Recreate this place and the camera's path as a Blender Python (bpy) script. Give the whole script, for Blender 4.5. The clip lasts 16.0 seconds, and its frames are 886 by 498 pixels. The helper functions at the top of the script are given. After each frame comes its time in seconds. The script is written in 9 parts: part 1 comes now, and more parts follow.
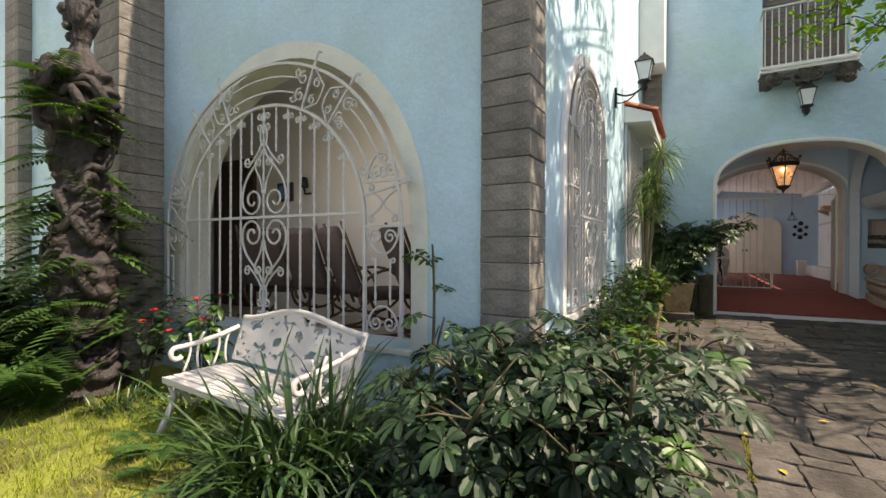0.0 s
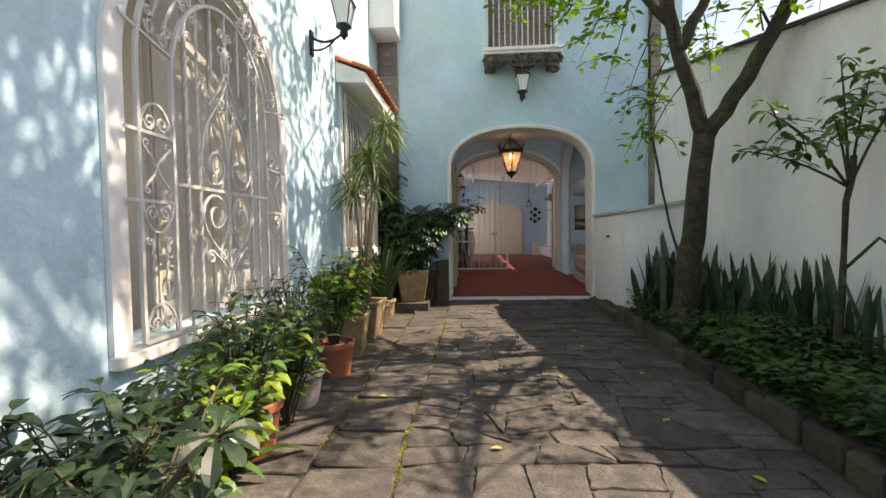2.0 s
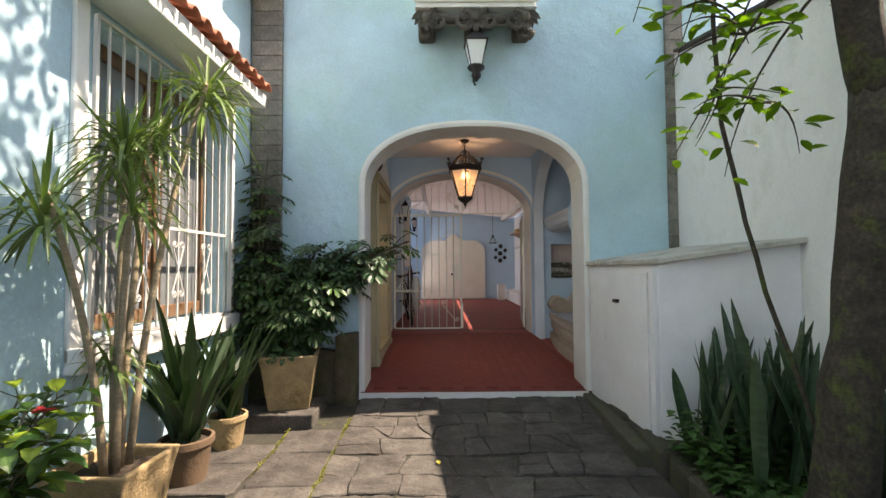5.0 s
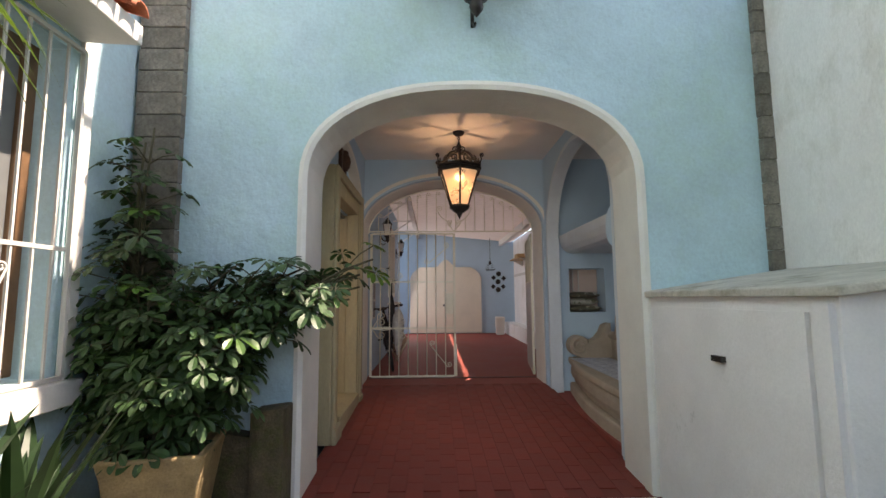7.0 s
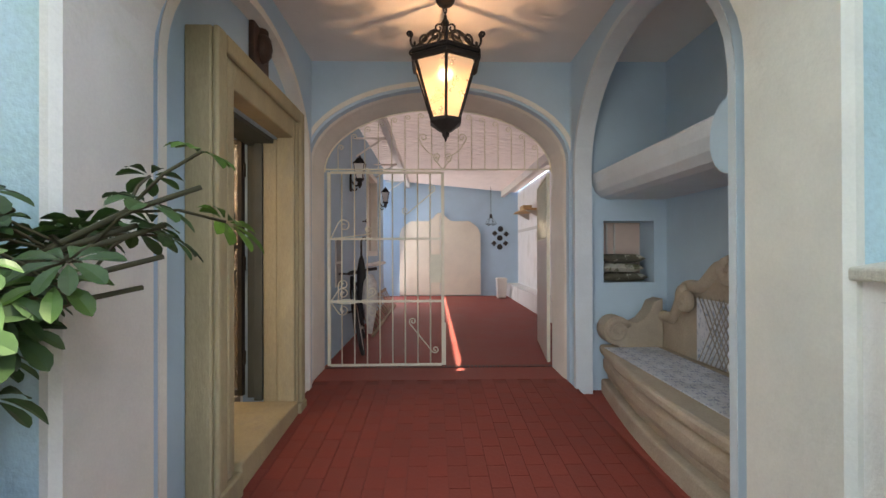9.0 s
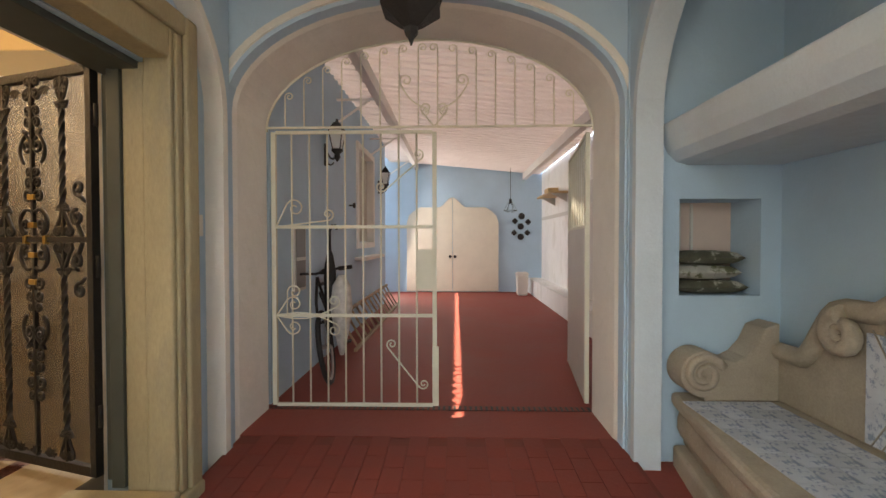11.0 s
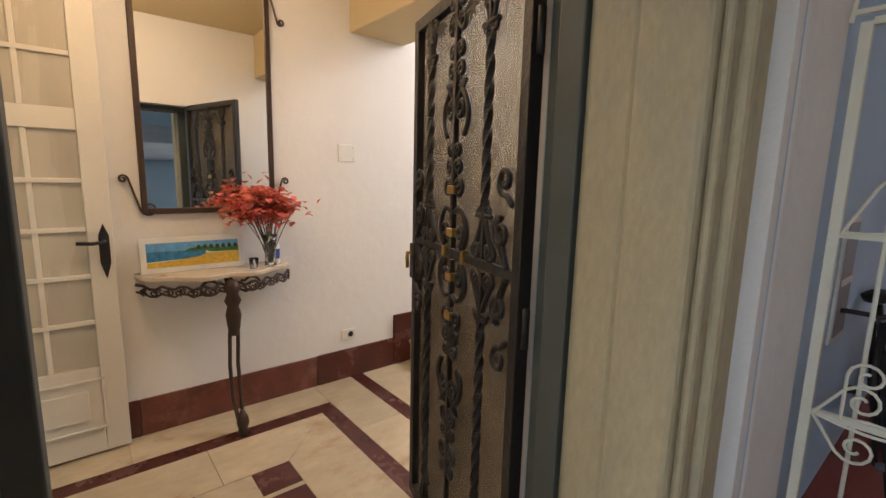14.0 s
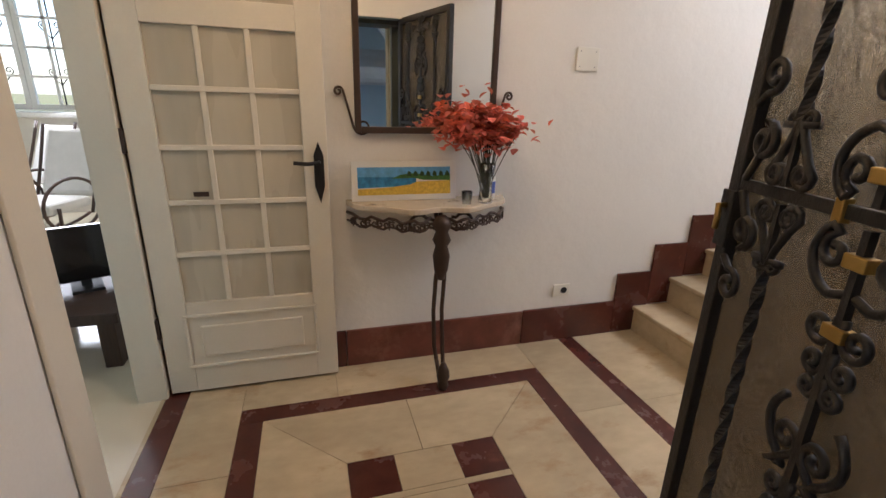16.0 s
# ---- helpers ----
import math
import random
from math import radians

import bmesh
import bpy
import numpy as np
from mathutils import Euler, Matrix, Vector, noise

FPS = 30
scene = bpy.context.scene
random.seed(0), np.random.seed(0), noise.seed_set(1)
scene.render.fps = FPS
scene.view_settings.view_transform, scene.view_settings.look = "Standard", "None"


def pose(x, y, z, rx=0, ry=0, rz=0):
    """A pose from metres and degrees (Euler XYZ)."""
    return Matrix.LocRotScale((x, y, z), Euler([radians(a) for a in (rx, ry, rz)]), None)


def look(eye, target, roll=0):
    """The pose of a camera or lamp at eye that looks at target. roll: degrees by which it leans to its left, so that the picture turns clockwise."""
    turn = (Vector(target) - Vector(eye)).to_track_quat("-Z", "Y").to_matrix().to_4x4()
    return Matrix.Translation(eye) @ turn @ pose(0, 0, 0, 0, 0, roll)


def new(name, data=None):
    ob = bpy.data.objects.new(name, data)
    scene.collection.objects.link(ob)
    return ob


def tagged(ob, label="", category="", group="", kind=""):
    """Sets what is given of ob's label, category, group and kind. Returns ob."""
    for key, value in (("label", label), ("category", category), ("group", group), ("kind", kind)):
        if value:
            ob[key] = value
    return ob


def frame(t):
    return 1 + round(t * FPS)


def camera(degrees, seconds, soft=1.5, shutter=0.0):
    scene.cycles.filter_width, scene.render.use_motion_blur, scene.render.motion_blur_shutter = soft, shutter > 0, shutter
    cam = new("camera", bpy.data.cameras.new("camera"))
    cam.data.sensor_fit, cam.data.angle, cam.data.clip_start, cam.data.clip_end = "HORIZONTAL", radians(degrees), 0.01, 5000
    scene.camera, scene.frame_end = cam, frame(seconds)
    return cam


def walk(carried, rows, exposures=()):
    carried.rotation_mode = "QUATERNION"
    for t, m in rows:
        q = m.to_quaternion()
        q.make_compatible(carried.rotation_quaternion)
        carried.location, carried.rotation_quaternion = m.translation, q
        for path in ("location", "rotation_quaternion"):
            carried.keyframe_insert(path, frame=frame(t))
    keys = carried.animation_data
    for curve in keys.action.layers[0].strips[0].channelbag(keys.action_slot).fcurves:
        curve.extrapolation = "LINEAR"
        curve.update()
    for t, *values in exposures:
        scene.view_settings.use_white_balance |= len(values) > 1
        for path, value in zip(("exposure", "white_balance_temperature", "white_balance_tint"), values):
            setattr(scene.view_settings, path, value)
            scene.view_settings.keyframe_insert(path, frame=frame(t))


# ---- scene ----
cam = camera(89.1, 16.0)
PATH = [
    (0, (0.198, 0.534, 1.226), (-0.783, 2.277, 1.222), 0.2),
    (0.5, (0.353, 0.881, 1.229), (-0.296, 2.772, 1.23), -0.3),
    (1, (0.548, 1.257, 1.247), (0.156, 3.219, 1.234), -0.6),
    (1.5, (0.686, 1.685, 1.237), (0.47, 3.673, 1.193), -0.8),
    (2, (0.867, 2.104, 1.227), (0.735, 4.099, 1.157), -0.9),
    (2.5, (1.026, 2.523, 1.25), (0.93, 4.518, 1.152), -0.8),
    (3, (1.107, 2.993, 1.278), (1.024, 4.988, 1.168), -0.7),
    (3.5, (1.237, 3.473, 1.318), (1.162, 5.467, 1.181), -0.5),
    (4, (1.276, 3.998, 1.328), (1.238, 5.992, 1.185), -0.4),
    (4.5, (1.261, 4.497, 1.364), (1.254, 6.495, 1.276), -0.2),
    (5, (1.315, 4.959, 1.458), (1.328, 6.958, 1.536), -0.4),
    (7.5, (1.436, 7.058, 1.486), (1.483, 9.047, 1.694), -0.5),
    (8, (1.494, 7.514, 1.504), (1.541, 9.511, 1.612), -0.7),
    (8.5, (1.517, 7.973, 1.537), (1.558, 9.972, 1.565), -0.2),
    (9, (1.603, 8.4, 1.552), (1.644, 10.399, 1.561), -0.2),
    (11.5, (1.871, 10.14, 1.617), (1.721, 12.133, 1.531), -0.0),
    (12, (1.802, 10.399, 1.743), (1.318, 12.332, 1.581), 0.6),
    (12.5, (1.675, 10.679, 1.806), (0.848, 12.487, 1.595), 1.0),
    (13, (1.426, 10.85, 1.803), (0.302, 12.484, 1.546), 1.3),
    (13.5, (1.121, 10.989, 1.838), (-0.215, 12.448, 1.548), 1.3),
    (14, (0.83, 11.135, 1.848), (-0.692, 12.394, 1.537), 1.4),
    (14.5, (0.551, 11.18, 1.832), (-1.111, 12.252, 1.534), 1.7),
    (15, (0.321, 11.176, 1.858), (-1.442, 12.067, 1.541), 1.8),
    (15.5, (0.205, 11.188, 1.814), (-1.613, 11.89, 1.363), 1.7),
    (16, (0.183, 11.203, 1.762), (-1.64, 11.75, 1.148), 1.6),
]
EXPOSURES = [(0.0, 0.9, 7750, 20), (1.0, 1.13, 8050, 22), (2.0, 1.2, 7850, 22), (3.5, 1.28, 7650, 22), (5.0, 1.54, 7550, 22), (7.5, 1.72, 7750, 23), (8.0, 1.9, 7750, 23), (9.0, 2.3, 7550, 21), (11.5, 2.4, 8400, 18), (12.5, 2.3, 7800, 18), (13.0, 2.25, 7400, 17), (13.5, 2.25, 7100, 17), (14.0, 2.15, 6600, 17), (14.5, 2.05, 6200, 15), (15.5, 1.8, 6000, 16), (16.0, 1.8, 6200, 17)]
walk(cam, [(t, look(eye, target, roll)) for t, eye, target, roll in PATH], EXPOSURES)

# ---- sky, sun, lamps ----
SUN_EL, SUN_AZ = 54.5, 7.0  # degrees; azimuth from +x towards +y
world = bpy.data.worlds.new("sky")
scene.world = world
world.use_nodes = True
sky = world.node_tree.nodes.new("ShaderNodeTexSky")
sky.sky_type, sky.sun_disc = "NISHITA", False
sky.sun_elevation, sky.sun_rotation = radians(SUN_EL), radians(90 - SUN_AZ)
sky.air_density, sky.dust_density = 1.0, 1.2
world.node_tree.links.new(sky.outputs[0], world.node_tree.nodes["Background"].inputs["Color"])
world.node_tree.nodes["Background"].inputs["Strength"].default_value = 0.135
sun_data = bpy.data.lights.new("sun", "SUN")
sun_data.energy, sun_data.angle, sun_data.color = 4.3, radians(0.5), (1.0, 0.94, 0.84)
sun = new("sun", sun_data)
sun_to = Vector((math.cos(radians(SUN_EL)) * math.cos(radians(SUN_AZ)), math.cos(radians(SUN_EL)) * math.sin(radians(SUN_AZ)), math.sin(radians(SUN_EL))))
sun.matrix_world = look(sun_to * 30, (0, 0, 0))


def lamp(name, kind, where, watts, colour, size=0.1, target=None, size_y=None):
    data = bpy.data.lights.new(name, kind)
    data.energy, data.color = watts, colour
    if kind == "AREA":
        data.shape = "RECTANGLE"
        data.size, data.size_y = size, size_y or size
    else:
        data.shadow_soft_size = size
    ob = new(name, data)
    ob.matrix_world = look(where, target) if target else Matrix.Translation(where)
    return ob


lamp("lantern_bulb", "POINT", (1.69, 11.58, 2.80), 2.6, (1.0, 0.62, 0.34), 0.02)
lamp("hall_ceiling_bulb", "POINT", (-1.0, 11.4, 2.98), 3.4, (1.0, 0.72, 0.44), 0.1)
lamp("stair_window_light", "AREA", (-1.0, 15.3, 3.6), 18, (0.93, 0.96, 1.0), 1.2, (-1.6, 13.4, 1.6))
lamp("bench_window_light", "AREA", (-2.85, 3.5, 1.9), 5, (0.95, 0.97, 1.0), 1.7, (-2.85, 4.8, 1.5), 1.5)
arch_sky = lamp("archway_sky_light", "AREA", (1.68, 9.77, 1.75), 3.0, (0.94, 0.97, 1.0), 1.5, (1.75, 12.0, 1.35), 2.1)
arch_sky.data.spread = radians(120)
lamp("living_window_light", "AREA", (-5.9, 8.2, 2.3), 34, (0.9, 0.95, 1.0), 1.6, (-2.0, 8.6, 1.0))

lamp("yard_side_daylight", "AREA", (0.28, 19.95, 1.75), 9, (0.95, 0.97, 1.0), 1.7, (3.0, 18.5, 1.2), 2.4)

# ---- materials ----
MATS = {}


def mat(name, colour, rough=0.6, metal=0.0, vary=0.12, scale=6.0, grain=0.0, grain_scale=90.0, bump=0.0, bump_scale=40.0, second=None, second_at=(0.5, 0.62),
        second_scale=1.6, spec=0.5, island=0.0, each=0.0, alpha=None, transmission=0.0, sheen=0.0, translucent=0.0, stretch=(1, 1, 1)):
    """A procedural surface: base colour with broad and fine variation, an optional second colour in patches, and relief."""
    m = bpy.data.materials.new(name)
    m.use_nodes = True
    nt = m.node_tree
    N, L = nt.nodes, nt.links
    b = N["Principled BSDF"]
    b.inputs["Roughness"].default_value, b.inputs["Metallic"].default_value = rough, metal
    b.inputs["Specular IOR Level"].default_value = spec
    b.inputs["Transmission Weight"].default_value = transmission
    co = N.new("ShaderNodeTexCoord")
    mp = N.new("ShaderNodeMapping")
    mp.inputs["Scale"].default_value = stretch
    L.new(co.outputs["Object"], mp.inputs["Vector"])

    def noise_tex(sc, detail=4.0, roughness=0.6):
        n = N.new("ShaderNodeTexNoise")
        n.inputs["Scale"].default_value, n.inputs["Detail"].default_value, n.inputs["Roughness"].default_value = sc, detail, roughness
        L.new(mp.outputs["Vector"], n.inputs["Vector"])
        return n

    def mix(fac, a, c, kind="MIX"):
        x = N.new("ShaderNodeMix")
        x.data_type, x.blend_type = "RGBA", kind
        for sock, val in ((x.inputs[0], fac), (x.inputs[6], a), (x.inputs[7], c)):
            if isinstance(val, (int, float)):
                sock.default_value = val
            elif isinstance(val, tuple):
                sock.default_value = (*val, 1.0)
            else:
                L.new(val, sock)
        return x.outputs[2]

    def ramp(src, lo, hi, a=0.0, c=1.0):
        r = N.new("ShaderNodeMapRange")
        r.inputs["From Min"].default_value, r.inputs["From Max"].default_value = lo, hi
        r.inputs["To Min"].default_value, r.inputs["To Max"].default_value = a, c
        L.new(src, r.inputs["Value"])
        return r.outputs[0]

    big = noise_tex(scale)
    dark = tuple(max(0.0, c * (1 - vary)) for c in colour)
    light = tuple(min(1.0, c * (1 + vary)) for c in colour)
    col = mix(ramp(big.outputs[0], 0.3, 0.7), dark, light)
    if second:
        patch = noise_tex(second_scale, 6.0, 0.7)
        col = mix(ramp(patch.outputs[0], *second_at), col, second)
    if grain:
        fine = noise_tex(grain_scale, 3.0)
        g = ramp(fine.outputs[0], 0.3, 0.7, 1 - grain, 1 + grain)
        v = N.new("ShaderNodeVectorMath")
        v.operation = "SCALE"
        L.new(col, v.inputs[0])
        L.new(g, v.inputs["Scale"])
        col = v.outputs[0]
    if island or each:
        if island:
            src = N.new("ShaderNodeNewGeometry").outputs["Random Per Island"]
        else:
            src = N.new("ShaderNodeObjectInfo").outputs["Random"]
        v = N.new("ShaderNodeVectorMath")
        v.operation = "SCALE"
        L.new(col, v.inputs[0])
        L.new(ramp(src, 0, 1, 1 - (island or each), 1 + (island or each)), v.inputs["Scale"])
        col = v.outputs[0]
    L.new(col, b.inputs["Base Color"])
    if bump:
        bn = noise_tex(bump_scale, 5.0)
        bp = N.new("ShaderNodeBump")
        bp.inputs["Strength"].default_value, bp.inputs["Distance"].default_value = min(1.0, bump), 0.02
        L.new(bn.outputs[0], bp.inputs["Height"])
        L.new(bp.outputs[0], b.inputs["Normal"])
    rg = ramp(big.outputs[0], 0.3, 0.7, max(0.02, rough - 0.06), min(1.0, rough + 0.06))
    L.new(rg, b.inputs["Roughness"])
    if translucent:
        tr = N.new("ShaderNodeBsdfTranslucent")
        tcol = mix(1.0, col, (0.9, 1.0, 0.35), "MULTIPLY")
        L.new(tcol, tr.inputs["Color"])
        ad = N.new("ShaderNodeMixShader")
        ad.inputs[0].default_value = translucent
        L.new(b.outputs[0], ad.inputs[1])
        L.new(tr.outputs[0], ad.inputs[2])
        L.new(ad.outputs[0], N["Material Output"].inputs["Surface"])
    MATS[name] = m
    return m


def glow(name, colour, strength):
    m = mat(name, colour, 0.3, vary=0.04)
    b = m.node_tree.nodes["Principled BSDF"]
    b.inputs["Emission Color"].default_value, b.inputs["Emission Strength"].default_value = (*colour, 1), strength
    return m


PLASTER_BLUE = mat("blue_plaster", (0.45, 0.64, 0.71), 0.85, vary=0.10, scale=1.6, grain=0.06, grain_scale=45, bump=1.0, bump_scale=7, second=(0.42, 0.62, 0.60), second_at=(0.48, 0.70), second_scale=0.9)
PLASTER_LILAC = mat("pale_blue_plaster", (0.42, 0.58, 0.70), 0.85, vary=0.05, scale=1.6, grain=0.02, bump=0.25, bump_scale=10)
PLASTER_WHITE = mat("white_plaster", (0.79, 0.79, 0.77), 0.85, vary=0.10, scale=1.5, grain=0.05, bump=0.8, bump_scale=12, second=(0.50, 0.49, 0.43), second_at=(0.52, 0.78), second_scale=1.5, stretch=(1, 1, 0.55))
TRIM_WHITE = mat("white_trim_paint", (0.76, 0.75, 0.70), 0.7, vary=0.06, scale=3, grain=0.03, bump=0.3, bump_scale=14, second=(0.62, 0.62, 0.5), second_at=(0.6, 0.85), second_scale=2)
TRIM_LILAC = mat("pale_blue_trim_paint", (0.57, 0.66, 0.72), 0.75, vary=0.06, scale=3, grain=0.03, bump=0.3, bump_scale=14, second=(0.62, 0.62, 0.62), second_at=(0.6, 0.85), second_scale=2)
HALL_WHITE = mat("hall_wall_paint", (0.78, 0.76, 0.72), 0.75, vary=0.03, scale=1.2, grain=0.015, bump=0.15, bump_scale=14)
CEIL_WHITE = mat("ceiling_plaster", (0.74, 0.72, 0.70), 0.85, vary=0.04, scale=2, bump=0.3, bump_scale=8)
CEIL_CREAM = mat("cream_ceiling_paint", (0.60, 0.48, 0.28), 0.8, vary=0.03, scale=1.5, bump=0.1)
QUOIN_STONE = mat("grey_quoin_stone", (0.20, 0.185, 0.155), 0.9, vary=0.30, scale=7, grain=0.2, grain_scale=60, bump=1.0, bump_scale=11, each=0.2, second=(0.13, 0.12, 0.10), second_at=(0.5, 0.7), second_scale=9)
PAVING_STONE = mat("grey_paving_stone", (0.080, 0.072, 0.061), 0.85, vary=0.45, scale=4, grain=0.3, grain_scale=80, bump=0.8, bump_scale=16, each=0.22, second=(0.135, 0.122, 0.102), second_at=(0.52, 0.75), second_scale=6, spec=0.25)
PAVING_FAR = mat("grey_paving_stone_far", (0.080, 0.072, 0.061), 0.85, vary=0.45, scale=4, grain=0.3, grain_scale=80, bump=0.8, bump_scale=16, island=0.22, second=(0.135, 0.122, 0.102), second_at=(0.52, 0.75), second_scale=6, spec=0.25)
JOINT_SOIL = mat("mossy_joint_soil", (0.04, 0.038, 0.026), 0.95, vary=0.3, scale=9, grain=0.25, second=(0.09, 0.10, 0.025), second_at=(0.58, 0.72), second_scale=2.2, bump=0.6)
SOIL = mat("dark_soil", (0.045, 0.035, 0.025), 0.95, vary=0.3, scale=8, grain=0.3, bump=0.8, bump_scale=30)
RED_TILE = mat("red_floor_tile", (0.20, 0.036, 0.024), 0.72, vary=0.08, scale=4, grain=0.08, bump=0.15, bump_scale=30, each=0.06)
RED_FLOOR = mat("red_painted_floor", (0.25, 0.05, 0.035), 0.7, vary=0.08, scale=2, grain=0.06, bump=0.2, bump_scale=20)
RED_GROUT = mat("dark_red_grout", (0.17, 0.032, 0.021), 0.75, vary=0.15, scale=8)
CREAM_STONE = mat("weathered_cream_stone", (0.36, 0.31, 0.19), 0.8, vary=0.14, scale=3, grain=0.07, bump=0.4, bump_scale=25, second=(0.24, 0.23, 0.19), second_at=(0.55, 0.8), second_scale=2.2, stretch=(1, 1, 0.35))
DARK_WOOD = mat("dark_wood", (0.06, 0.03, 0.018), 0.5, vary=0.25, scale=10, grain=0.2, stretch=(1, 1, 0.15))


# ---- mesh helpers ----
class Geo:
    """Collects vertices and faces of one mesh."""

    def __init__(self):
        self.v, self.f = [], []

    def add(self, vs, fs):
        o = len(self.v)
        self.v.extend(tuple(p) for p in vs)
        self.f.extend(tuple(i + o for i in q) for q in fs)
        return self

    def box(self, x0, x1, y0, y1, z0, z1):
        vs = [(x, y, z) for z in (z0, z1) for x, y in ((x0, y0), (x1, y0), (x1, y1), (x0, y1))]
        return self.add(vs, [(3, 2, 1, 0), (4, 5, 6, 7), (0, 1, 5, 4), (1, 2, 6, 5), (2, 3, 7, 6), (3, 0, 4, 7)])

    def prism(self, pts, a, b, axis="y"):
        """Extrudes a 2D outline from a to b along an axis; the outline holds (x, z), (y, z) or (x, y)."""
        def p3(p, d):
            return {"y": (p[0], d, p[1]), "x": (d, p[0], p[1]), "z": (p[0], p[1], d)}[axis]
        n = len(pts)
        vs = [p3(p, a) for p in pts] + [p3(p, b) for p in pts]
        fs = [tuple(range(n)), tuple(range(2 * n - 1, n - 1, -1))] + [(i, i + n, (i + 1) % n + n, (i + 1) % n) for i in range(n)]
        return self.add(vs, fs)

    def tube(self, pts, r, n=6, closed=False, twist=0.0, flat=1.0):
        pts = [Vector(p) for p in pts]
        k = len(pts)
        rs = [r] * k if isinstance(r, (int, float)) else list(r)
        up = None
        vs, fs = [], []
        for i, p in enumerate(pts):
            a = pts[i - 1] if i or closed else p
            c = pts[(i + 1) % k] if i < k - 1 or closed else p
            d = c - a
            if d.length < 1e-9:
                d = Vector((0, 0, 1))
            d.normalize()
            if up is None:
                up = d.orthogonal().normalized()
            else:
                up = up - d * up.dot(d)
                up = up.normalized() if up.length > 1e-6 else d.orthogonal().normalized()
            side = d.cross(up)
            for j in range(n):
                g = 2 * math.pi * j / n + twist * i
                vs.append(p + (up * math.cos(g) * flat + side * math.sin(g)) * rs[i])
        for i in range(k if closed else k - 1):
            for j in range(n):
                a0, a1 = i * n + j, i * n + (j + 1) % n
                b0, b1 = ((i + 1) % k) * n + j, ((i + 1) % k) * n + (j + 1) % n
                fs.append((a0, a1, b1, b0))
        if not closed:
            fs += [tuple(range(n - 1, -1, -1)), tuple(range((k - 1) * n, k * n))]
        return self.add(vs, fs)

    def lathe(self, prof, at=(0, 0, 0), n=20, sx=1.0, sy=1.0, turn=0.0):
        """Turns a profile of (radius, height) round the upright axis."""
        vs, fs, m = [], [], len(prof)
        for r, z in prof:
            for j in range(n):
                g = 2 * math.pi * j / n + turn
                vs.append((at[0] + r * sx * math.cos(g), at[1] + r * sy * math.sin(g), at[2] + z))
        for i in range(m - 1):
            for j in range(n):
                fs.append((i * n + j, i * n + (j + 1) % n, (i + 1) * n + (j + 1) % n, (i + 1) * n + j))
        fs += [tuple(range(n - 1, -1, -1)), tuple(range((m - 1) * n, m * n))]
        return self.add(vs, fs)

    def ball(self, at, r, n=10, sz=1.0):
        return self.lathe([(r * math.sin(math.pi * (i + 0.02) / (n // 2 + 0.04)), -r * sz * math.cos(math.pi * (i + 0.02) / (n // 2 + 0.04))) for i in range(n // 2 + 1)], at, n)

    def moved(self, m):
        self.v = [tuple(m @ Vector(p)) for p in self.v]
        return self

    def mesh(self, name, material, smooth=True):
        me = bpy.data.meshes.new(name)
        me.from_pydata(self.v, [], self.f)
        me.validate()
        me.materials.append(material)
        if smooth:
            me.shade_smooth()
        return me


def part(name, geo, material, parent=None, label="", smooth=False, bevel=0.0, auto=0.0):
    """Links one mesh object, under a thing or a part when a parent is given."""
    ob = new(name, geo.mesh(name, material, smooth))
    if smooth and auto:
        ob.data.set_sharp_from_angle(angle=radians(auto))
    if parent is not None:
        ob.parent = parent
    if label:
        ob["label"] = label
    if bevel:
        md = ob.modifiers.new("bevel", "BEVEL")
        md.width, md.segments, md.limit_method, md.angle_limit = bevel, 2, "ANGLE", radians(40)
    return ob


def thing(name, label, category, group="", kind="", at=(0, 0, 0)):
    ob = new(name)
    ob.empty_display_size = 0.1
    ob.location = at
    return tagged(ob, label, category, group, kind)


def setting(name, geo, material, label, category, smooth=False, bevel=0.0):
    return tagged(part(name, geo, material, smooth=smooth, bevel=bevel), label, category, kind="structure")


def arch_top(u0, u1, spring, top, power=2.0):
    mid, half = (u0 + u1) / 2, (u1 - u0) / 2
    return lambda u: spring + (top - spring) * max(0.0, 1 - abs((u - mid) / half) ** power) ** (1 / power)


def wall_geo(axis, d0, d1, u0, u1, z0, z1, openings=(), steps=28):
    """A wall with thickness d0 to d1 and openings (a, b, sill, top) cut through it; top is a number or a function."""
    cuts = {u0, u1}
    for a, b, sill, top in openings:
        n = steps if callable(top) else 1
        for i in range(n + 1):
            s = 0.5 - 0.5 * math.cos(math.pi * i / n) if n > 1 else i
            cuts.add(a + (b - a) * s)
    cuts = sorted(cuts)
    top_of = z1 if callable(z1) else (lambda u: z1)
    g = Geo()

    def cell(a, b, la, lb, ha, hb):
        if ha - la < 1e-5 and hb - lb < 1e-5:
            return
        outline = [(a, la), (b, lb), (b, hb), (a, ha)]
        g.prism(outline, d0, d1, "y" if axis == "x" else "x")

    for a, b in zip(cuts, cuts[1:]):
        mid = (a + b) / 2
        holes = sorted([o for o in openings if o[0] < mid < o[1]], key=lambda o: o[2])
        lo = [z0, z0]
        for oa, ob_, sill, top in holes:
            if sill > max(lo):
                cell(a, b, lo[0], lo[1], sill, sill)
            lo = [top(a), top(b)] if callable(top) else [top, top]
        cell(a, b, lo[0], lo[1], top_of(a), top_of(b))
    return g


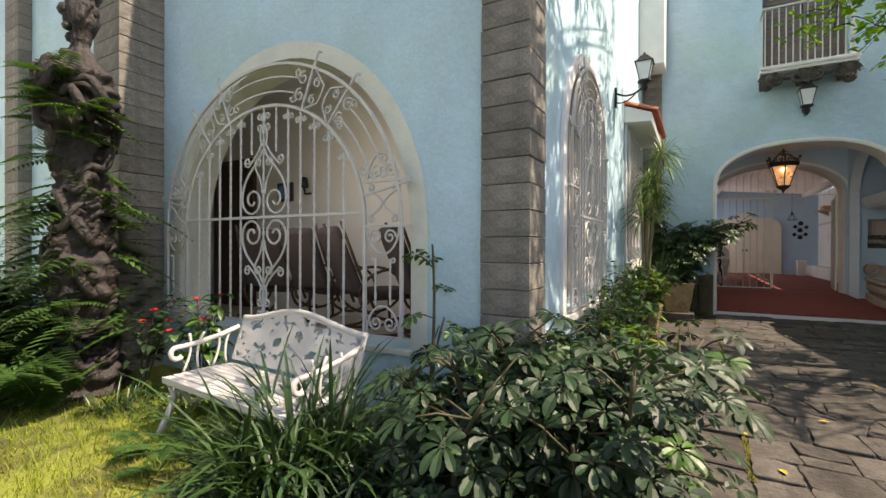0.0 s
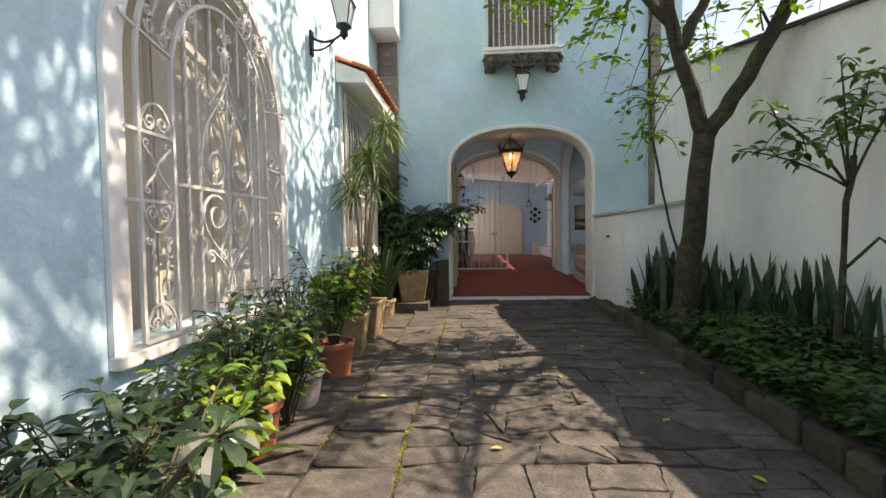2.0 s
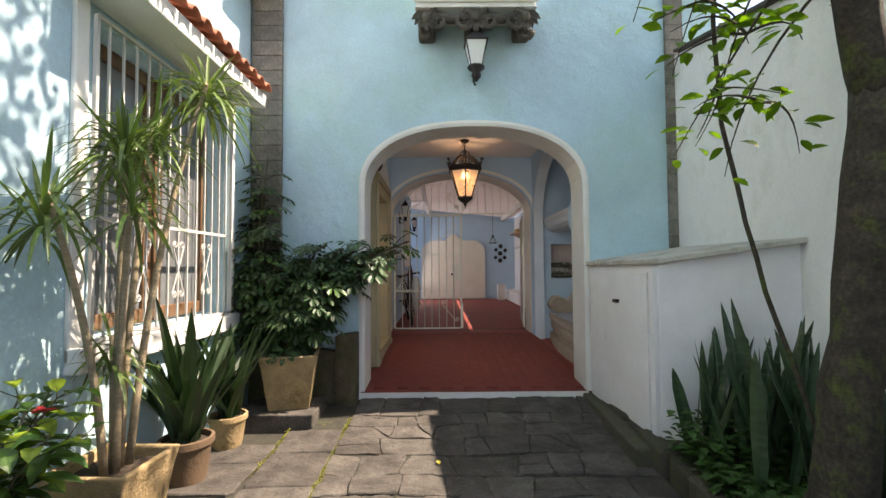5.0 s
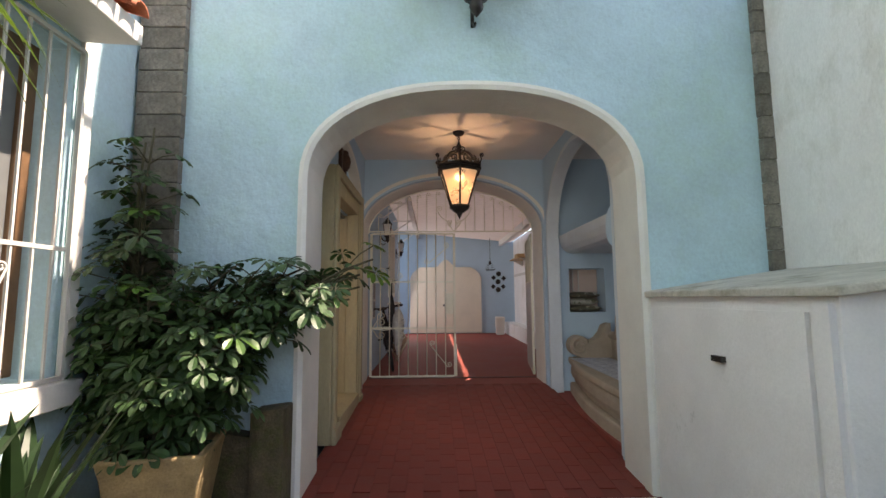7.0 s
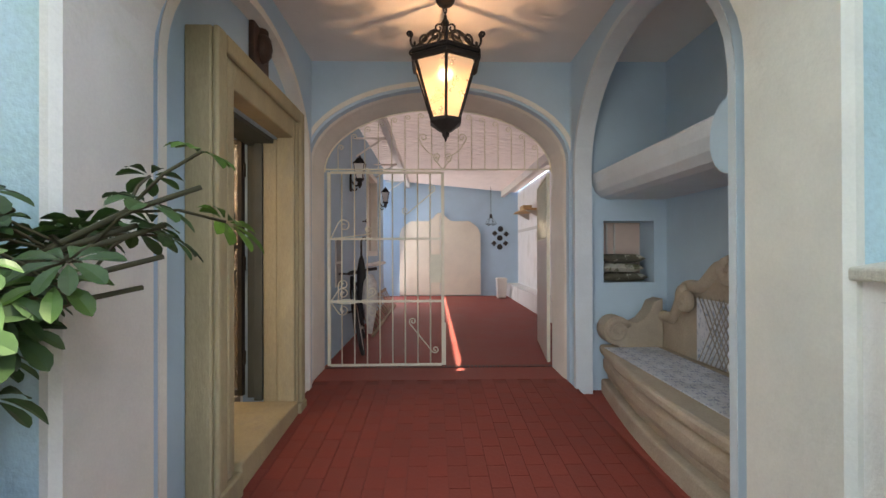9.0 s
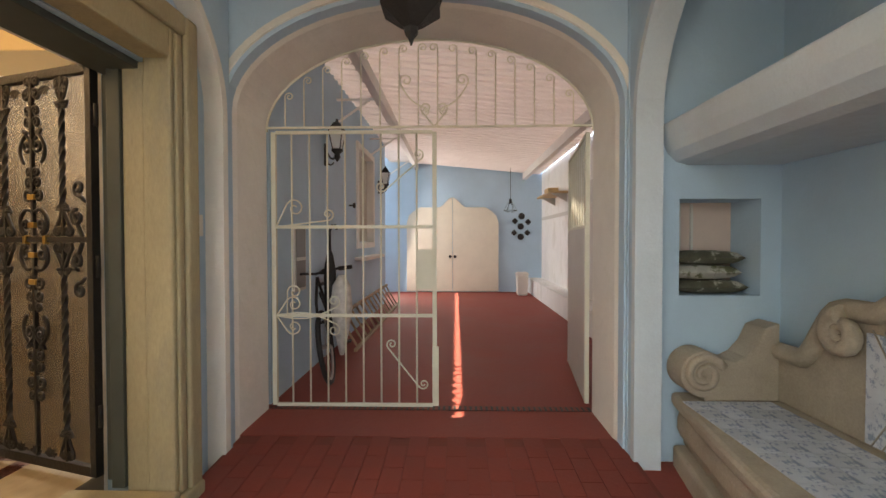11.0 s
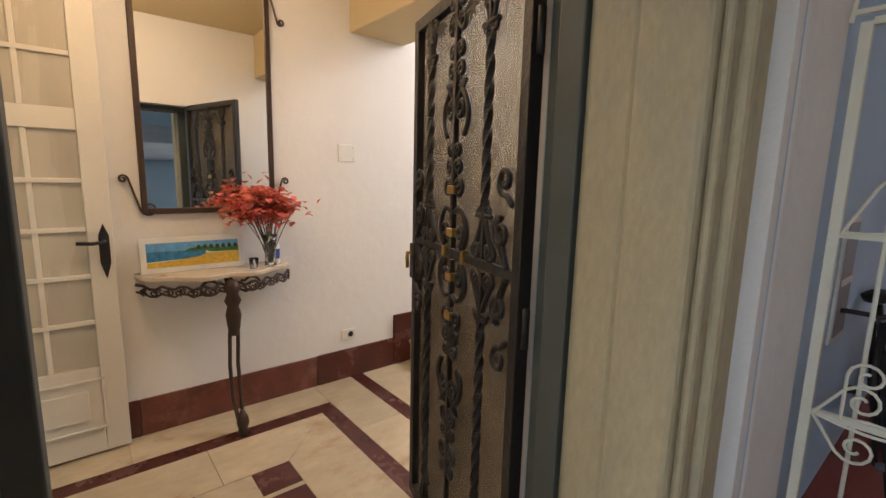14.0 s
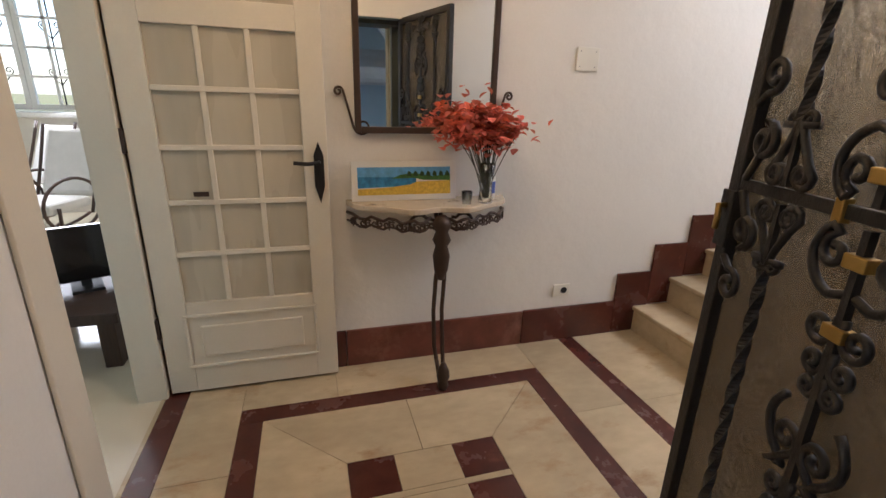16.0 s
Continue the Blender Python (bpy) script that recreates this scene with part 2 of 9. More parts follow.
def arch_path(u0, u1, sill, spring, top, power=2.0, n=28):
    f = arch_top(u0, u1, spring, top, power)
    pts = [(u0, sill)]
    for i in range(n + 1):
        u = u0 + (u1 - u0) * (0.5 - 0.5 * math.cos(math.pi * i / n))
        pts.append((u, f(u)))
    pts.append((u1, sill))
    return pts


def band_geo(axis, pts, section):
    """Sweeps a section of (outward, depth) points along an opening's outline; depth runs through the wall."""
    g = Geo()
    n, m = len(pts), len(section)
    vs = []
    for i, (u, z) in enumerate(pts):
        a, b = pts[max(0, i - 1)], pts[min(n - 1, i + 1)]
        tu, tz = b[0] - a[0], b[1] - a[1]
        ln = math.hypot(tu, tz) or 1
        nu, nz = -tz / ln, tu / ln
        for out, d in section:
            pu, pz = u + nu * out, z + nz * out
            vs.append((pu, d, pz) if axis == "x" else (d, pu, pz))
    fs = [(i * m + j, i * m + (j + 1) % m, (i + 1) * m + (j + 1) % m, (i + 1) * m + j) for i in range(n - 1) for j in range(m)]
    return g.add(vs, fs)


# ---- plan, in metres ----
WALL_A, WALL_B, FACADE = 3.15, -0.70, 9.75  # y of the bench wall, x of the sunny wall, y of the arch front
RED0, RED1, HALL_Z = 0.15, 0.31, 0.37
W1 = (-4.25, -1.52, 0.52, 1.35, 2.80)  # arched window by the bench: sides, sill, spring, crown
W2 = (4.02, 5.68, 0.72, 2.00, 2.88)
W3 = (7.55, 9.15, 1.05, 2.92)
ARCH = (0.50, 2.86, 2.30, 2.98)
ARCH2 = (0.43, 2.88, 2.40, 3.08)


def red_z(y):
    return RED0 + (RED1 - RED0) * min(1.0, max(0.0, (y - FACADE) / 3.0))


def garden_wall_top(y):
    return 3.72 - 0.20 * (FACADE - y) if y < FACADE else 3.02


# ---- ground and floors ----
g = Geo()
g.add([(-600, -600, -0.06), (600, -600, -0.06), (600, 600, -0.06), (-600, 600, -0.06)], [(0, 1, 2, 3)])
GROUND_MAT = mat("ground_earth", (0.10, 0.10, 0.05), 0.95, vary=0.3, scale=3, grain=0.3, grain_scale=40, second=(0.08, 0.12, 0.03), second_scale=0.6)
setting("ground", g, GROUND_MAT, "earth and rough grass around the house", "ground")
g = Geo()
g.box(-0.69, 2.88, -6.0, FACADE + 0.02, -0.05, -0.012)
paving = setting("pavement", g, JOINT_SOIL, "worn grey stone paving with mossy joints", "paving")
g = Geo()
g.add([(0.45, FACADE - 0.03, RED0 - 0.008), (2.92, FACADE - 0.03, RED0 - 0.008), (2.92, 12.75, RED1 - 0.008), (0.45, 12.75, RED1 - 0.008),
       (0.45, FACADE - 0.03, -0.05), (2.92, FACADE - 0.03, -0.05), (2.92, 12.75, -0.05), (0.45, 12.75, -0.05)],
      [(0, 1, 2, 3), (4, 5, 1, 0), (5, 6, 2, 1), (7, 4, 0, 3)])
passage_floor = setting("floor_passage", g, RED_GROUT, "red tiled floor of the arched passage", "floor")
g = Geo()
g.box(0.40, 4.1, 12.75, 21.0, -0.05, RED1 - 0.002)
setting("floor_back", g, RED_FLOOR, "red painted floor of the covered back yard", "floor")

# ---- walls of the house ----
A_L, A_R = -10.2, WALL_B
g = wall_geo("x", WALL_A, WALL_A + 0.3, A_L, A_R, -0.05, 7.0, [(W1[0], W1[1], W1[2], arch_top(W1[0], W1[1], W1[3], W1[4]))])
setting("wall_bench", g, PLASTER_BLUE, "blue plastered house wall beside the garden bench", "wall")
g = wall_geo("y", WALL_B - 0.3, WALL_B, WALL_A + 0.3, FACADE, -0.05, 7.0,
             [(W2[0], W2[1], W2[2], arch_top(W2[0], W2[1], W2[3], W2[4])), (W3[0], W3[1], W3[2], W3[3])])
setting("wall_sunny", g, PLASTER_BLUE, "blue plastered house wall in dappled sun", "wall")
g = wall_geo("x", FACADE, FACADE + 0.42, WALL_B - 0.3, 4.3, -0.05, 7.4,
             [(ARCH[0], ARCH[1], -0.05, arch_top(ARCH[0], ARCH[1], ARCH[2], ARCH[3], 2.3)), (1.15, 2.27, 4.15, 6.1)])
setting("wall_arch_front", g, PLASTER_BLUE, "blue plastered front with a wide archway", "wall")
g = band_geo("x", arch_path(ARCH[0], ARCH[1], RED0 - 0.01, ARCH[2], ARCH[3], 2.3),
             [(-0.012, FACADE - 0.004), (-0.012, FACADE + 0.425), (0.03, FACADE + 0.425), (0.03, FACADE + 0.35), (0.012, FACADE + 0.35), (0.012, FACADE + 0.03), (0.05, FACADE + 0.0), (0.05, FACADE - 0.012), (0.02, FACADE - 0.016)])
setting("trim_archway", g, TRIM_WHITE, "white painted rounded archway lining", "trim", smooth=False)

# passage: left wall with blind arch and doorway, right wall with alcove, back wall with second arch
DOOR = (10.92, 12.16, 2.45)
PY0, PY1, PZ = FACADE + 0.42, 12.62, 3.33
g = wall_geo("y", 0.02, 0.36, PY0 - 0.4, 13.3, -0.05, PZ, [(DOOR[0], DOOR[1], 0.2, DOOR[2])])
setting("wall_passage_inner", g, PLASTER_LILAC, "pale blue passage wall round the house door", "wall")
g = wall_geo("y", 0.361, 0.47, PY0, 12.6, -0.05, PZ, [(10.32, 12.52, -0.05, arch_top(10.32, 12.52, 2.35, 3.12))])
setting("wall_passage_left", g, PLASTER_LILAC, "pale blue passage wall with a blind arch", "wall")
g = band_geo("y", arch_path(10.32, 12.52, 0.2, 2.35, 3.12), [(-0.008, 0.36), (-0.008, 0.474), (0.05, 0.474), (0.05, 0.36)])
setting("trim_blind_arch", g, TRIM_WHITE, "white painted edge of the blind arch", "trim")
ALC = (10.34, 12.50)
g = wall_geo("y", 2.90, 3.05, PY0, 12.6, -0.05, PZ, [(ALC[0], ALC[1], -0.05, arch_top(ALC[0], ALC[1], 2.30, 3.15))])
setting("wall_passage_right", g, PLASTER_LILAC, "pale blue passage wall with an arched alcove", "wall")
g = band_geo("y", arch_path(ALC[0], ALC[1], 0.2, 2.30, 3.15), [(-0.008, 2.896), (-0.008, 3.054), (0.04, 3.054), (0.04, 2.896)])
setting("trim_alcove", g, TRIM_LILAC, "pale blue painted edge of the alcove arch", "trim")
g = wall_geo("y", 3.80, 4.3, PY0, 12.6, -0.05, PZ)
setting("wall_alcove_back", g, PLASTER_LILAC, "pale blue back wall of the alcove", "wall")
NICHE = (3.20, 3.68, 1.25, 1.83)
g = wall_geo("x", 12.6, 12.9, 2.895, 4.3, -0.05, PZ, [(NICHE[0], NICHE[1], NICHE[2], NICHE[3])])
g.box(NICHE[1] + 0.002, 4.3, 12.901, 13.2, -0.05, PZ)
setting("wall_alcove_end", g, PLASTER_LILAC, "pale blue alcove wall with a square niche", "wall")
g = wall_geo("x", PY1, 13.2, 0.361, 2.893, -0.05, PZ + 1.2, [(ARCH2[0], ARCH2[1], -0.05, arch_top(ARCH2[0], ARCH2[1], ARCH2[2], ARCH2[3]))])
setting("wall_passage_back", g, PLASTER_LILAC, "pale blue wall round the inner archway", "wall")
g = band_geo("x", arch_path(ARCH2[0], ARCH2[1], 0.25, ARCH2[2], ARCH2[3]),
             [(-0.012, PY1 + 0.13), (-0.012, 13.205), (0.06, 13.205), (0.06, 13.2), (0.01, 13.19), (0.01, PY1 + 0.02), (0.07, PY1 - 0.001), (0.07, PY1 - 0.012), (0.03, PY1 - 0.012)])
setting("trim_inner_arch", g, TRIM_WHITE, "white painted lining of the inner archway", "trim")
g = Geo().box(0.0, 4.3, PY0 - 0.05, 13.2, PZ, PZ + 0.15)
setting("ceiling_passage", g, CEIL_WHITE, "uneven white plaster ceiling of the passage", "ceiling")

# covered back yard
g = wall_geo("y", 0.12, 0.42, 13.3, 19.0, -0.05, 3.75, [(16.35, 17.65, 1.48, 3.0)])
setting("wall_back_left", g, PLASTER_LILAC, "pale blue yard wall with a window", "wall")
g = wall_geo("x", 20.9, 21.2, -1.5, 4.3, -0.05, 4.2)
setting("wall_back_far", g, PLASTER_LILAC, "pale blue end wall of the yard", "wall")
g = wall_geo("y", 3.95, 4.0, 13.2, 20.9, -0.05, 3.19)
g.box(3.62, 3.95, 14.6, 20.9, 0.2, 0.66)
setting("wall_back_right", g, PLASTER_WHITE, "white yard wall with a low ledge", "wall")
g = wall_geo("y", -1.8, -1.5, 18.9, 21.2, -0.05, 2.2)
g.box(-1.5, 0.1, 18.7, 18.9, -0.05, 3.7)
setting("wall_back_side", g, PLASTER_LILAC, "pale blue return wall of the yard", "wall")
g = Geo().box(-1.5, 0.4, 18.9, 21.0, -0.05, RED1 - 0.004)
setting("floor_back_side", g, RED_FLOOR, "red painted floor beside the yard", "floor")
ROOF = mat("white_corrugated_sheet", (0.72, 0.70, 0.69), 0.6, vary=0.06, scale=2, grain=0.03)
ROOF_TR = ROOF.node_tree.nodes.new("ShaderNodeBsdfTranslucent")
ROOF_TR.inputs["Color"].default_value = (0.75, 0.70, 0.68, 1)
ROOF_MIX = ROOF.node_tree.nodes.new("ShaderNodeMixShader")
ROOF_MIX.inputs[0].default_value = 0.22
ROOF.node_tree.links.new(ROOF.node_tree.nodes["Principled BSDF"].outputs[0], ROOF_MIX.inputs[1])
ROOF.node_tree.links.new(ROOF_TR.outputs[0], ROOF_MIX.inputs[2])
ROOF.node_tree.links.new(ROOF_MIX.outputs[0], ROOF.node_tree.nodes["Material Output"].inputs["Surface"])
g = Geo()


def roof_z(x):
    return 3.53 - 0.097 * (x - 0.1)


vs, fs = [], []
ys = []
y = 13.2
while y < 20.95:
    ys += [(y, 0.0), (y + 0.07, 0.0), (y + 0.10, 0.035), (y + 0.15, 0.035)]
    y += 0.18
for y, h in ys:
    for x in (0.22, 3.88):
        vs += [(x, y, roof_z(x) + h), (x, y, roof_z(x) + h + 0.012)]
for i in range(len(ys) - 1):
    a, b = i * 4, i * 4 + 4
    fs += [(a, b, b + 2, a + 2), (a + 1, a + 3, b + 3, b + 1), (a, a + 1, b + 1, b), (a + 2, b + 2, b + 3, a + 3)]
g.add(vs, fs)
tagged(part("ceiling_yard_roof", g, ROOF), "white corrugated sheet roof over the yard", "roof", kind="structure")

g = Geo().box(2.93, 4.0, PY0, 12.6, -0.05, 0.24)
setting("floor_alcove", g, RED_FLOOR, "red floor under the alcove bench", "floor")
# hall, stairs and living room
g = wall_geo("y", -2.35, -2.05, 10.45, 16.0, -0.05, 3.6)
setting("wall_hall_far", g, HALL_WHITE, "white painted hall wall behind the console table", "wall")
g = wall_geo("x", 10.36, 10.449, -2.05, 0.019, -0.05, 3.6, [(-1.99, -1.31, -0.05, 2.47)])
setting("wall_hall_left", g, HALL_WHITE, "white painted hall wall with a doorway to the living room", "wall")
g = wall_geo("y", 0.0, 0.019, 10.45, 16.0, -0.05, 3.6, [(DOOR[0], DOOR[1], 0.2, DOOR[2])])
setting("wall_hall_right", g, HALL_WHITE, "white painted hall wall beside the iron door", "wall")
g = wall_geo("x", 16.0, 16.3, -2.35, 0.1, -0.05, 5.0)
setting("wall_hall_end", g, HALL_WHITE, "white painted wall at the top of the stairs", "wall")
g = Geo().box(-2.35, 0.02, 10.2, 13.0, 3.2, 3.35)
setting("ceiling_hall", g, CEIL_CREAM, "cream painted hall ceiling", "ceiling")
g = Geo().box(-2.05, 0.0, 12.66, 13.1, 2.79, 3.2)
setting("trim_hall_beam", g, CEIL_CREAM, "cream painted beam over the foot of the stairs", "beam", bevel=0.01)
g = Geo().box(-2.35, 0.1, 13.0, 16.3, 4.9, 5.0)
g.box(-2.35, -2.05, 13.0, 16.0, 3.6, 4.9)
g.box(0.0, 0.1, 13.0, 16.0, 3.6, 4.9)
g.box(-2.35, 0.1, 12.9, 13.0, 3.35, 4.9)
setting("ceiling_stairwell", g, HALL_WHITE, "white painted stairwell", "ceiling")
LIV = mat("living_room_paint", (0.70, 0.66, 0.58), 0.8, vary=0.04, scale=1.5)
g = wall_geo("y", -6.6, -6.3, 3.45, 10.36, -0.05, 3.6, [(7.05, 9.3, 1.55, 2.95)])
g.box(-6.6, -2.05, 10.361, 10.45, -0.05, 3.6)
setting("wall_living_room", g, LIV, "pale living room walls", "wall")
g = Geo().box(-6.6, -1.0, 3.45, 10.359, 3.4, 3.55).box(-0.999, 0.0, 10.18, 10.359, 3.4, 3.55)
setting("ceiling_living_room", g, HALL_WHITE, "white living room ceiling", "ceiling")
g = Geo().box(-6.3, -1.0, 3.45, 10.45, -0.05, HALL_Z - 0.004)
LIV_FLOOR = mat("polished_cream_floor", (0.62, 0.55, 0.42), 0.12, vary=0.06, scale=2)
setting("floor_living_room", g, LIV_FLOOR, "polished cream living room floor", "floor")

# garden wall on the right, the white meter box, bed kerb
g = wall_geo("y", 3.85, 4.12, -6.0, FACADE - 0.001, -0.05, garden_wall_top, [])
setting("wall_garden", g, PLASTER_WHITE, "weathered white garden wall", "wall")
g = wall_geo("x", -6.3, -6.0, -10.5, 4.12, -0.05, 2.6)
setting("wall_garden_behind", g, PLASTER_WHITE, "white wall at the near end of the garden", "wall")
g = wall_geo("y", -10.5, -10.2, -6.0, 3.45, -0.05, 5.0)
setting("wall_garden_left", g, PLASTER_WHITE, "white wall at the far side of the lawn", "wall")

# ---- plant materials ----
LEAF_DARK = mat("dark_green_leaf", (0.020, 0.050, 0.016), 0.5, vary=0.3, scale=5, island=0.35, translucent=0.2)
LEAF_UMBRELLA = mat("umbrella_leaf", (0.036, 0.085, 0.026), 0.5, vary=0.3, scale=5, island=0.35, translucent=0.2)
LEAF_MID = mat("green_leaf", (0.065, 0.15, 0.025), 0.42, vary=0.25, scale=5, island=0.35, translucent=0.28)
LEAF_LIME = mat("lime_green_leaf", (0.22, 0.32, 0.025), 0.45, vary=0.25, scale=5, island=0.35, translucent=0.35)
LEAF_TREE = mat("tree_leaf", (0.13, 0.25, 0.018), 0.45, vary=0.2, scale=3, island=0.4, translucent=0.55)
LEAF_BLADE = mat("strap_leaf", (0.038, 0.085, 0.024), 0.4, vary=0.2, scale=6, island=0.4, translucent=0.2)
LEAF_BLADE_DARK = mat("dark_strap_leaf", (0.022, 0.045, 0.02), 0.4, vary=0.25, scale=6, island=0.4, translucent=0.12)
LEAF_DRAC = mat("dracaena_leaf", (0.12, 0.19, 0.045), 0.42, vary=0.2, scale=5, island=0.45, translucent=0.25)
LEAF_SNAKE = mat("snake_plant_leaf", (0.028, 0.062, 0.026), 0.35, vary=0.4, scale=14, island=0.25, second=(0.11, 0.15, 0.09), second_at=(0.56, 0.7), second_scale=9, stretch=(0.4, 0.4, 2.2))
LEAF_FERN = mat("fern_leaf", (0.055, 0.125, 0.025), 0.5, vary=0.25, scale=6, island=0.3, translucent=0.3)
GRASS = mat("grass_blade", (0.21, 0.28, 0.02), 0.55, vary=0.3, scale=1.2, island=0.45, translucent=0.3, second=(0.25, 0.22, 0.05), second_at=(0.5, 0.7), second_scale=1.0)
PETAL_RED = mat("red_petal", (0.55, 0.025, 0.03), 0.5, vary=0.2, scale=20, island=0.25, translucent=0.2)
BARK = mat("mossy_tree_bark", (0.045, 0.035, 0.025), 0.95, vary=0.5, scale=12, grain=0.4, grain_scale=55, bump=1.0, bump_scale=9, second=(0.065, 0.08, 0.016), second_at=(0.52, 0.66), second_scale=7)
STEM = mat("green_brown_stem", (0.065, 0.06, 0.028), 0.7, vary=0.25, scale=20)
CANE = mat("pale_cane_bark", (0.30, 0.24, 0.15), 0.8, vary=0.25, scale=22, bump=0.4, bump_scale=60, stretch=(1, 1, 3))
TERRACOTTA = mat("terracotta", (0.36, 0.12, 0.06), 0.75, vary=0.16, scale=7, grain=0.08, bump=0.25, second=(0.30, 0.24, 0.18), second_at=(0.6, 0.8), second_scale=4)
CONCRETE_POT = mat("weathered_concrete_pot", (0.36, 0.26, 0.13), 0.9, vary=0.3, scale=5, grain=0.15, bump=0.6, second=(0.15, 0.11, 0.04), second_at=(0.5, 0.7), second_scale=3)
GREY_POT = mat("grey_stone_pot", (0.34, 0.32, 0.29), 0.9, vary=0.2, scale=6, grain=0.12, bump=0.5, second=(0.13, 0.13, 0.10), second_at=(0.52, 0.72), second_scale=3)
POT_SOIL = mat("potting_soil", (0.05, 0.035, 0.022), 0.95, vary=0.3, scale=20, bump=0.8)
WHITE_IRON = mat("white_painted_iron", (0.56, 0.55, 0.51), 0.55, vary=0.06, scale=8, grain=0.04, second=(0.42, 0.36, 0.28), second_at=(0.68, 0.85), second_scale=6)
BLACK_IRON = mat("black_iron", (0.022, 0.02, 0.019), 0.5, metal=0.3, vary=0.25, scale=12, grain=0.15, bump=0.2)
OLD_STONE = mat("dark_carved_stone", (0.085, 0.075, 0.062), 0.9, vary=0.35, scale=8, grain=0.2, bump=0.8, second=(0.19, 0.17, 0.14), second_at=(0.55, 0.75), second_scale=5)
GLASS = mat("clear_glass", (0.9, 0.93, 0.93), 0.05, vary=0.0, transmission=1.0)
GLASS_DARK = mat("window_glass", (0.16, 0.17, 0.17), 0.06, vary=0.1, spec=0.7)
RND = random.Random(7)


# ---- plant shapes ----
OVAL = [(0.0, 0.0), (0.22, 0.72), (0.5, 1.0), (0.78, 0.66), (1.0, 0.0)]
OBOVATE = [(0.0, 0.06), (0.25, 0.5), (0.55, 0.95), (0.8, 1.0), (0.94, 0.6), (1.0, 0.08)]
LANCE = [(0.0, 0.25), (0.3, 0.95), (0.6, 0.8), (0.85, 0.4), (1.0, 0.0)]
STRAP = [(0.0, 0.55), (0.2, 0.85), (0.4, 1.0), (0.6, 0.9), (0.8, 0.6), (1.0, 0.02)]
SWORD = [(0.0, 0.5), (0.25, 0.9), (0.5, 1.0), (0.75, 0.85), (0.92, 0.4), (1.0, 0.02)]


def leaf(g, at, way, length, width, shape=OVAL, droop=0.3, fold=0.25, up=(0, 0, 1), roll=0.0):
    """One leaf: a folded blade with a drooping midrib."""
    w = Vector(way).normalized()
    side = w.cross(Vector(up))
    if side.length < 1e-3:
        side = Vector((1, 0, 0)).cross(w)
    side.normalize()
    nor = side.cross(w)
    if roll:
        side, nor = side * math.cos(roll) + nor * math.sin(roll), nor * math.cos(roll) - side * math.sin(roll)
    p0 = Vector(at)
    vs = []
    for t, k in shape:
        c = p0 + w * (length * t * (1 - 0.3 * abs(droop) * t)) + Vector((0, 0, -1)) * (droop * length * t * t)
        h = side * (width * 0.5 * k)
        lift = nor * (fold * width * 0.5 * k)
        vs += [c - h + lift, c, c + h + lift]
    o = len(g.v)
    g.v.extend(tuple(p) for p in vs)
    for i in range(len(shape) - 1):
        a = o + 3 * i
        g.f.append((a, a + 1, a + 4, a + 3))
        g.f.append((a + 1, a + 2, a + 5, a + 4))


def rand_dir(r, lo=-0.2, hi=0.8):
    a, z = r.uniform(0, 2 * math.pi), r.uniform(lo, hi)
    k = math.sqrt(max(0.0, 1 - z * z))
    return Vector((k * math.cos(a), k * math.sin(a), z))


def whorl(g, at, way, r, size, n=7, droop=0.35):
    """A fan of leaflets spread round a stalk's end, as on an umbrella plant."""
    w = Vector(way).normalized()
    a0 = r.uniform(0, 6.28)
    u = w.orthogonal().normalized()
    v = w.cross(u)
    for i in range(n):
        a = a0 + 2 * math.pi * i / n + r.uniform(-0.15, 0.15)
        d = (u * math.cos(a) + v * math.sin(a)) + w * 0.12
        s = size * r.uniform(0.75, 1.1)
        leaf(g, Vector(at) + d * size * 0.16, d, s, s * 0.42, OBOVATE, droop * r.uniform(0.5, 1.3), 0.3, up=w)


def curve3(a, b, bend, n=8):
    a, b, bend = Vector(a), Vector(b), Vector(bend)
    m = (a + b) / 2 + bend
    return [a * (1 - t) ** 2 + m * 2 * t * (1 - t) + b * t * t for t in [i / n for i in range(n + 1)]]


def umbrella_shrub(name, label, stems, r, size=0.14, dense=10, leaf_mat=None, young=None):
    """A bushy plant of palmate fans on branching stems; each stem is (base, tip, bend)."""
    ob = thing(name, label, "shrub", at=stems[0][0])
    inv = Matrix.Translation(stems[0][0]).inverted()
    gs, gl, gy = Geo(), Geo(), Geo()
    for base, tip, bend in stems:
        line = curve3(base, tip, bend)
        gs.tube(line, [0.016 - 0.010 * i / len(line) for i in range(len(line))], 5)
        for k in range(dense):
            t = 0.25 + 0.75 * (k + r.random()) / dense
            p = line[min(len(line) - 1, int(t * (len(line) - 1)))]
            d = rand_dir(r, -0.1, 0.75)
            q = p + d * r.uniform(0.10, 0.30)
            gs.tube([p, (p + q) / 2 + Vector((0, 0, 0.02)), q], 0.0045, 4)
            n = (d * 0.7 + Vector((0, 0, 0.9))).normalized()
            whorl(gy if (k >= dense - 2 and r.random() < 0.22) else gl, q, n, r, size * r.uniform(0.75, 1.15), r.choice((7, 8, 9)))
    part("stem", gs.moved(inv), STEM, ob, smooth=True)
    part("foliage", gl.moved(inv), leaf_mat or LEAF_DARK, ob, "dark glossy leaflets in spreading fans")
    if gy.v:
        part("young_leaves", gy.moved(inv), young or LEAF_LIME, ob, "bright new leaves")
    return ob


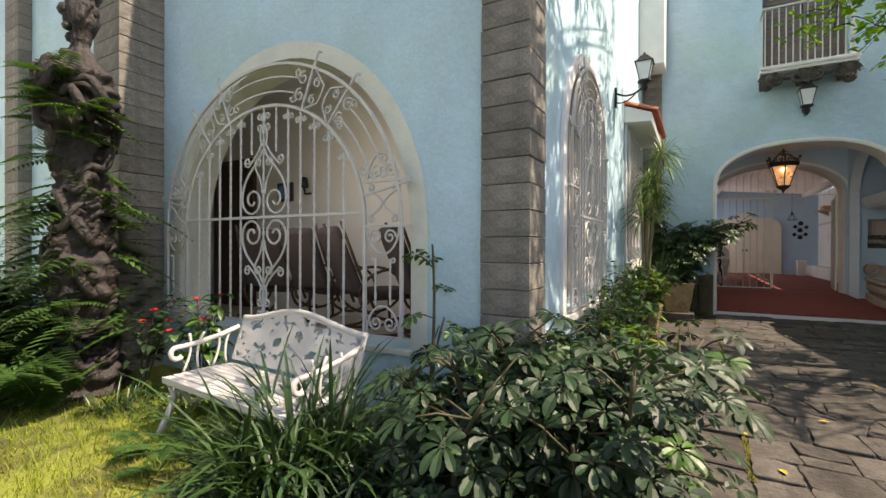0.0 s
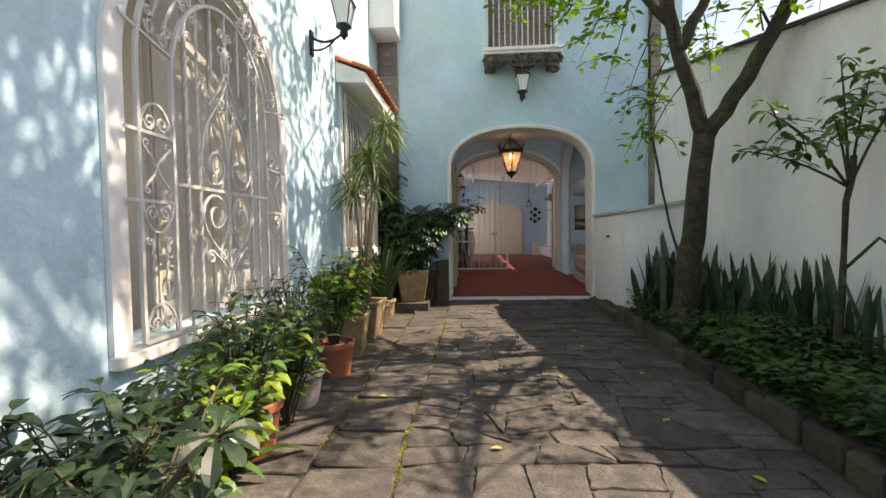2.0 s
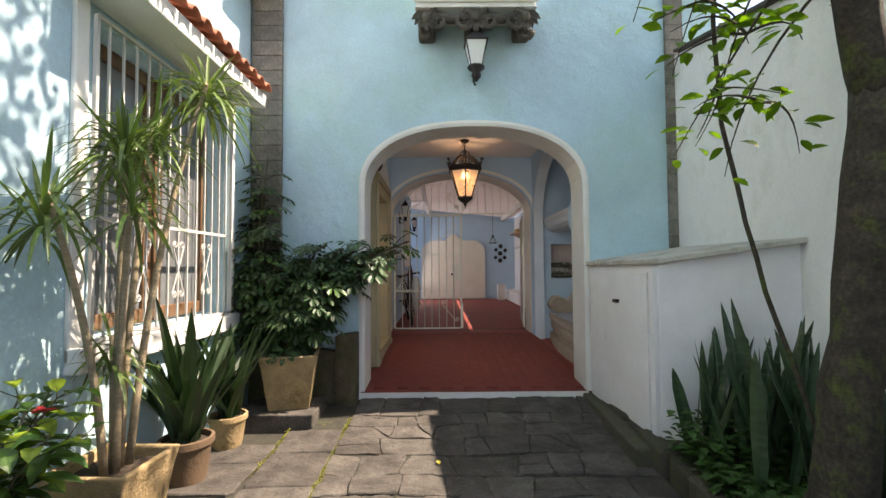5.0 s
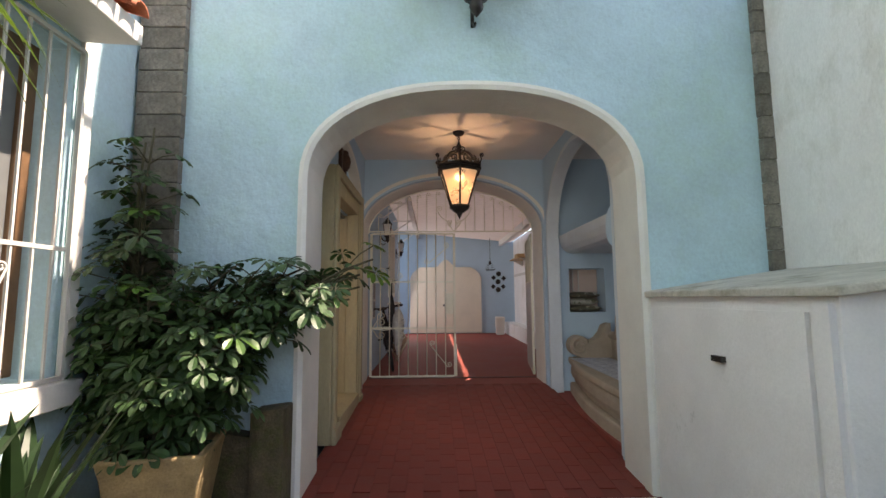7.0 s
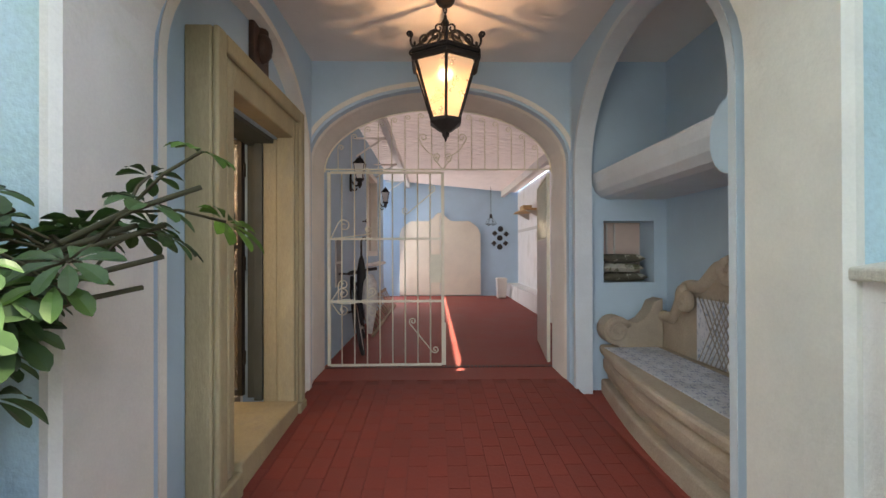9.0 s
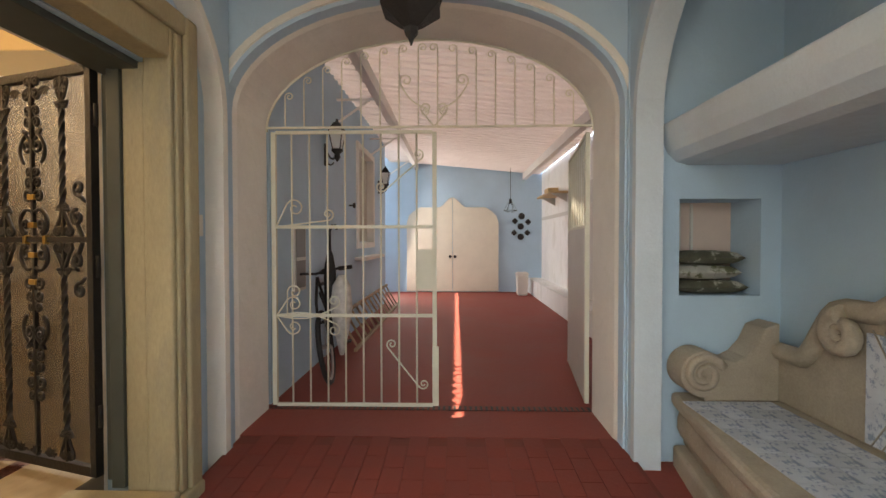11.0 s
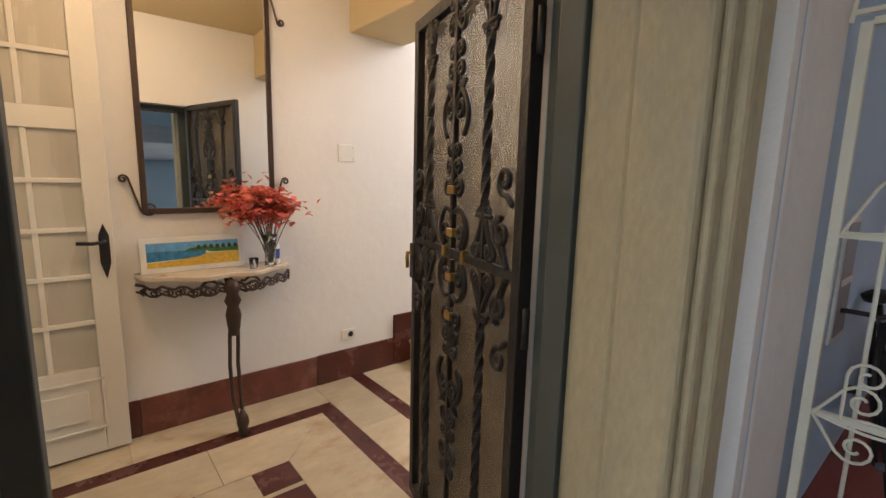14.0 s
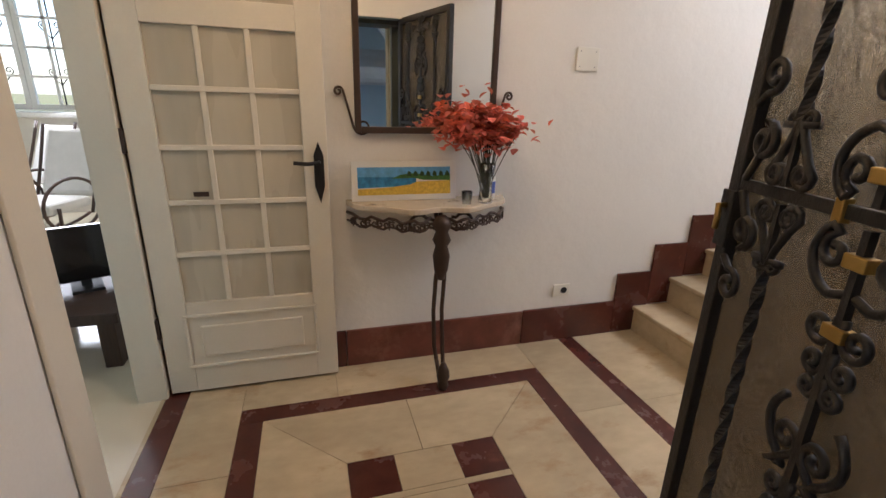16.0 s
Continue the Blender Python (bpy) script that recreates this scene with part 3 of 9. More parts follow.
def leafy_plant(name, label, at, r, height, spread, count, size, leaf_mat, shape=OVAL, flowers=0, second=None, lean=(0, 0)):
    """A many-stemmed plant with single leaves; its foot is at the given place."""
    ob = thing(name, label, "plant", at=at)
    gs, gl, g2 = Geo(), Geo(), Geo()
    stems = max(3, count // 16)
    tips = []
    for i in range(stems):
        a = r.uniform(0, 6.28)
        k = spread * math.sqrt(r.random())
        tip = Vector((k * math.cos(a) + lean[0], k * math.sin(a) + lean[1], height * r.uniform(0.6, 1.0)))
        line = curve3((r.uniform(-0.03, 0.03), r.uniform(-0.03, 0.03), 0), tip, (0, 0, height * 0.15))
        gs.tube(line, [0.008 - 0.005 * j / 8 for j in range(9)], 5)
        tips.append(tip)
        for j in range(count // stems):
            t = r.uniform(0.3, 1.0)
            p = line[min(8, int(t * 8.99))]
            d = rand_dir(r, -0.15, 0.7)
            q = p + d * r.uniform(0.02, 0.08)
            gs.tube([p, q], 0.0025, 3)
            leaf(g2 if second and r.random() < 0.35 else gl, q, d, size * r.uniform(0.6, 1.15), size * 0.42 * r.uniform(0.8, 1.2), shape, r.uniform(0.2, 0.6), 0.25)
    part("stem", gs, STEM, ob, smooth=True)
    part("foliage", gl, leaf_mat, ob)
    if g2.v:
        part("young_leaves", g2, second, ob, "yellow-green young leaves")
    for tip in tips[:flowers]:
        gf = Geo()
        for j in range(7):
            leaf(gf, tip, rand_dir(r, 0.1, 0.7), 0.045, 0.03, OVAL, 0.1, 0.3)
        part("flower", gf, PETAL_RED, ob, "small red flower")
    return ob


def strap_clump(name, label, at, r, count, length, width, leaf_mat, spread=0.15, droop=(0.35, 0.9), up=(0.5, 1.0), category="plant", apart=False):
    """A clump of arching strap leaves; apart makes each leaf a part of its own."""
    ob = thing(name, label, category, at=at)
    g = Geo()
    for i in range(count):
        a = r.uniform(0, 6.28)
        z = r.uniform(*up)
        k = math.sqrt(max(0.01, 1 - z * z))
        base = (spread * r.uniform(-1, 1), spread * r.uniform(-1, 1), 0)
        leaf(g, base, (k * math.cos(a), k * math.sin(a), z), length * r.uniform(0.55, 1.1), width * r.uniform(0.7, 1.1), STRAP, r.uniform(*droop), 0.35)
        if apart:
            part("leaf", g, leaf_mat, ob)
            g = Geo()
    if not apart:
        part("foliage", g, leaf_mat, ob)
    return ob


def snake_plant(name, label, at, r, count, height, spread):
    ob = thing(name, label, "snake plant", "snake plants along the garden wall", at=at)
    for i in range(count):
        a = r.uniform(0, 6.28)
        base = (spread[0] * r.uniform(-1, 1), spread[1] * r.uniform(-1, 1), -0.02)
        d = Vector((r.uniform(-0.3, 0.3), r.uniform(-0.3, 0.3), 1))
        g = Geo()
        leaf(g, base, d, height * r.uniform(0.6, 1.1), 0.068 * r.uniform(0.8, 1.25), SWORD, r.uniform(-0.08, 0.14), 0.3, up=(math.cos(a), math.sin(a), 0))
        part("leaf", g, LEAF_SNAKE, ob)
    return ob


def fern(name, label, at, r, fronds, length, up=(0.2, 0.8), category="fern", group=""):
    ob = thing(name, label, category, group, at=at)
    for i in range(fronds):
        g = Geo()
        d = rand_dir(r, *up)
        ln = length * r.uniform(0.6, 1.1)
        pts = [d * (ln * t) + Vector((0, 0, -(0.45 if up[0] < 0.7 else 0.3) * ln * t * t)) for t in [j / 14 for j in range(15)]]
        g.tube(pts, [0.004 - 0.003 * j / 14 for j in range(15)], 3)
        side = d.cross(Vector((0, 0, 1))).normalized()
        for j in range(2, 15):
            k = ln * 0.24 * math.sin(math.pi * (0.12 + 0.86 * j / 15)) + 0.01
            for s in (-1, 1):
                leaf(g, pts[j], side * s + d * 0.35, k, k * 0.26, LANCE, 0.25, 0.1)
        part("frond", g, LEAF_FERN, ob)
    return ob


# ---- pots ----
def round_pot(label, at, r, h, material, foot=0.72, group="pots along the sunny wall"):
    ob = thing("plant_pot", label, "plant pot", group, at=at)
    prof = [(r * foot, 0), (r * (foot + 0.1), h * 0.3), (r * 0.93, h * 0.82), (r * 0.95, h * 0.84), (r * 1.03, h * 0.85), (r * 1.03, h * 0.99), (r * 1.0, h), (r * 0.9, h), (r * 0.88, h * 0.86)]
    part("body", Geo().lathe(prof, n=28), material, ob, smooth=True, auto=45)
    part("soil", Geo().lathe([(r * 0.89, h * 0.8), (r * 0.89, h * 0.87), (r * 0.5, h * 0.9), (0.01, h * 0.91)], n=20), POT_SOIL, ob, "dark potting soil", smooth=True)
    return ob


def square_pot(label, at, w, h, material, turn=0.0):
    ob = thing("square_planter", label, "planter", "pots along the sunny wall", at=at)
    ob.rotation_euler = (0, 0, radians(turn))
    a, b, c = w * 0.36, w * 0.5, w * 0.43
    vs = []
    for k, z in ((a, 0), (a * 1.1, h * 0.25), (b * 0.95, h * 0.8), (b * 1.04, h), (c, h), (c * 0.97, h * 0.84)):
        vs += [(-k, -k, z), (k, -k, z), (k, k, z), (-k, k, z)]
    fs = [(3, 2, 1, 0)] + [(i * 4 + j, i * 4 + (j + 1) % 4, i * 4 + 4 + (j + 1) % 4, i * 4 + 4 + j) for i in range(5) for j in range(4)] + [(20, 21, 22, 23)]
    part("body", Geo().add(vs, fs), material, ob, bevel=0.012)
    part("soil", Geo().box(-c * 0.97, c * 0.97, -c * 0.97, c * 0.97, h * 0.8, h * 0.87), POT_SOIL, ob, "dark potting soil")
    return ob


# ---- the tree ----
def bough(g, pts, r0, r1, n=10):
    k = len(pts)
    first = len(g.v)
    g.tube(pts, [r0 + (r1 - r0) * i / (k - 1) for i in range(k)], n)
    for i in range(first, len(g.v)):
        x, y, z = g.v[i]
        c = noise.noise((x * 9, y * 9, z * 5)) + 0.6 * noise.noise((x * 22, y * 22, z * 12))
        g.v[i] = (x + 0.016 * c * (x > pts[0][0]) - 0.008 * c, y + 0.012 * c, z)


def bent(pts, r, n=4, amp=0.03):
    out = []
    for a, b in zip(pts, pts[1:]):
        a, b = Vector(a), Vector(b)
        for i in range(n):
            out.append(a.lerp(b, i / n) + Vector((r.uniform(-amp, amp), r.uniform(-amp, amp), 0)) * (1 if out else 0))
    out.append(Vector(pts[-1]))
    return out


def twig_leaves(gt, gl, base, tip, r, size, n, hang=0.25):
    line = curve3(base, tip, (r.uniform(-0.1, 0.1), r.uniform(-0.1, 0.1), r.uniform(0.02, 0.15)), 6)
    gt.tube(line, [0.008 - 0.006 * i / 6 for i in range(7)], 4)
    for i in range(n):
        t = 0.2 + 0.8 * i / n
        p = line[min(6, int(t * 6.99))]
        d = rand_dir(r, -0.5, 0.5)
        q = p + d * 0.04
        leaf(gl, q, d, size * r.uniform(0.7, 1.15), size * 0.5 * r.uniform(0.8, 1.1), OVAL, hang * r.uniform(0.4, 1.4), 0.2, roll=r.uniform(-0.5, 0.5))


r = random.Random(11)
tree = thing("garden_tree", "mossy forked tree with light green leaves in the bed", "tree", at=(3.12, 6.95, 0.08))
gt = Geo()
bough(gt, bent([(3.06, 6.98, 0.0), (3.08, 6.97, 0.35), (3.12, 6.94, 0.9), (3.17, 6.90, 1.6), (3.24, 6.89, 2.30)], r, 3, 0.016), 0.128, 0.098, 14)
gt.lathe([(0.25, -0.04), (0.19, 0.06), (0.15, 0.2), (0.125, 0.4)], (3.07, 6.975, 0.0), 14)
BOUGHS = [
    ([(3.24, 6.89, 2.15), (3.08, 6.80, 2.6), (2.88, 6.70, 2.95), (2.70, 6.60, 3.6), (2.45, 6.45, 4.5), (2.2, 6.3, 5.4)], 0.085, 0.04),
    ([(3.24, 6.89, 2.15), (3.42, 6.72, 2.5), (3.62, 6.45, 3.0), (3.72, 6.15, 3.6), (3.85, 5.85, 4.6), (3.9, 5.6, 5.4)], 0.088, 0.04),
    ([(2.88, 6.70, 2.95), (3.15, 6.75, 3.4), (3.40, 6.85, 4.1), (3.5, 7.0, 5.2)], 0.06, 0.03),
    ([(2.80, 6.65, 3.2), (2.45, 6.75, 3.7), (1.95, 6.9, 4.15), (1.4, 7.1, 4.5)], 0.045, 0.02),
    ([(3.68, 6.3, 3.2), (3.3, 5.9, 3.7), (2.8, 5.4, 4.2), (2.2, 4.9, 4.6)], 0.045, 0.02),
    ([(2.45, 6.45, 4.5), (2.0, 5.8, 5.0), (1.6, 5.1, 5.4), (1.3, 4.3, 5.6)], 0.045, 0.018),
    ([(3.45, 6.9, 4.4), (3.2, 7.6, 4.7), (2.8, 8.3, 4.9)], 0.04, 0.018),
    ([(3.9, 5.6, 5.4), (3.3, 4.7, 5.7), (2.6, 3.9, 5.9), (1.9, 3.2, 6.0)], 0.04, 0.018),
]
for pts, r0, r1 in BOUGHS:
    bough(gt, bent(pts, r, 3, 0.02), r0, r1, 8)
gl, gtw = Geo(), Geo()
anchors = [p for pts, a, b in BOUGHS for p in pts[2:]]
for i in range(340):
    a = Vector(r.choice(anchors))
    c = a + Vector((r.uniform(-1, 1), r.uniform(-1, 1), r.uniform(-0.2, 0.9))) * 0.35
    near = i % 5 < 2
    tip = Vector((r.gauss(2.1, 0.75), 2.35 + abs(r.gauss(0, 1.6)), r.gauss(5.9, 0.6))) if near else Vector((r.gauss(2.2, 0.9), r.gauss(6.2, 1.0), r.gauss(5.6, 0.85)))
    if near:
        a = Vector(r.choice(((1.3, 4.3, 5.6), (1.6, 5.1, 5.4), (2.6, 3.9, 5.9), (1.9, 3.2, 6.0), (3.3, 4.7, 5.7))))
        c = a
    if tip.z < 3.4 or tip.y > 8.9 or tip.x > 4.4:
        tip = a + Vector((r.uniform(-0.8, 0.5), r.uniform(-0.6, 0.6), r.uniform(0.2, 0.9)))
    q = c.lerp(tip, r.uniform(0.8, 1.0) if near else r.uniform(0.5, 1.0))
    end = q + rand_dir(r, -0.6, 0.4) * r.uniform(0.25, 0.55)
    if r.random() < 0.35:
        gtw.tube(curve3(a, q, (0, 0, 0.15), 5), [0.014 - 0.008 * j / 5 for j in range(6)], 4)
    twig_leaves(gtw, gl, q, end, r, 0.105, 13)
# unseen boughs and leaves over the garden wall, added to dapple the paving
side = [([(3.72, 6.15, 3.6), (4.1, 5.5, 4.5), (4.5, 4.6, 5.2)], 0.045, 0.02), ([(3.5, 7.0, 5.2), (4.2, 7.2, 5.5), (4.8, 7.6, 5.7)], 0.035, 0.015)]
for pts, r0, r1 in side:
    bough(gt, bent(pts, r, 3, 0.02), r0, r1, 8)
for i in range(78):
    a = Vector(r.choice(((4.5, 4.6, 5.2), (4.1, 5.5, 4.5), (4.2, 7.2, 5.5), (4.8, 7.6, 5.7), (3.9, 5.6, 5.4))))
    q = Vector((r.gauss(4.7, 0.6), r.choice((r.uniform(5.0, 6.4), r.uniform(6.8, 8.2))), r.gauss(5.7, 0.5)))
    if i % 4 == 0:
        gtw.tube(curve3(a, q, (0, 0, 0.15), 5), [0.014 - 0.008 * j / 5 for j in range(6)], 4)
    twig_leaves(gtw, gl, q, q + rand_dir(r, -0.6, 0.4) * r.uniform(0.25, 0.55), r, 0.105, 13)
# more leaves above the view, added to shade the arched window in the sun
for i in range(60):
    q = Vector((r.gauss(2.0, 0.35), r.uniform(3.9, 5.6), r.gauss(5.6, 0.4)))
    twig_leaves(gtw, gl, q, q + rand_dir(r, -0.6, 0.4) * r.uniform(0.25, 0.5), r, 0.105, 13)
inv = Matrix.Translation(tree.location).inverted()
# low twigs that hang in front of the blue wall
for base, tip in [((2.2, 6.85, 3.9), (1.75, 7.0, 3.35)), ((2.35, 6.8, 3.75), (2.05, 7.2, 3.05)), ((2.5, 6.9, 3.6), (2.35, 7.3, 2.75)), ((2.2, 6.8, 4.0), (1.6, 6.6, 3.7)),
                  ((2.7, 6.8, 3.2), (2.55, 7.3, 2.45)), ((2.85, 6.8, 3.0), (2.72, 7.2, 2.25)), ((2.9, 6.9, 2.8), (2.6, 7.4, 2.05)), ((2.1, 6.9, 4.1), (1.9, 7.5, 3.6)),
                  ((3.0, 6.8, 2.7), (2.75, 7.2, 1.9)), ((2.0, 6.9, 4.2), (1.45, 7.2, 3.85)), ((2.6, 6.7, 3.6), (2.2, 6.9, 3.2)), ((3.5, 6.4, 3.0), (3.2, 6.0, 3.3)),
                  ((3.6, 6.3, 3.1), (3.75, 5.7, 3.3)), ((3.3, 7.0, 3.6), (3.1, 7.6, 3.2)), ((3.4, 6.9, 3.6), (3.6, 7.5, 3.1)), ((3.2, 6.9, 3.5), (3.5, 7.3, 2.85))]:
    twig_leaves(gtw, gl, base, tip, r, 0.11, 11)
    m = Vector(base).lerp(Vector(tip), 0.6)
    for k in range(3):
        twig_leaves(gtw, gl, m, m + rand_dir(r, -0.7, 0.2) * 0.35, r, 0.11, 8)
for k in range(26):
    q = Vector((r.uniform(1.35, 2.5), r.uniform(6.7, 7.5), r.uniform(3.7, 4.6)))
    twig_leaves(gtw, gl, q, q + rand_dir(r, -0.7, 0.1) * 0.4, r, 0.11, 12)
part("trunk", gt.moved(inv), BARK, tree, "mossy brown bark", smooth=True)
part("twig", gtw.moved(inv), BARK, tree, smooth=True)
part("crown", gl.moved(inv), LEAF_TREE, tree, "light green sunlit leaves")

# a thin leaning sapling and a bare liana by the wall
sap = thing("sapling", "thin dark sapling with sparse leaves by the white wall", "tree", at=(3.52, 5.55, 0.1))
gt, gl = Geo(), Geo()
bough(gt, bent([(3.52, 5.55, 0.0), (3.50, 5.5, 0.7), (3.47, 5.42, 1.4), (3.5, 5.4, 1.72)], r, 2, 0.008), 0.026, 0.016, 7)
for tip in [(3.1, 5.6, 2.05), (3.3, 5.9, 2.1), (3.65, 5.2, 2.1), (3.75, 5.6, 2.3), (3.55, 5.0, 2.2), (3.2, 5.2, 1.95), (3.4, 5.4, 2.35), (3.0, 5.9, 1.85)]:
    gt.tube(curve3((3.48, 5.42, 1.5), tip, (0, 0, 0.12), 6), [0.011 - 0.007 * i / 6 for i in range(7)], 5)
    for k in range(4):
        a = Vector((3.48, 5.42, 1.55)).lerp(Vector(tip), 0.55 + 0.15 * k)
        twig_leaves(gt, gl, a, a + rand_dir(r, -0.6, 0.4) * 0.25, r, 0.10, 7, 0.5)
bough(gt, bent([(3.49, 5.5, 0.9), (3.62, 5.35, 1.15), (3.74, 5.2, 1.0)], r, 3, 0.01), 0.014, 0.008, 6)
inv = Matrix.Translation(sap.location).inverted()
part("trunk", gt.moved(inv), BARK, sap, smooth=True)
part("crown", gl.moved(inv), LEAF_MID, sap)
lia = thing("liana", "thin bare liana hanging from the tree to the bed", "climber", at=(3.05, 7.5, 0.1))
part("stem", Geo().tube([p - Vector((3.05, 7.5, 0.1)) for p in bent([(3.28, 7.15, 0.12), (3.22, 7.4, 0.9), (3.08, 7.55, 1.7), (2.98, 7.6, 2.5), (2.92, 7.5, 3.3), (2.85, 7.2, 3.9)], r, 4, 0.012)], 0.014, 6), BARK, lia, smooth=True)

# ---- right bed ----
g = Geo()
g.add([(2.48, -2.0, 0.13), (3.86, -2.0, 0.16), (3.86, 8.3, 0.20), (2.90, 8.5, 0.17)], [(0, 1, 2, 3)])
g.add([(2.48, -2.0, -0.05), (2.48, -2.0, 0.13), (2.90, 8.5, 0.17), (2.90, 8.5, -0.05)], [(0, 1, 2, 3)])
setting("ground_bed", g, SOIL, "dark soil of the bed along the garden wall", "soil")
KERB_STONE = mat("mossy_kerb_stone", (0.062, 0.056, 0.04), 0.9, vary=0.3, scale=6, grain=0.2, bump=0.7, each=0.25, second=(0.07, 0.08, 0.03), second_at=(0.5, 0.7), second_scale=4)
kerb = thing("kerb", "low mossy stone kerb along the bed", "kerb", kind="structure")
y, r = -2.0, random.Random(5)
while y < 9.6:
    ln = r.uniform(0.25, 0.5)
    x = 2.36 + 0.047 * (y + 2.0) + r.uniform(-0.022, 0.022)
    g = Geo()
    h = r.uniform(0.11, 0.19)
    x1 = x + 0.047 * ln
    g.prism([(x + 0.01, y), (x1 + 0.01, y + ln - 0.02), (x1 + 0.15, y + ln - 0.02), (x + 0.15, y)], -0.05, h, "z")
    part("kerb_stone", g, KERB_STONE, kerb, bevel=0.03)
    y += ln
r = random.Random(21)
g = Geo()
for i in range(15000):
    y = r.uniform(-0.5, 8.1)
    x = 2.42 + 0.047 * (y + 2.0)
    x += (3.82 - x) * r.random() ** 1.25
    z = 0.19 + r.random() ** 1.2 * 0.36 * (0.6 + 0.5 * noise.noise((x * 1.3, y * 1.3, 0)))
    if (x - 3.07) ** 2 + (y - 6.97) ** 2 < 0.05:
        continue
    leaf(g, (x, y, z), rand_dir(r, -0.1, 0.6), r.uniform(0.045, 0.10), r.uniform(0.03, 0.06), OVAL, 0.3, 0.2)
tagged(part("ground_cover", g, mat("ground_cover_leaf", (0.035, 0.095, 0.016), 0.5, vary=0.3, scale=3, island=0.4, translucent=0.22)), "low leafy ground cover filling the bed", "ground cover", kind="stuff")
for (x, y, n, h) in [(3.12, 7.98, 10, 0.85), (3.35, 7.85, 11, 1.0), (3.6, 7.75, 10, 0.95), (3.2, 7.6, 8, 0.8), (3.66, 7.3, 9, 0.9), (3.6, 6.9, 8, 0.85), (3.66, 6.5, 9, 0.8), (3.62, 6.1, 8, 0.85), (3.68, 5.75, 9, 0.8), (3.66, 5.2, 9, 0.8), (3.7, 4.7, 8, 0.8), (3.68, 4.2, 8, 0.75), (3.35, 7.2, 6, 0.8), (3.68, 3.6, 8, 0.75)]:
    snake_plant("snake_plant", "dark upright snake plant with pale banded leaves in the bed", (x, y, 0.18), r, n + 6, h, (0.15, 0.16))

# ---- lawn, foreground plants and bench ----
g = Geo()
for i in range(48000):
    x, y = r.uniform(-6.0, -0.3), r.uniform(-1.0, 2.7)
    if (x > -0.75 and y > 1.2) or (x > -2.0 and y > 1.55 + 0.15 * math.sin(x * 5)):
        continue
    ln = r.uniform(0.03, 0.085)
    a = r.uniform(0, 6.28)
    o = len(g.v)
    w = 0.0045
    dx, dy = r.uniform(-0.6, 0.6) * ln, r.uniform(-0.6, 0.6) * ln
    g.v += [(x - w * math.cos(a), y - w * math.sin(a), 0.0), (x + w * math.cos(a), y + w * math.sin(a), 0.0), (x + dx, y + dy, ln)]
    g.f.append((o, o + 1, o + 2))
tagged(part("lawn_grass", g, GRASS), "short sunlit lawn grass with dry patches", "grass", kind="stuff")
g = Geo()
g.add([(-10.2, -6.0, -0.004), (-0.66, -6.0, -0.004), (-0.66, WALL_A, 0.02), (-10.2, WALL_A, 0.02)], [(0, 1, 2, 3)])
LAWN_EARTH = mat("lawn_earth", (0.10, 0.10, 0.03), 0.95, vary=0.3, scale=3, grain=0.35, grain_scale=60, second=(0.20, 0.23, 0.03), second_at=(0.42, 0.55), second_scale=1.5, bump=0.6)
setting("ground_lawn", g, LAWN_EARTH, "mossy lawn earth with fallen leaves", "lawn")


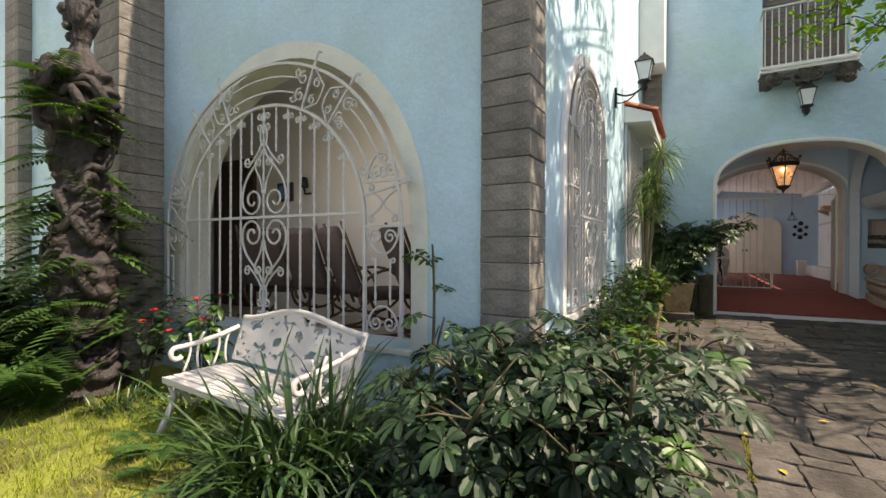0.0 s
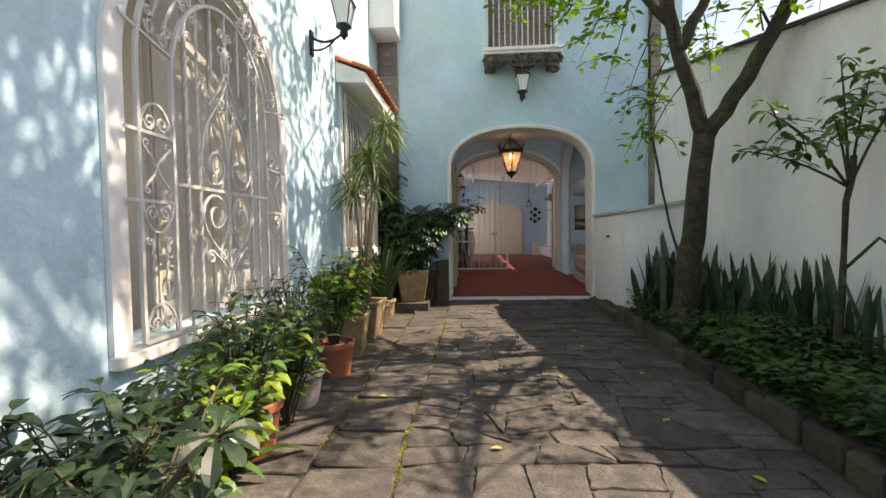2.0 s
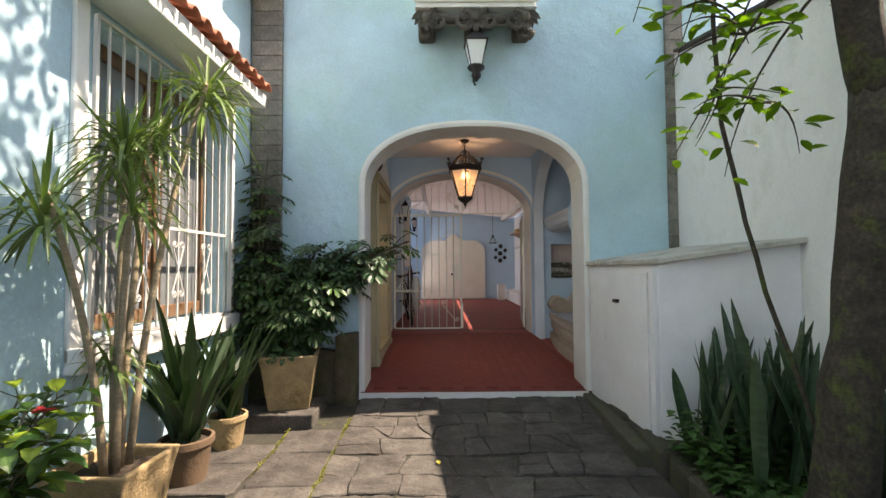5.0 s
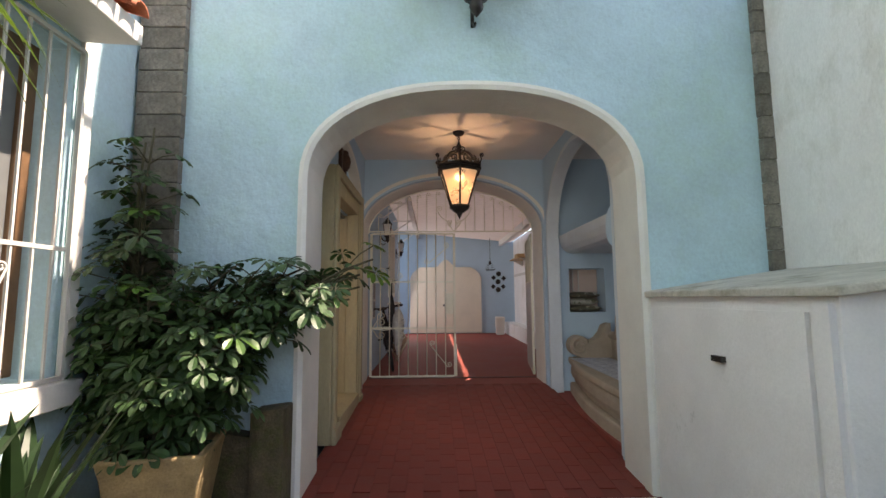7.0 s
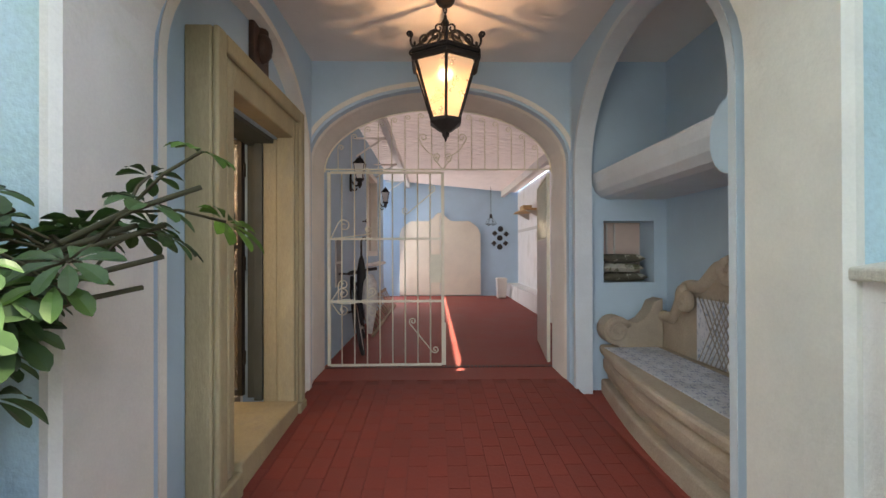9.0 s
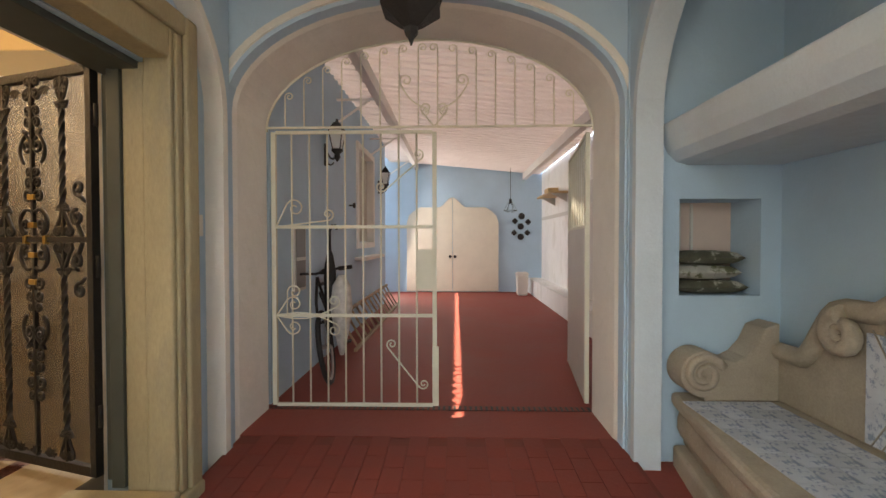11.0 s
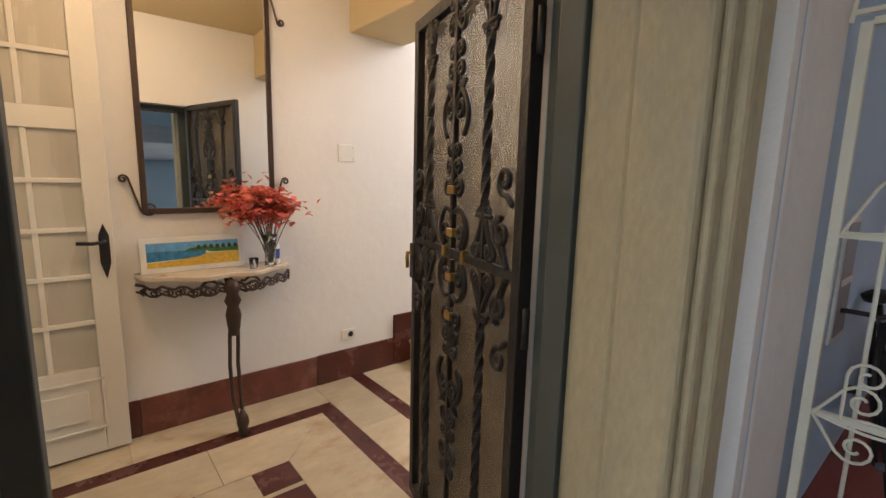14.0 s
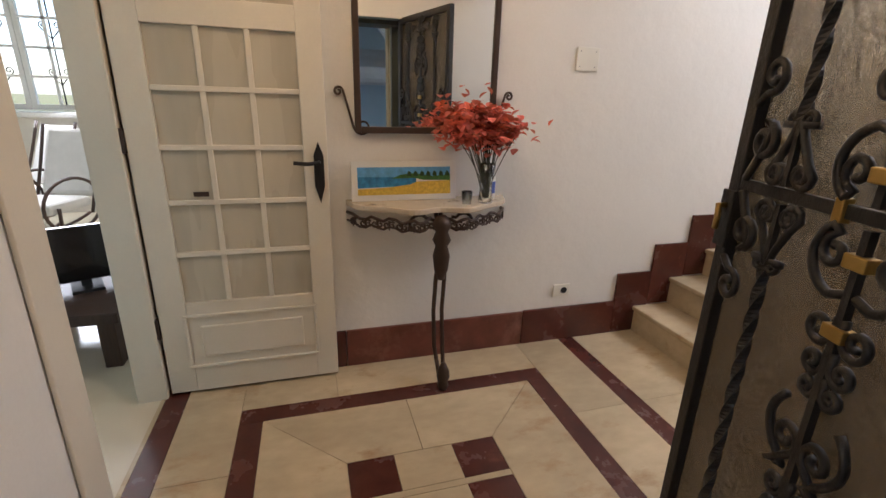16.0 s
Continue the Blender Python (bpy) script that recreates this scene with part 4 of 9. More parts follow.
def bench(at, turn):
    """A cast-iron garden bench: slatted seat, pierced vine back, scrolled arms and legs."""
    ob = thing("garden_bench", "white cast-iron garden bench with a pierced vine-leaf back", "bench", at=at)
    ob.rotation_euler = (0, 0, radians(turn))
    W, SH = 1.26, 0.37
    for i in range(9):
        y = -0.22 + i * 0.052
        part("seat_slat", Geo().box(-W / 2, W / 2, y, y + 0.046, SH - 0.02 - 0.006 * abs(i - 4) * 0.3, SH - 0.006 * abs(i - 4) * 0.3), WHITE_IRON, ob, bevel=0.006)
    rb = random.Random(3)

    def back_point(u, v, off=0.0):
        top = 0.29 + 0.09 * math.sin(math.pi * (u + 0.5)) ** 2
        return (u * W, 0.24 + 0.10 * v + off, SH + 0.02 + v * top)
    nu, nv = 140, 46
    # pierced plate: cells kept where the vine pattern runs
    vs, fs = [], []
    for i in range(nu + 1):
        for j in range(nv + 1):
            vs.append(back_point(i / nu - 0.5, j / nv, 0.0))
    n1 = len(vs)
    for i in range(nu + 1):
        for j in range(nv + 1):
            vs.append(back_point(i / nu - 0.5, j / nv, 0.016))
    for i in range(nu):
        for j in range(nv):
            q = noise.noise((i * 0.11, j * 0.165, 3.7)) + 0.5 * noise.noise((i * 0.25, j * 0.35, 9.1))
            edge = j < 3 or j > nv - 4 or i < 3 or i > nu - 4
            if q < 0.24 or edge:
                a = i * (nv + 1) + j
                fs += [(a, a + nv + 1, a + nv + 2, a + 1), (n1 + a, n1 + a + 1, n1 + a + nv + 2, n1 + a + nv + 1)]
    back = part("backrest", Geo().add(vs, fs), WHITE_IRON, ob, "pierced cast vine-leaf panel")
    sol = back.modifiers.new("solid", "SOLIDIFY")
    sol.thickness = 0.012
    part("top_rail", Geo().tube([back_point(u / 40 - 0.5, 1.0, 0.008) for u in range(41)], 0.02, 8), WHITE_IRON, ob, smooth=True)
    for s in (-1, 1):
        arm = [(s * W / 2, 0.30, SH + 0.25), (s * W / 2, 0.16, SH + 0.21), (s * W / 2, 0.0, SH + 0.18), (s * W / 2, -0.10, SH + 0.17)]
        arm += [(s * W / 2, -0.12 + 0.04 * math.cos(a) - 0.02, SH + 0.13 + 0.04 * math.sin(a)) for a in [math.pi / 2 + k * 0.5 for k in range(9)]]
        g = Geo().tube(arm, 0.017, 7)
        for k in range(4):
            g.tube(curve3((s * W / 2, -0.10 + 0.1 * k, SH), (s * W / 2, -0.06 + 0.1 * k, SH + 0.25), (0, 0.05 * (-1) ** k, 0)), 0.009, 5)
        part("armrest", g, WHITE_IRON, ob, smooth=True)
        for y, by in ((-0.2, -0.06), (0.24, 0.08)):
            leg = [(s * (W / 2 - 0.02), y, SH - 0.02), (s * (W / 2 - 0.02), y - by * 0.6, SH * 0.6), (s * (W / 2 - 0.02), y + by * 0.3, SH * 0.25), (s * (W / 2 - 0.02), y + by, 0.0)]
            part("leg", Geo().tube(leg, [0.026, 0.02, 0.018, 0.026], 7), WHITE_IRON, ob, smooth=True)
        part("side_panel", Geo().tube([(s * (W / 2 - 0.02), -0.2 + 0.44 * i / 10, SH * 0.55 + 0.06 * math.sin(i * 1.3)) for i in range(11)], 0.012, 5), WHITE_IRON, ob, smooth=True)
    part("front_apron", Geo().box(-W / 2, W / 2, -0.235, -0.222, SH - 0.045, SH - 0.004), WHITE_IRON, ob, bevel=0.004)
    return ob


# dark patch over the lawn earth: the shrubs' deep shade as colour
g = Geo()
bed = [(-2.25, 3.14), (-2.15, 2.2), (-1.95, 1.62), (-1.5, 1.42), (-1.0, 1.38), (-0.665, 1.45), (-0.665, 3.14)]
g.prism(bed, -0.02, 0.03, "z")
setting("ground_shrub_bed", g, SOIL, "dark ground patch standing in for deep shade under the corner shrubs", "soil")
bench((-2.17, 2.36, 0.02), -5)

r = random.Random(31)
# big umbrella-leaved shrub in front of the quoin
stems = []
for i in range(44):
    bx, by = r.uniform(-0.72, 0.02), r.uniform(2.1, 2.9)
    tx, ty = bx + r.uniform(-0.35, 0.35), by + r.uniform(-0.3, 0.3)
    stems.append(((bx, by, 0.0), (tx, ty, r.uniform(0.45, 0.85)), (r.uniform(-0.1, 0.1), r.uniform(-0.1, 0.1), 0.1)))
umbrella_shrub("umbrella_shrub", "wide dark umbrella-leaved shrub at the house corner", stems, r, 0.082, 30, young=LEAF_MID)
umbrella_shrub("climbing_shrub", "thin climbing shrub against the blue wall", [((-1.3, 2.95, 0.0), (-1.28, 3.02, 1.25), (0.08, 0, 0)), ((-1.2, 2.9, 0.0), (-1.15, 2.95, 0.8), (-0.1, 0, 0))], r, 0.09, 9, LEAF_MID)
strap_clump("grassy_clump", "dense clump of long arching strap leaves beside the bench", (-1.48, 2.06, 0.0), r, 560, 1.4, 0.02, LEAF_BLADE, 0.24, (0.25, 0.8), (0.62, 1.0))
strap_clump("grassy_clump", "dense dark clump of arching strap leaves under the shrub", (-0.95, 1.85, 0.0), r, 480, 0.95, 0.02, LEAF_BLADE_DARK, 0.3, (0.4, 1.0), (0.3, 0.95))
strap_clump("spider_plant", "pale arching strap-leaved plant behind the bench", (-3.05, 2.55, 0.0), r, 90, 0.6, 0.02, LEAF_DRAC, 0.15, (0.3, 0.8), (0.4, 0.95))
strap_clump("spider_plant", "low blue-green arching tuft in the shade", (-3.6, 2.35, 0.0), r, 110, 0.5, 0.014, LEAF_BLADE, 0.2, (0.3, 0.8), (0.4, 0.95))
leafy_plant("flowering_shrub", "broad-leaved shrub with red flowers under the window", (-3.3, 2.75, 0.0), r, 0.85, 0.28, 110, 0.15, LEAF_MID, flowers=5)
leafy_plant("flowering_shrub", "broad-leaved shrub with red flowers by the pilaster", (-3.9, 2.6, 0.0), r, 0.75, 0.3, 90, 0.15, LEAF_DARK, flowers=4)
fern("fern", "bright fern by the bench leg", (-2.62, 2.02, 0.0), r, 11, 0.42)
fern("fern", "low fern in the lawn edge", (-2.35, 1.9, 0.0), r, 8, 0.3)
for x, y, n, ln in [(-4.4, 2.15, 24, 1.3), (-4.5, 1.9, 26, 1.4), (-5.0, 1.85, 30, 1.7), (-3.9, 1.95, 20, 0.9), (-5.4, 1.7, 30, 1.8), (-5.9, 1.9, 30, 1.9), (-4.2, 1.7, 20, 1.0), (-4.8, 1.5, 22, 1.2), (-4.9, 2.3, 24, 2.1)]:
    fern("fern", "lush green fern below the carved column", (x, y, 0.0), r, n, ln * 0.9, (0.78, 0.99), group="ferns below the column")
for x, y, c in [(-0.5, 2.95, 60), (-0.35, 3.3, 70), (-0.38, 3.6, 75), (-0.32, 3.95, 75), (-0.4, 4.3, 70), (-0.35, 4.9, 50)]:
    leafy_plant("leafy_bush", "leafy dark bush at the wall foot" if y < 3.8 else "leafy bush with lime young leaves at the wall foot", (x, y, 0.0), r, 0.72, 0.3, c * 4, 0.115, LEAF_DARK if y < 3.8 else LEAF_MID, second=None if y < 3.8 else LEAF_LIME)

# carved column overgrown with ferns: one plain mesh
PROFILE = [(0.0, 0.30), (0.2, 0.27), (0.4, 0.21), (0.6, 0.17), (0.8, 0.19), (1.0, 0.21), (1.15, 0.18), (1.3, 0.20), (1.5, 0.17), (1.62, 0.19), (1.75, 0.155), (1.9, 0.17), (2.1, 0.18), (2.3, 0.235), (2.5, 0.25), (2.65, 0.20), (2.78, 0.11), (2.88, 0.06), (2.98, 0.085), (3.1, 0.115), (3.22, 0.085), (3.35, 0.11), (3.5, 0.07), (3.6, 0.02)]
rs = random.Random(8)


def column_radius(z):
    for (z0, r0), (z1, r1) in zip(PROFILE, PROFILE[1:]):
        if z <= z1:
            return r0 + (r1 - r0) * (z - z0) / (z1 - z0)
    return 0.02


n, rows_ = 56, 190
vs = []
for i in range(rows_ + 1):
    z = 3.6 * i / rows_
    rad = column_radius(z) * (1 + 0.06 * math.sin(z * 46))
    for j in range(n):
        a = 2 * math.pi * j / n
        c = (math.cos(a), math.sin(a))
        k = rad * (0.86 + 0.34 * noise.noise((c[0] * 1.6, c[1] * 1.6, z * 2.6)) + 0.42 * abs(noise.noise((c[0] * 2.6, c[1] * 2.6, z * 7))) + 0.22 * abs(noise.noise((c[0] * 6, c[1] * 6, z * 15))))
        vs.append((k * c[0] + 0.04 * math.sin(z * 2.2), k * c[1], z))
fs = [(i * n + j, i * n + (j + 1) % n, (i + 1) * n + (j + 1) % n, (i + 1) * n + j) for i in range(rows_) for j in range(n)]
g = Geo().add(vs, fs + [tuple(range(rows_ * n, rows_ * n + n))])
# knots and twisting roots over the shaft
for k in range(46):
    z = rs.uniform(0.2, 2.75)
    a = rs.uniform(0, 6.28)
    rad = column_radius(z)
    tw = rs.choice((-1, 1)) * rs.uniform(0.6, 2.2)
    ln = rs.uniform(0.15, 0.5)
    line = [((rad * (1.0 + 0.22 * math.sin(math.pi * u / 10))) * math.cos(a + tw * u / 10), (rad * (1.0 + 0.22 * math.sin(math.pi * u / 10))) * math.sin(a + tw * u / 10), z + ln * (u / 10 - 0.5) + 0.05 * math.sin(u * 1.1)) for u in range(11)]
    g.tube(line, [0.012 + 0.026 * math.sin(math.pi * (0.1 + 0.8 * u / 10)) for u in range(11)], 7)
for k in range(34):
    z = rs.uniform(0.1, 3.4)
    a = rs.uniform(0, 6.28)
    rad = column_radius(z) * 0.95
    g.ball((rad * math.cos(a), rad * math.sin(a), z), rs.uniform(0.025, 0.06), 9, rs.uniform(0.6, 1.3))
ROOT = mat("dark_root_wood", (0.026, 0.020, 0.017), 0.6, vary=0.5, scale=9, grain=0.25, bump=0.9, bump_scale=30, second=(0.11, 0.09, 0.07), second_at=(0.68, 0.82), second_scale=6)
st = part("garden_sculpture", g, ROOT, smooth=True)
st.location = (-4.22, 2.3, 0.0)
tagged(st, "tall dark gnarled sculpture overgrown with ferns", "sculpture")
for z, a, n_, ln in [(0.9, -1.3, 16, 0.5), (1.05, -0.4, 12, 0.4), (1.3, -1.6, 18, 0.6), (1.5, -1.1, 18, 0.6), (1.75, -1.9, 16, 0.5), (1.95, -1.4, 18, 0.5), (2.2, -0.6, 16, 0.35), (2.35, 0.2, 14, 0.32), (2.5, 0.5, 10, 0.45), (2.45, -1.2, 16, 0.4), (2.6, -0.2, 12, 0.3), (0.75, 0.5, 14, 0.4), (1.1, 0.8, 10, 0.3), (2.1, 0.9, 12, 0.35), (2.3, 1.2, 10, 0.45), (1.2, -2.2, 18, 0.7), (1.6, -2.4, 18, 0.7)]:
    f = fern("wall_fern", "small fern growing on the dark sculpture", (-4.22 + column_radius(z) * math.sin(a) * 0.9, 2.3 - column_radius(z) * math.cos(a) * 0.9, z), r, n_, ln, (-0.2, 0.85), group="ferns on the sculpture")

# ---- pots along the sunny wall ----
P = [(-0.42, 4.55), (-0.42, 5.28), (-0.35, 5.95), (-0.42, 6.62), (-0.44, 7.42), (-0.44, 8.12), (-0.44, 8.72), (-0.22, 9.36)]
round_pot("terracotta pot with a leafy plant", (*P[0], 0), 0.19, 0.30, TERRACOTTA)
leafy_plant("potted_plant", "leafy green plant in a terracotta pot", (*P[0], 0.26), r, 0.62, 0.34, 280, 0.11, LEAF_UMBRELLA, second=LEAF_MID)
strap_clump("lily_plant", "broad strap-leaved lily between the pots", (-0.45, 4.25, 0.0), r, 26, 0.6, 0.06, LEAF_MID, 0.08, (0.2, 0.6), (0.5, 1.0))
round_pot("grey stone pot with an open shrub", (*P[1], 0), 0.19, 0.26, GREY_POT)
leafy_plant("potted_plant", "twiggy small-leaved shrub in a grey pot", (*P[1], 0.22), r, 0.70, 0.32, 460, 0.07, LEAF_MID, second=LEAF_UMBRELLA)
round_pot("red-brown plastic flower pot", (*P[2], 0), 0.17, 0.30, TERRACOTTA)
leafy_plant("potted_plant", "tall plant with yellow leaves and red flowers", (*P[2], 0.26), r, 0.85, 0.34, 300, 0.125, LEAF_MID, second=LEAF_LIME, flowers=3)
square_pot("square ochre concrete planter", (*P[3], 0), 0.40, 0.42, CONCRETE_POT, 4)
leafy_plant("potted_plant", "broad-leaved plant in a square planter", (*P[3], 0.36), r, 0.6, 0.38, 340, 0.15, LEAF_MID, second=LEAF_LIME, flowers=1)
square_pot("large square ochre concrete planter", (*P[4], 0), 0.44, 0.44, CONCRETE_POT, -3)
round_pot("dark clay pot with broad upright leaves", (*P[5], 0), 0.17, 0.30, mat("dark_clay", (0.14, 0.09, 0.05), 0.85, vary=0.2, scale=6, bump=0.3))
strap_clump("aspidistra", "dark broad-leaved aspidistra in a clay pot", (*P[5], 0.26), r, 46, 1.15, 0.09, LEAF_DARK, 0.07, (0.05, 0.3), (0.85, 1.0), apart=True)
round_pot("ochre pot with a chipped rim", (*P[6], 0), 0.15, 0.26, CONCRETE_POT)
strap_clump("aspidistra", "dark upright aspidistra in an ochre pot", (*P[6], 0.22), r, 40, 1.05, 0.085, LEAF_DARK, 0.06, (0.05, 0.3), (0.85, 1.0), apart=True)
square_pot("square ochre planter by the archway", (-0.12, 9.32, 0.15), 0.50, 0.50, CONCRETE_POT, 12)
part("paver", Geo().box(-0.55, 0.17, 9.02, 9.57, -0.04, 0.15), PAVING_STONE, paving, bevel=0.012)
BLOCK = mat("mossy_brown_stone", (0.085, 0.07, 0.042), 0.95, vary=0.4, scale=6, grain=0.25, bump=1.0, bump_scale=14, second=(0.06, 0.07, 0.02), second_at=(0.48, 0.66), second_scale=5)
for x0, x1, y0, z1, lab in ((0.25, 0.455, 9.53, 0.77, "tall dark mossy stone block beside the archway"), (-0.22, 0.245, 9.60, 0.60, "long dark mossy stone at the foot of the front"), (-0.66, -0.225, 9.62, 0.52, "low dark mossy stone under the quoin")):
    g = Geo()
    n, vs = 6, []
    for i in range(n + 1):
        for j in range(n + 1):
            x, z = x0 + (x1 - x0) * i / n, -0.02 + (z1 + 0.02) * j / n
            edge = 0.02 * (i in (0, n) or j == n)
            vs.append((x, y0 + edge + 0.03 * noise.noise((x * 7, z * 7, 3.0)), z + (0.025 * noise.noise((x * 6, 1.0, 0.0)) if j == n else 0)))
    m = (n + 1) ** 2
    vs += [(x, 9.745, z) for x, y, z in vs]
    fs = []
    for i in range(n):
        for j in range(n):
            a = i * (n + 1) + j
            fs += [(a, a + n + 1, a + n + 2, a + 1), (m + a, m + a + 1, m + a + n + 2, m + a + n + 1)]
    for i in range(n):
        a, b, c, d = i * (n + 1) + n, (i + 1) * (n + 1) + n, i, i + 1
        fs += [(a, b, m + b, m + a), (c, m + c, m + d, d), (n * (n + 1) + i, m + n * (n + 1) + i, m + n * (n + 1) + i + 1, n * (n + 1) + i + 1)]
    tagged(part("stone_block", g.add(vs, fs), BLOCK, smooth=True, auto=50), lab, "stone")


def dracaena(at, heads, r):
    ob = thing("dracaena", "tall dracaena with three canes and spiky heads", "plant", at=at)
    for x, y, z, n, ln in heads:
        gc = Geo()
        line = curve3((x * 0.15, y * 0.15, 0), (x, y, z), (-x * 0.25, -y * 0.25, 0.05))
        gc.tube(line, [0.022 - 0.008 * i / 8 for i in range(9)], 7)
        g = Geo()
        for i in range(n):
            d = rand_dir(r, -0.35, 0.98)
            leaf(g, (x + d.x * 0.02, y + d.y * 0.02, z - r.random() * 0.22), d, ln * r.uniform(0.7, 1.1), 0.021, STRAP, r.uniform(0.25, 0.8) if d.z < 0.7 else 0.15, 0.3)
        part("leaf_head", g, LEAF_DRAC, ob)
        part("cane", gc, CANE, ob, "pale ringed cane", smooth=True)
    return ob


dracaena((*P[4], 0.38), [(0.02, -0.48, 1.42, 56, 0.42), (0.10, -0.10, 1.80, 84, 0.44), (0.20, 0.52, 2.32, 80, 0.48), (-0.02, 0.0, 0.72, 34, 0.30), (0.18, -0.16, 1.52, 52, 0.40), (0.05, 0.22, 1.95, 48, 0.40)], r)

# umbrella plant by the archway: from the planter, up the quoin and out across the opening
stems = []
for i in range(20):
    stems.append(((-0.22 + r.uniform(-0.1, 0.1), 9.36 + r.uniform(-0.08, 0.08), 0.42), (r.uniform(-0.55, 0.25), r.uniform(9.28, 9.64), r.uniform(1.1, 1.55)), (r.uniform(-0.1, 0.1), -0.05, 0.2)))
for tip in [(0.45, 9.5, 1.62), (0.85, 9.56, 1.62), (1.0, 9.58, 1.72), (0.7, 9.50, 1.5), (0.3, 9.45, 1.55), (0.15, 9.5, 1.68), (0.92, 9.56, 1.62), (0.85, 9.58, 1.46), (0.92, 9.55, 1.54), (0.55, 9.55, 1.66)]:
    stems.append(((-0.18, 9.4, 0.45), tip, (-0.15, 0.0, 0.42)))
for z in (1.2, 1.4, 1.6, 1.75, 1.9, 2.05, 2.2, 2.35, 2.5, 2.6):
    stems.append(((-0.45, 9.5, 0.45), (-0.52 + r.uniform(-0.1, 0.15), 9.55, z), (-0.08, 0, 0.1)))
umbrella_shrub("umbrella_plant", "umbrella plant climbing the quoin and reaching across the archway", stems, r, 0.105, 18, LEAF_UMBRELLA, LEAF_MID)

# ---- wrought iron ----
def spiral(c, r, a0, turns, way, n=16, end=0.22):
    """Points of a curl round c from radius r, starting at angle a0."""
    return [(c[0] + r * (1 - (1 - end) * i / n) * math.cos(a0 + way * turns * 2 * math.pi * i / n), c[1] + r * (1 - (1 - end) * i / n) * math.sin(a0 + way * turns * 2 * math.pi * i / n)) for i in range(n + 1)]


def scroll(p0, p1, r0, r1, s0=1, s1=1, turns=1.3, bow=0.0):
    """A bar from p0 to p1 whose ends curl to the sides s0 and s1 (0: straight end)."""
    du, dz = p1[0] - p0[0], p1[1] - p0[1]
    ln = math.hypot(du, dz) or 1
    d = (du / ln, dz / ln)
    n = (-d[1], d[0])
    pts = []
    if s0:
        c = (p0[0] + n[0] * r0 * s0, p0[1] + n[1] * r0 * s0)
        pts += list(reversed(spiral(c, r0, math.atan2(-n[1] * s0, -n[0] * s0), turns, -s0)))
    else:
        pts.append(p0)
    for k in range(1, 6):
        t = k / 6
        b = bow * math.sin(math.pi * t)
        pts.append((p0[0] + du * t + n[0] * b, p0[1] + dz * t + n[1] * b))
    if s1:
        c = (p1[0] + n[0] * r1 * s1, p1[1] + n[1] * r1 * s1)
        pts += spiral(c, r1, math.atan2(-n[1] * s1, -n[0] * s1), turns, s1)
    else:
        pts.append(p1)
    return pts


class Iron:
    """Bars and curls drawn in a wall's plane (u along it, z up) and set off from it."""

    def __init__(self, place):
        self.place, self.g = place, Geo()

    def bar(self, pts, r, n=4, twist=0.0):
        self.g.tube([self.place(*p) for p in pts], r, n, twist=twist)
        return self

    def straight(self, a, b, r, twisted=False):
        k = max(2, int(math.hypot(b[0] - a[0], b[1] - a[1]) / 0.012)) if twisted else 1
        return self.bar([(a[0] + (b[0] - a[0]) * i / k, a[1] + (b[1] - a[1]) * i / k) for i in range(k + 1)], r, 4, 0.28 if twisted else 0.0)

    def curl(self, *a, r=0.007, **k):
        return self.bar(scroll(*a, **k), r, 5)

    def done(self, name, material, parent, label="", smooth=False):
        return part(name, self.g, material, parent, label, smooth=smooth)


def cubic(p0, p1, p2, p3, n=10):
    return [tuple(p0[k] * (1 - t) ** 3 + 3 * p1[k] * t * (1 - t) ** 2 + 3 * p2[k] * t * t * (1 - t) + p3[k] * t ** 3 for k in (0, 1)) for t in [i / n for i in range(n + 1)]]


def onion(iron, u, z0, q, w, h, r):
    """Half of a scroll panel, growing up (q 1) or down (q -1) from a rail: two large curls whose tails meet in a point, a small heart inside and a smaller pair beyond."""
    big = w * 0.235
    for s in (-1, 1):
        c = (u + s * w * 0.25, z0 + q * (big + 0.012))
        out = (c[0] + s * big, c[1])
        tail = cubic((u + s * 0.012, z0 + q * h * 0.66), (u + s * w * 0.10, z0 + q * h * 0.50), (out[0], z0 + q * h * 0.44), out)
        iron.bar(tail + spiral(c, big, 0.0 if s > 0 else math.pi, 1.45, -s * q, 22, 0.2)[1:], r, 5)
        lo = cubic((u + s * 0.012, z0 + q * big * 1.5), (u + s * w * 0.05, z0 + q * h * 0.42), (u + s * w * 0.20, z0 + q * h * 0.44), (u + s * w * 0.19, z0 + q * h * 0.53), 8)
        iron.bar(lo + spiral((u + s * w * 0.115, z0 + q * h * 0.53), w * 0.075, 0.0 if s > 0 else math.pi, 1.2, s * q, 12, 0.25)[1:], r * 0.9, 5)
        side = cubic((u + s * 0.014, z0 + q * h * 0.74), (u + s * w * 0.12, z0 + q * h * 0.60), (u + s * w * 0.28, z0 + q * h * 0.54), (u + s * w * 0.34, z0 + q * h * 0.50), 8)
        iron.bar(side + spiral((u + s * w * 0.36, z0 + q * h * 0.55), w * 0.075, -1.8 * q if s > 0 else math.pi + 1.8 * q, 1.15, s * q, 12, 0.25)[1:], r * 0.9, 5)
        upper = cubic((u + s * 0.012, z0 + q * h * 0.68), (u + s * w * 0.12, z0 + q * h * 0.78), (u + s * w * 0.05, z0 + q * h * 0.86), (u + s * 0.012, z0 + q * h * 0.90), 8)
        iron.bar(upper, r * 0.9, 5)
        for zc, k in ((0.86, 0.065), (0.97, 0.06)):
            iron.bar([(u + s * 0.010, z0 + q * h * (zc - 0.05))] + spiral((u + s * w * 0.085, z0 + q * h * zc), w * k, math.pi if s > 0 else 0.0, 1.2, -s * q, 12, 0.25), r * 0.85, 5)


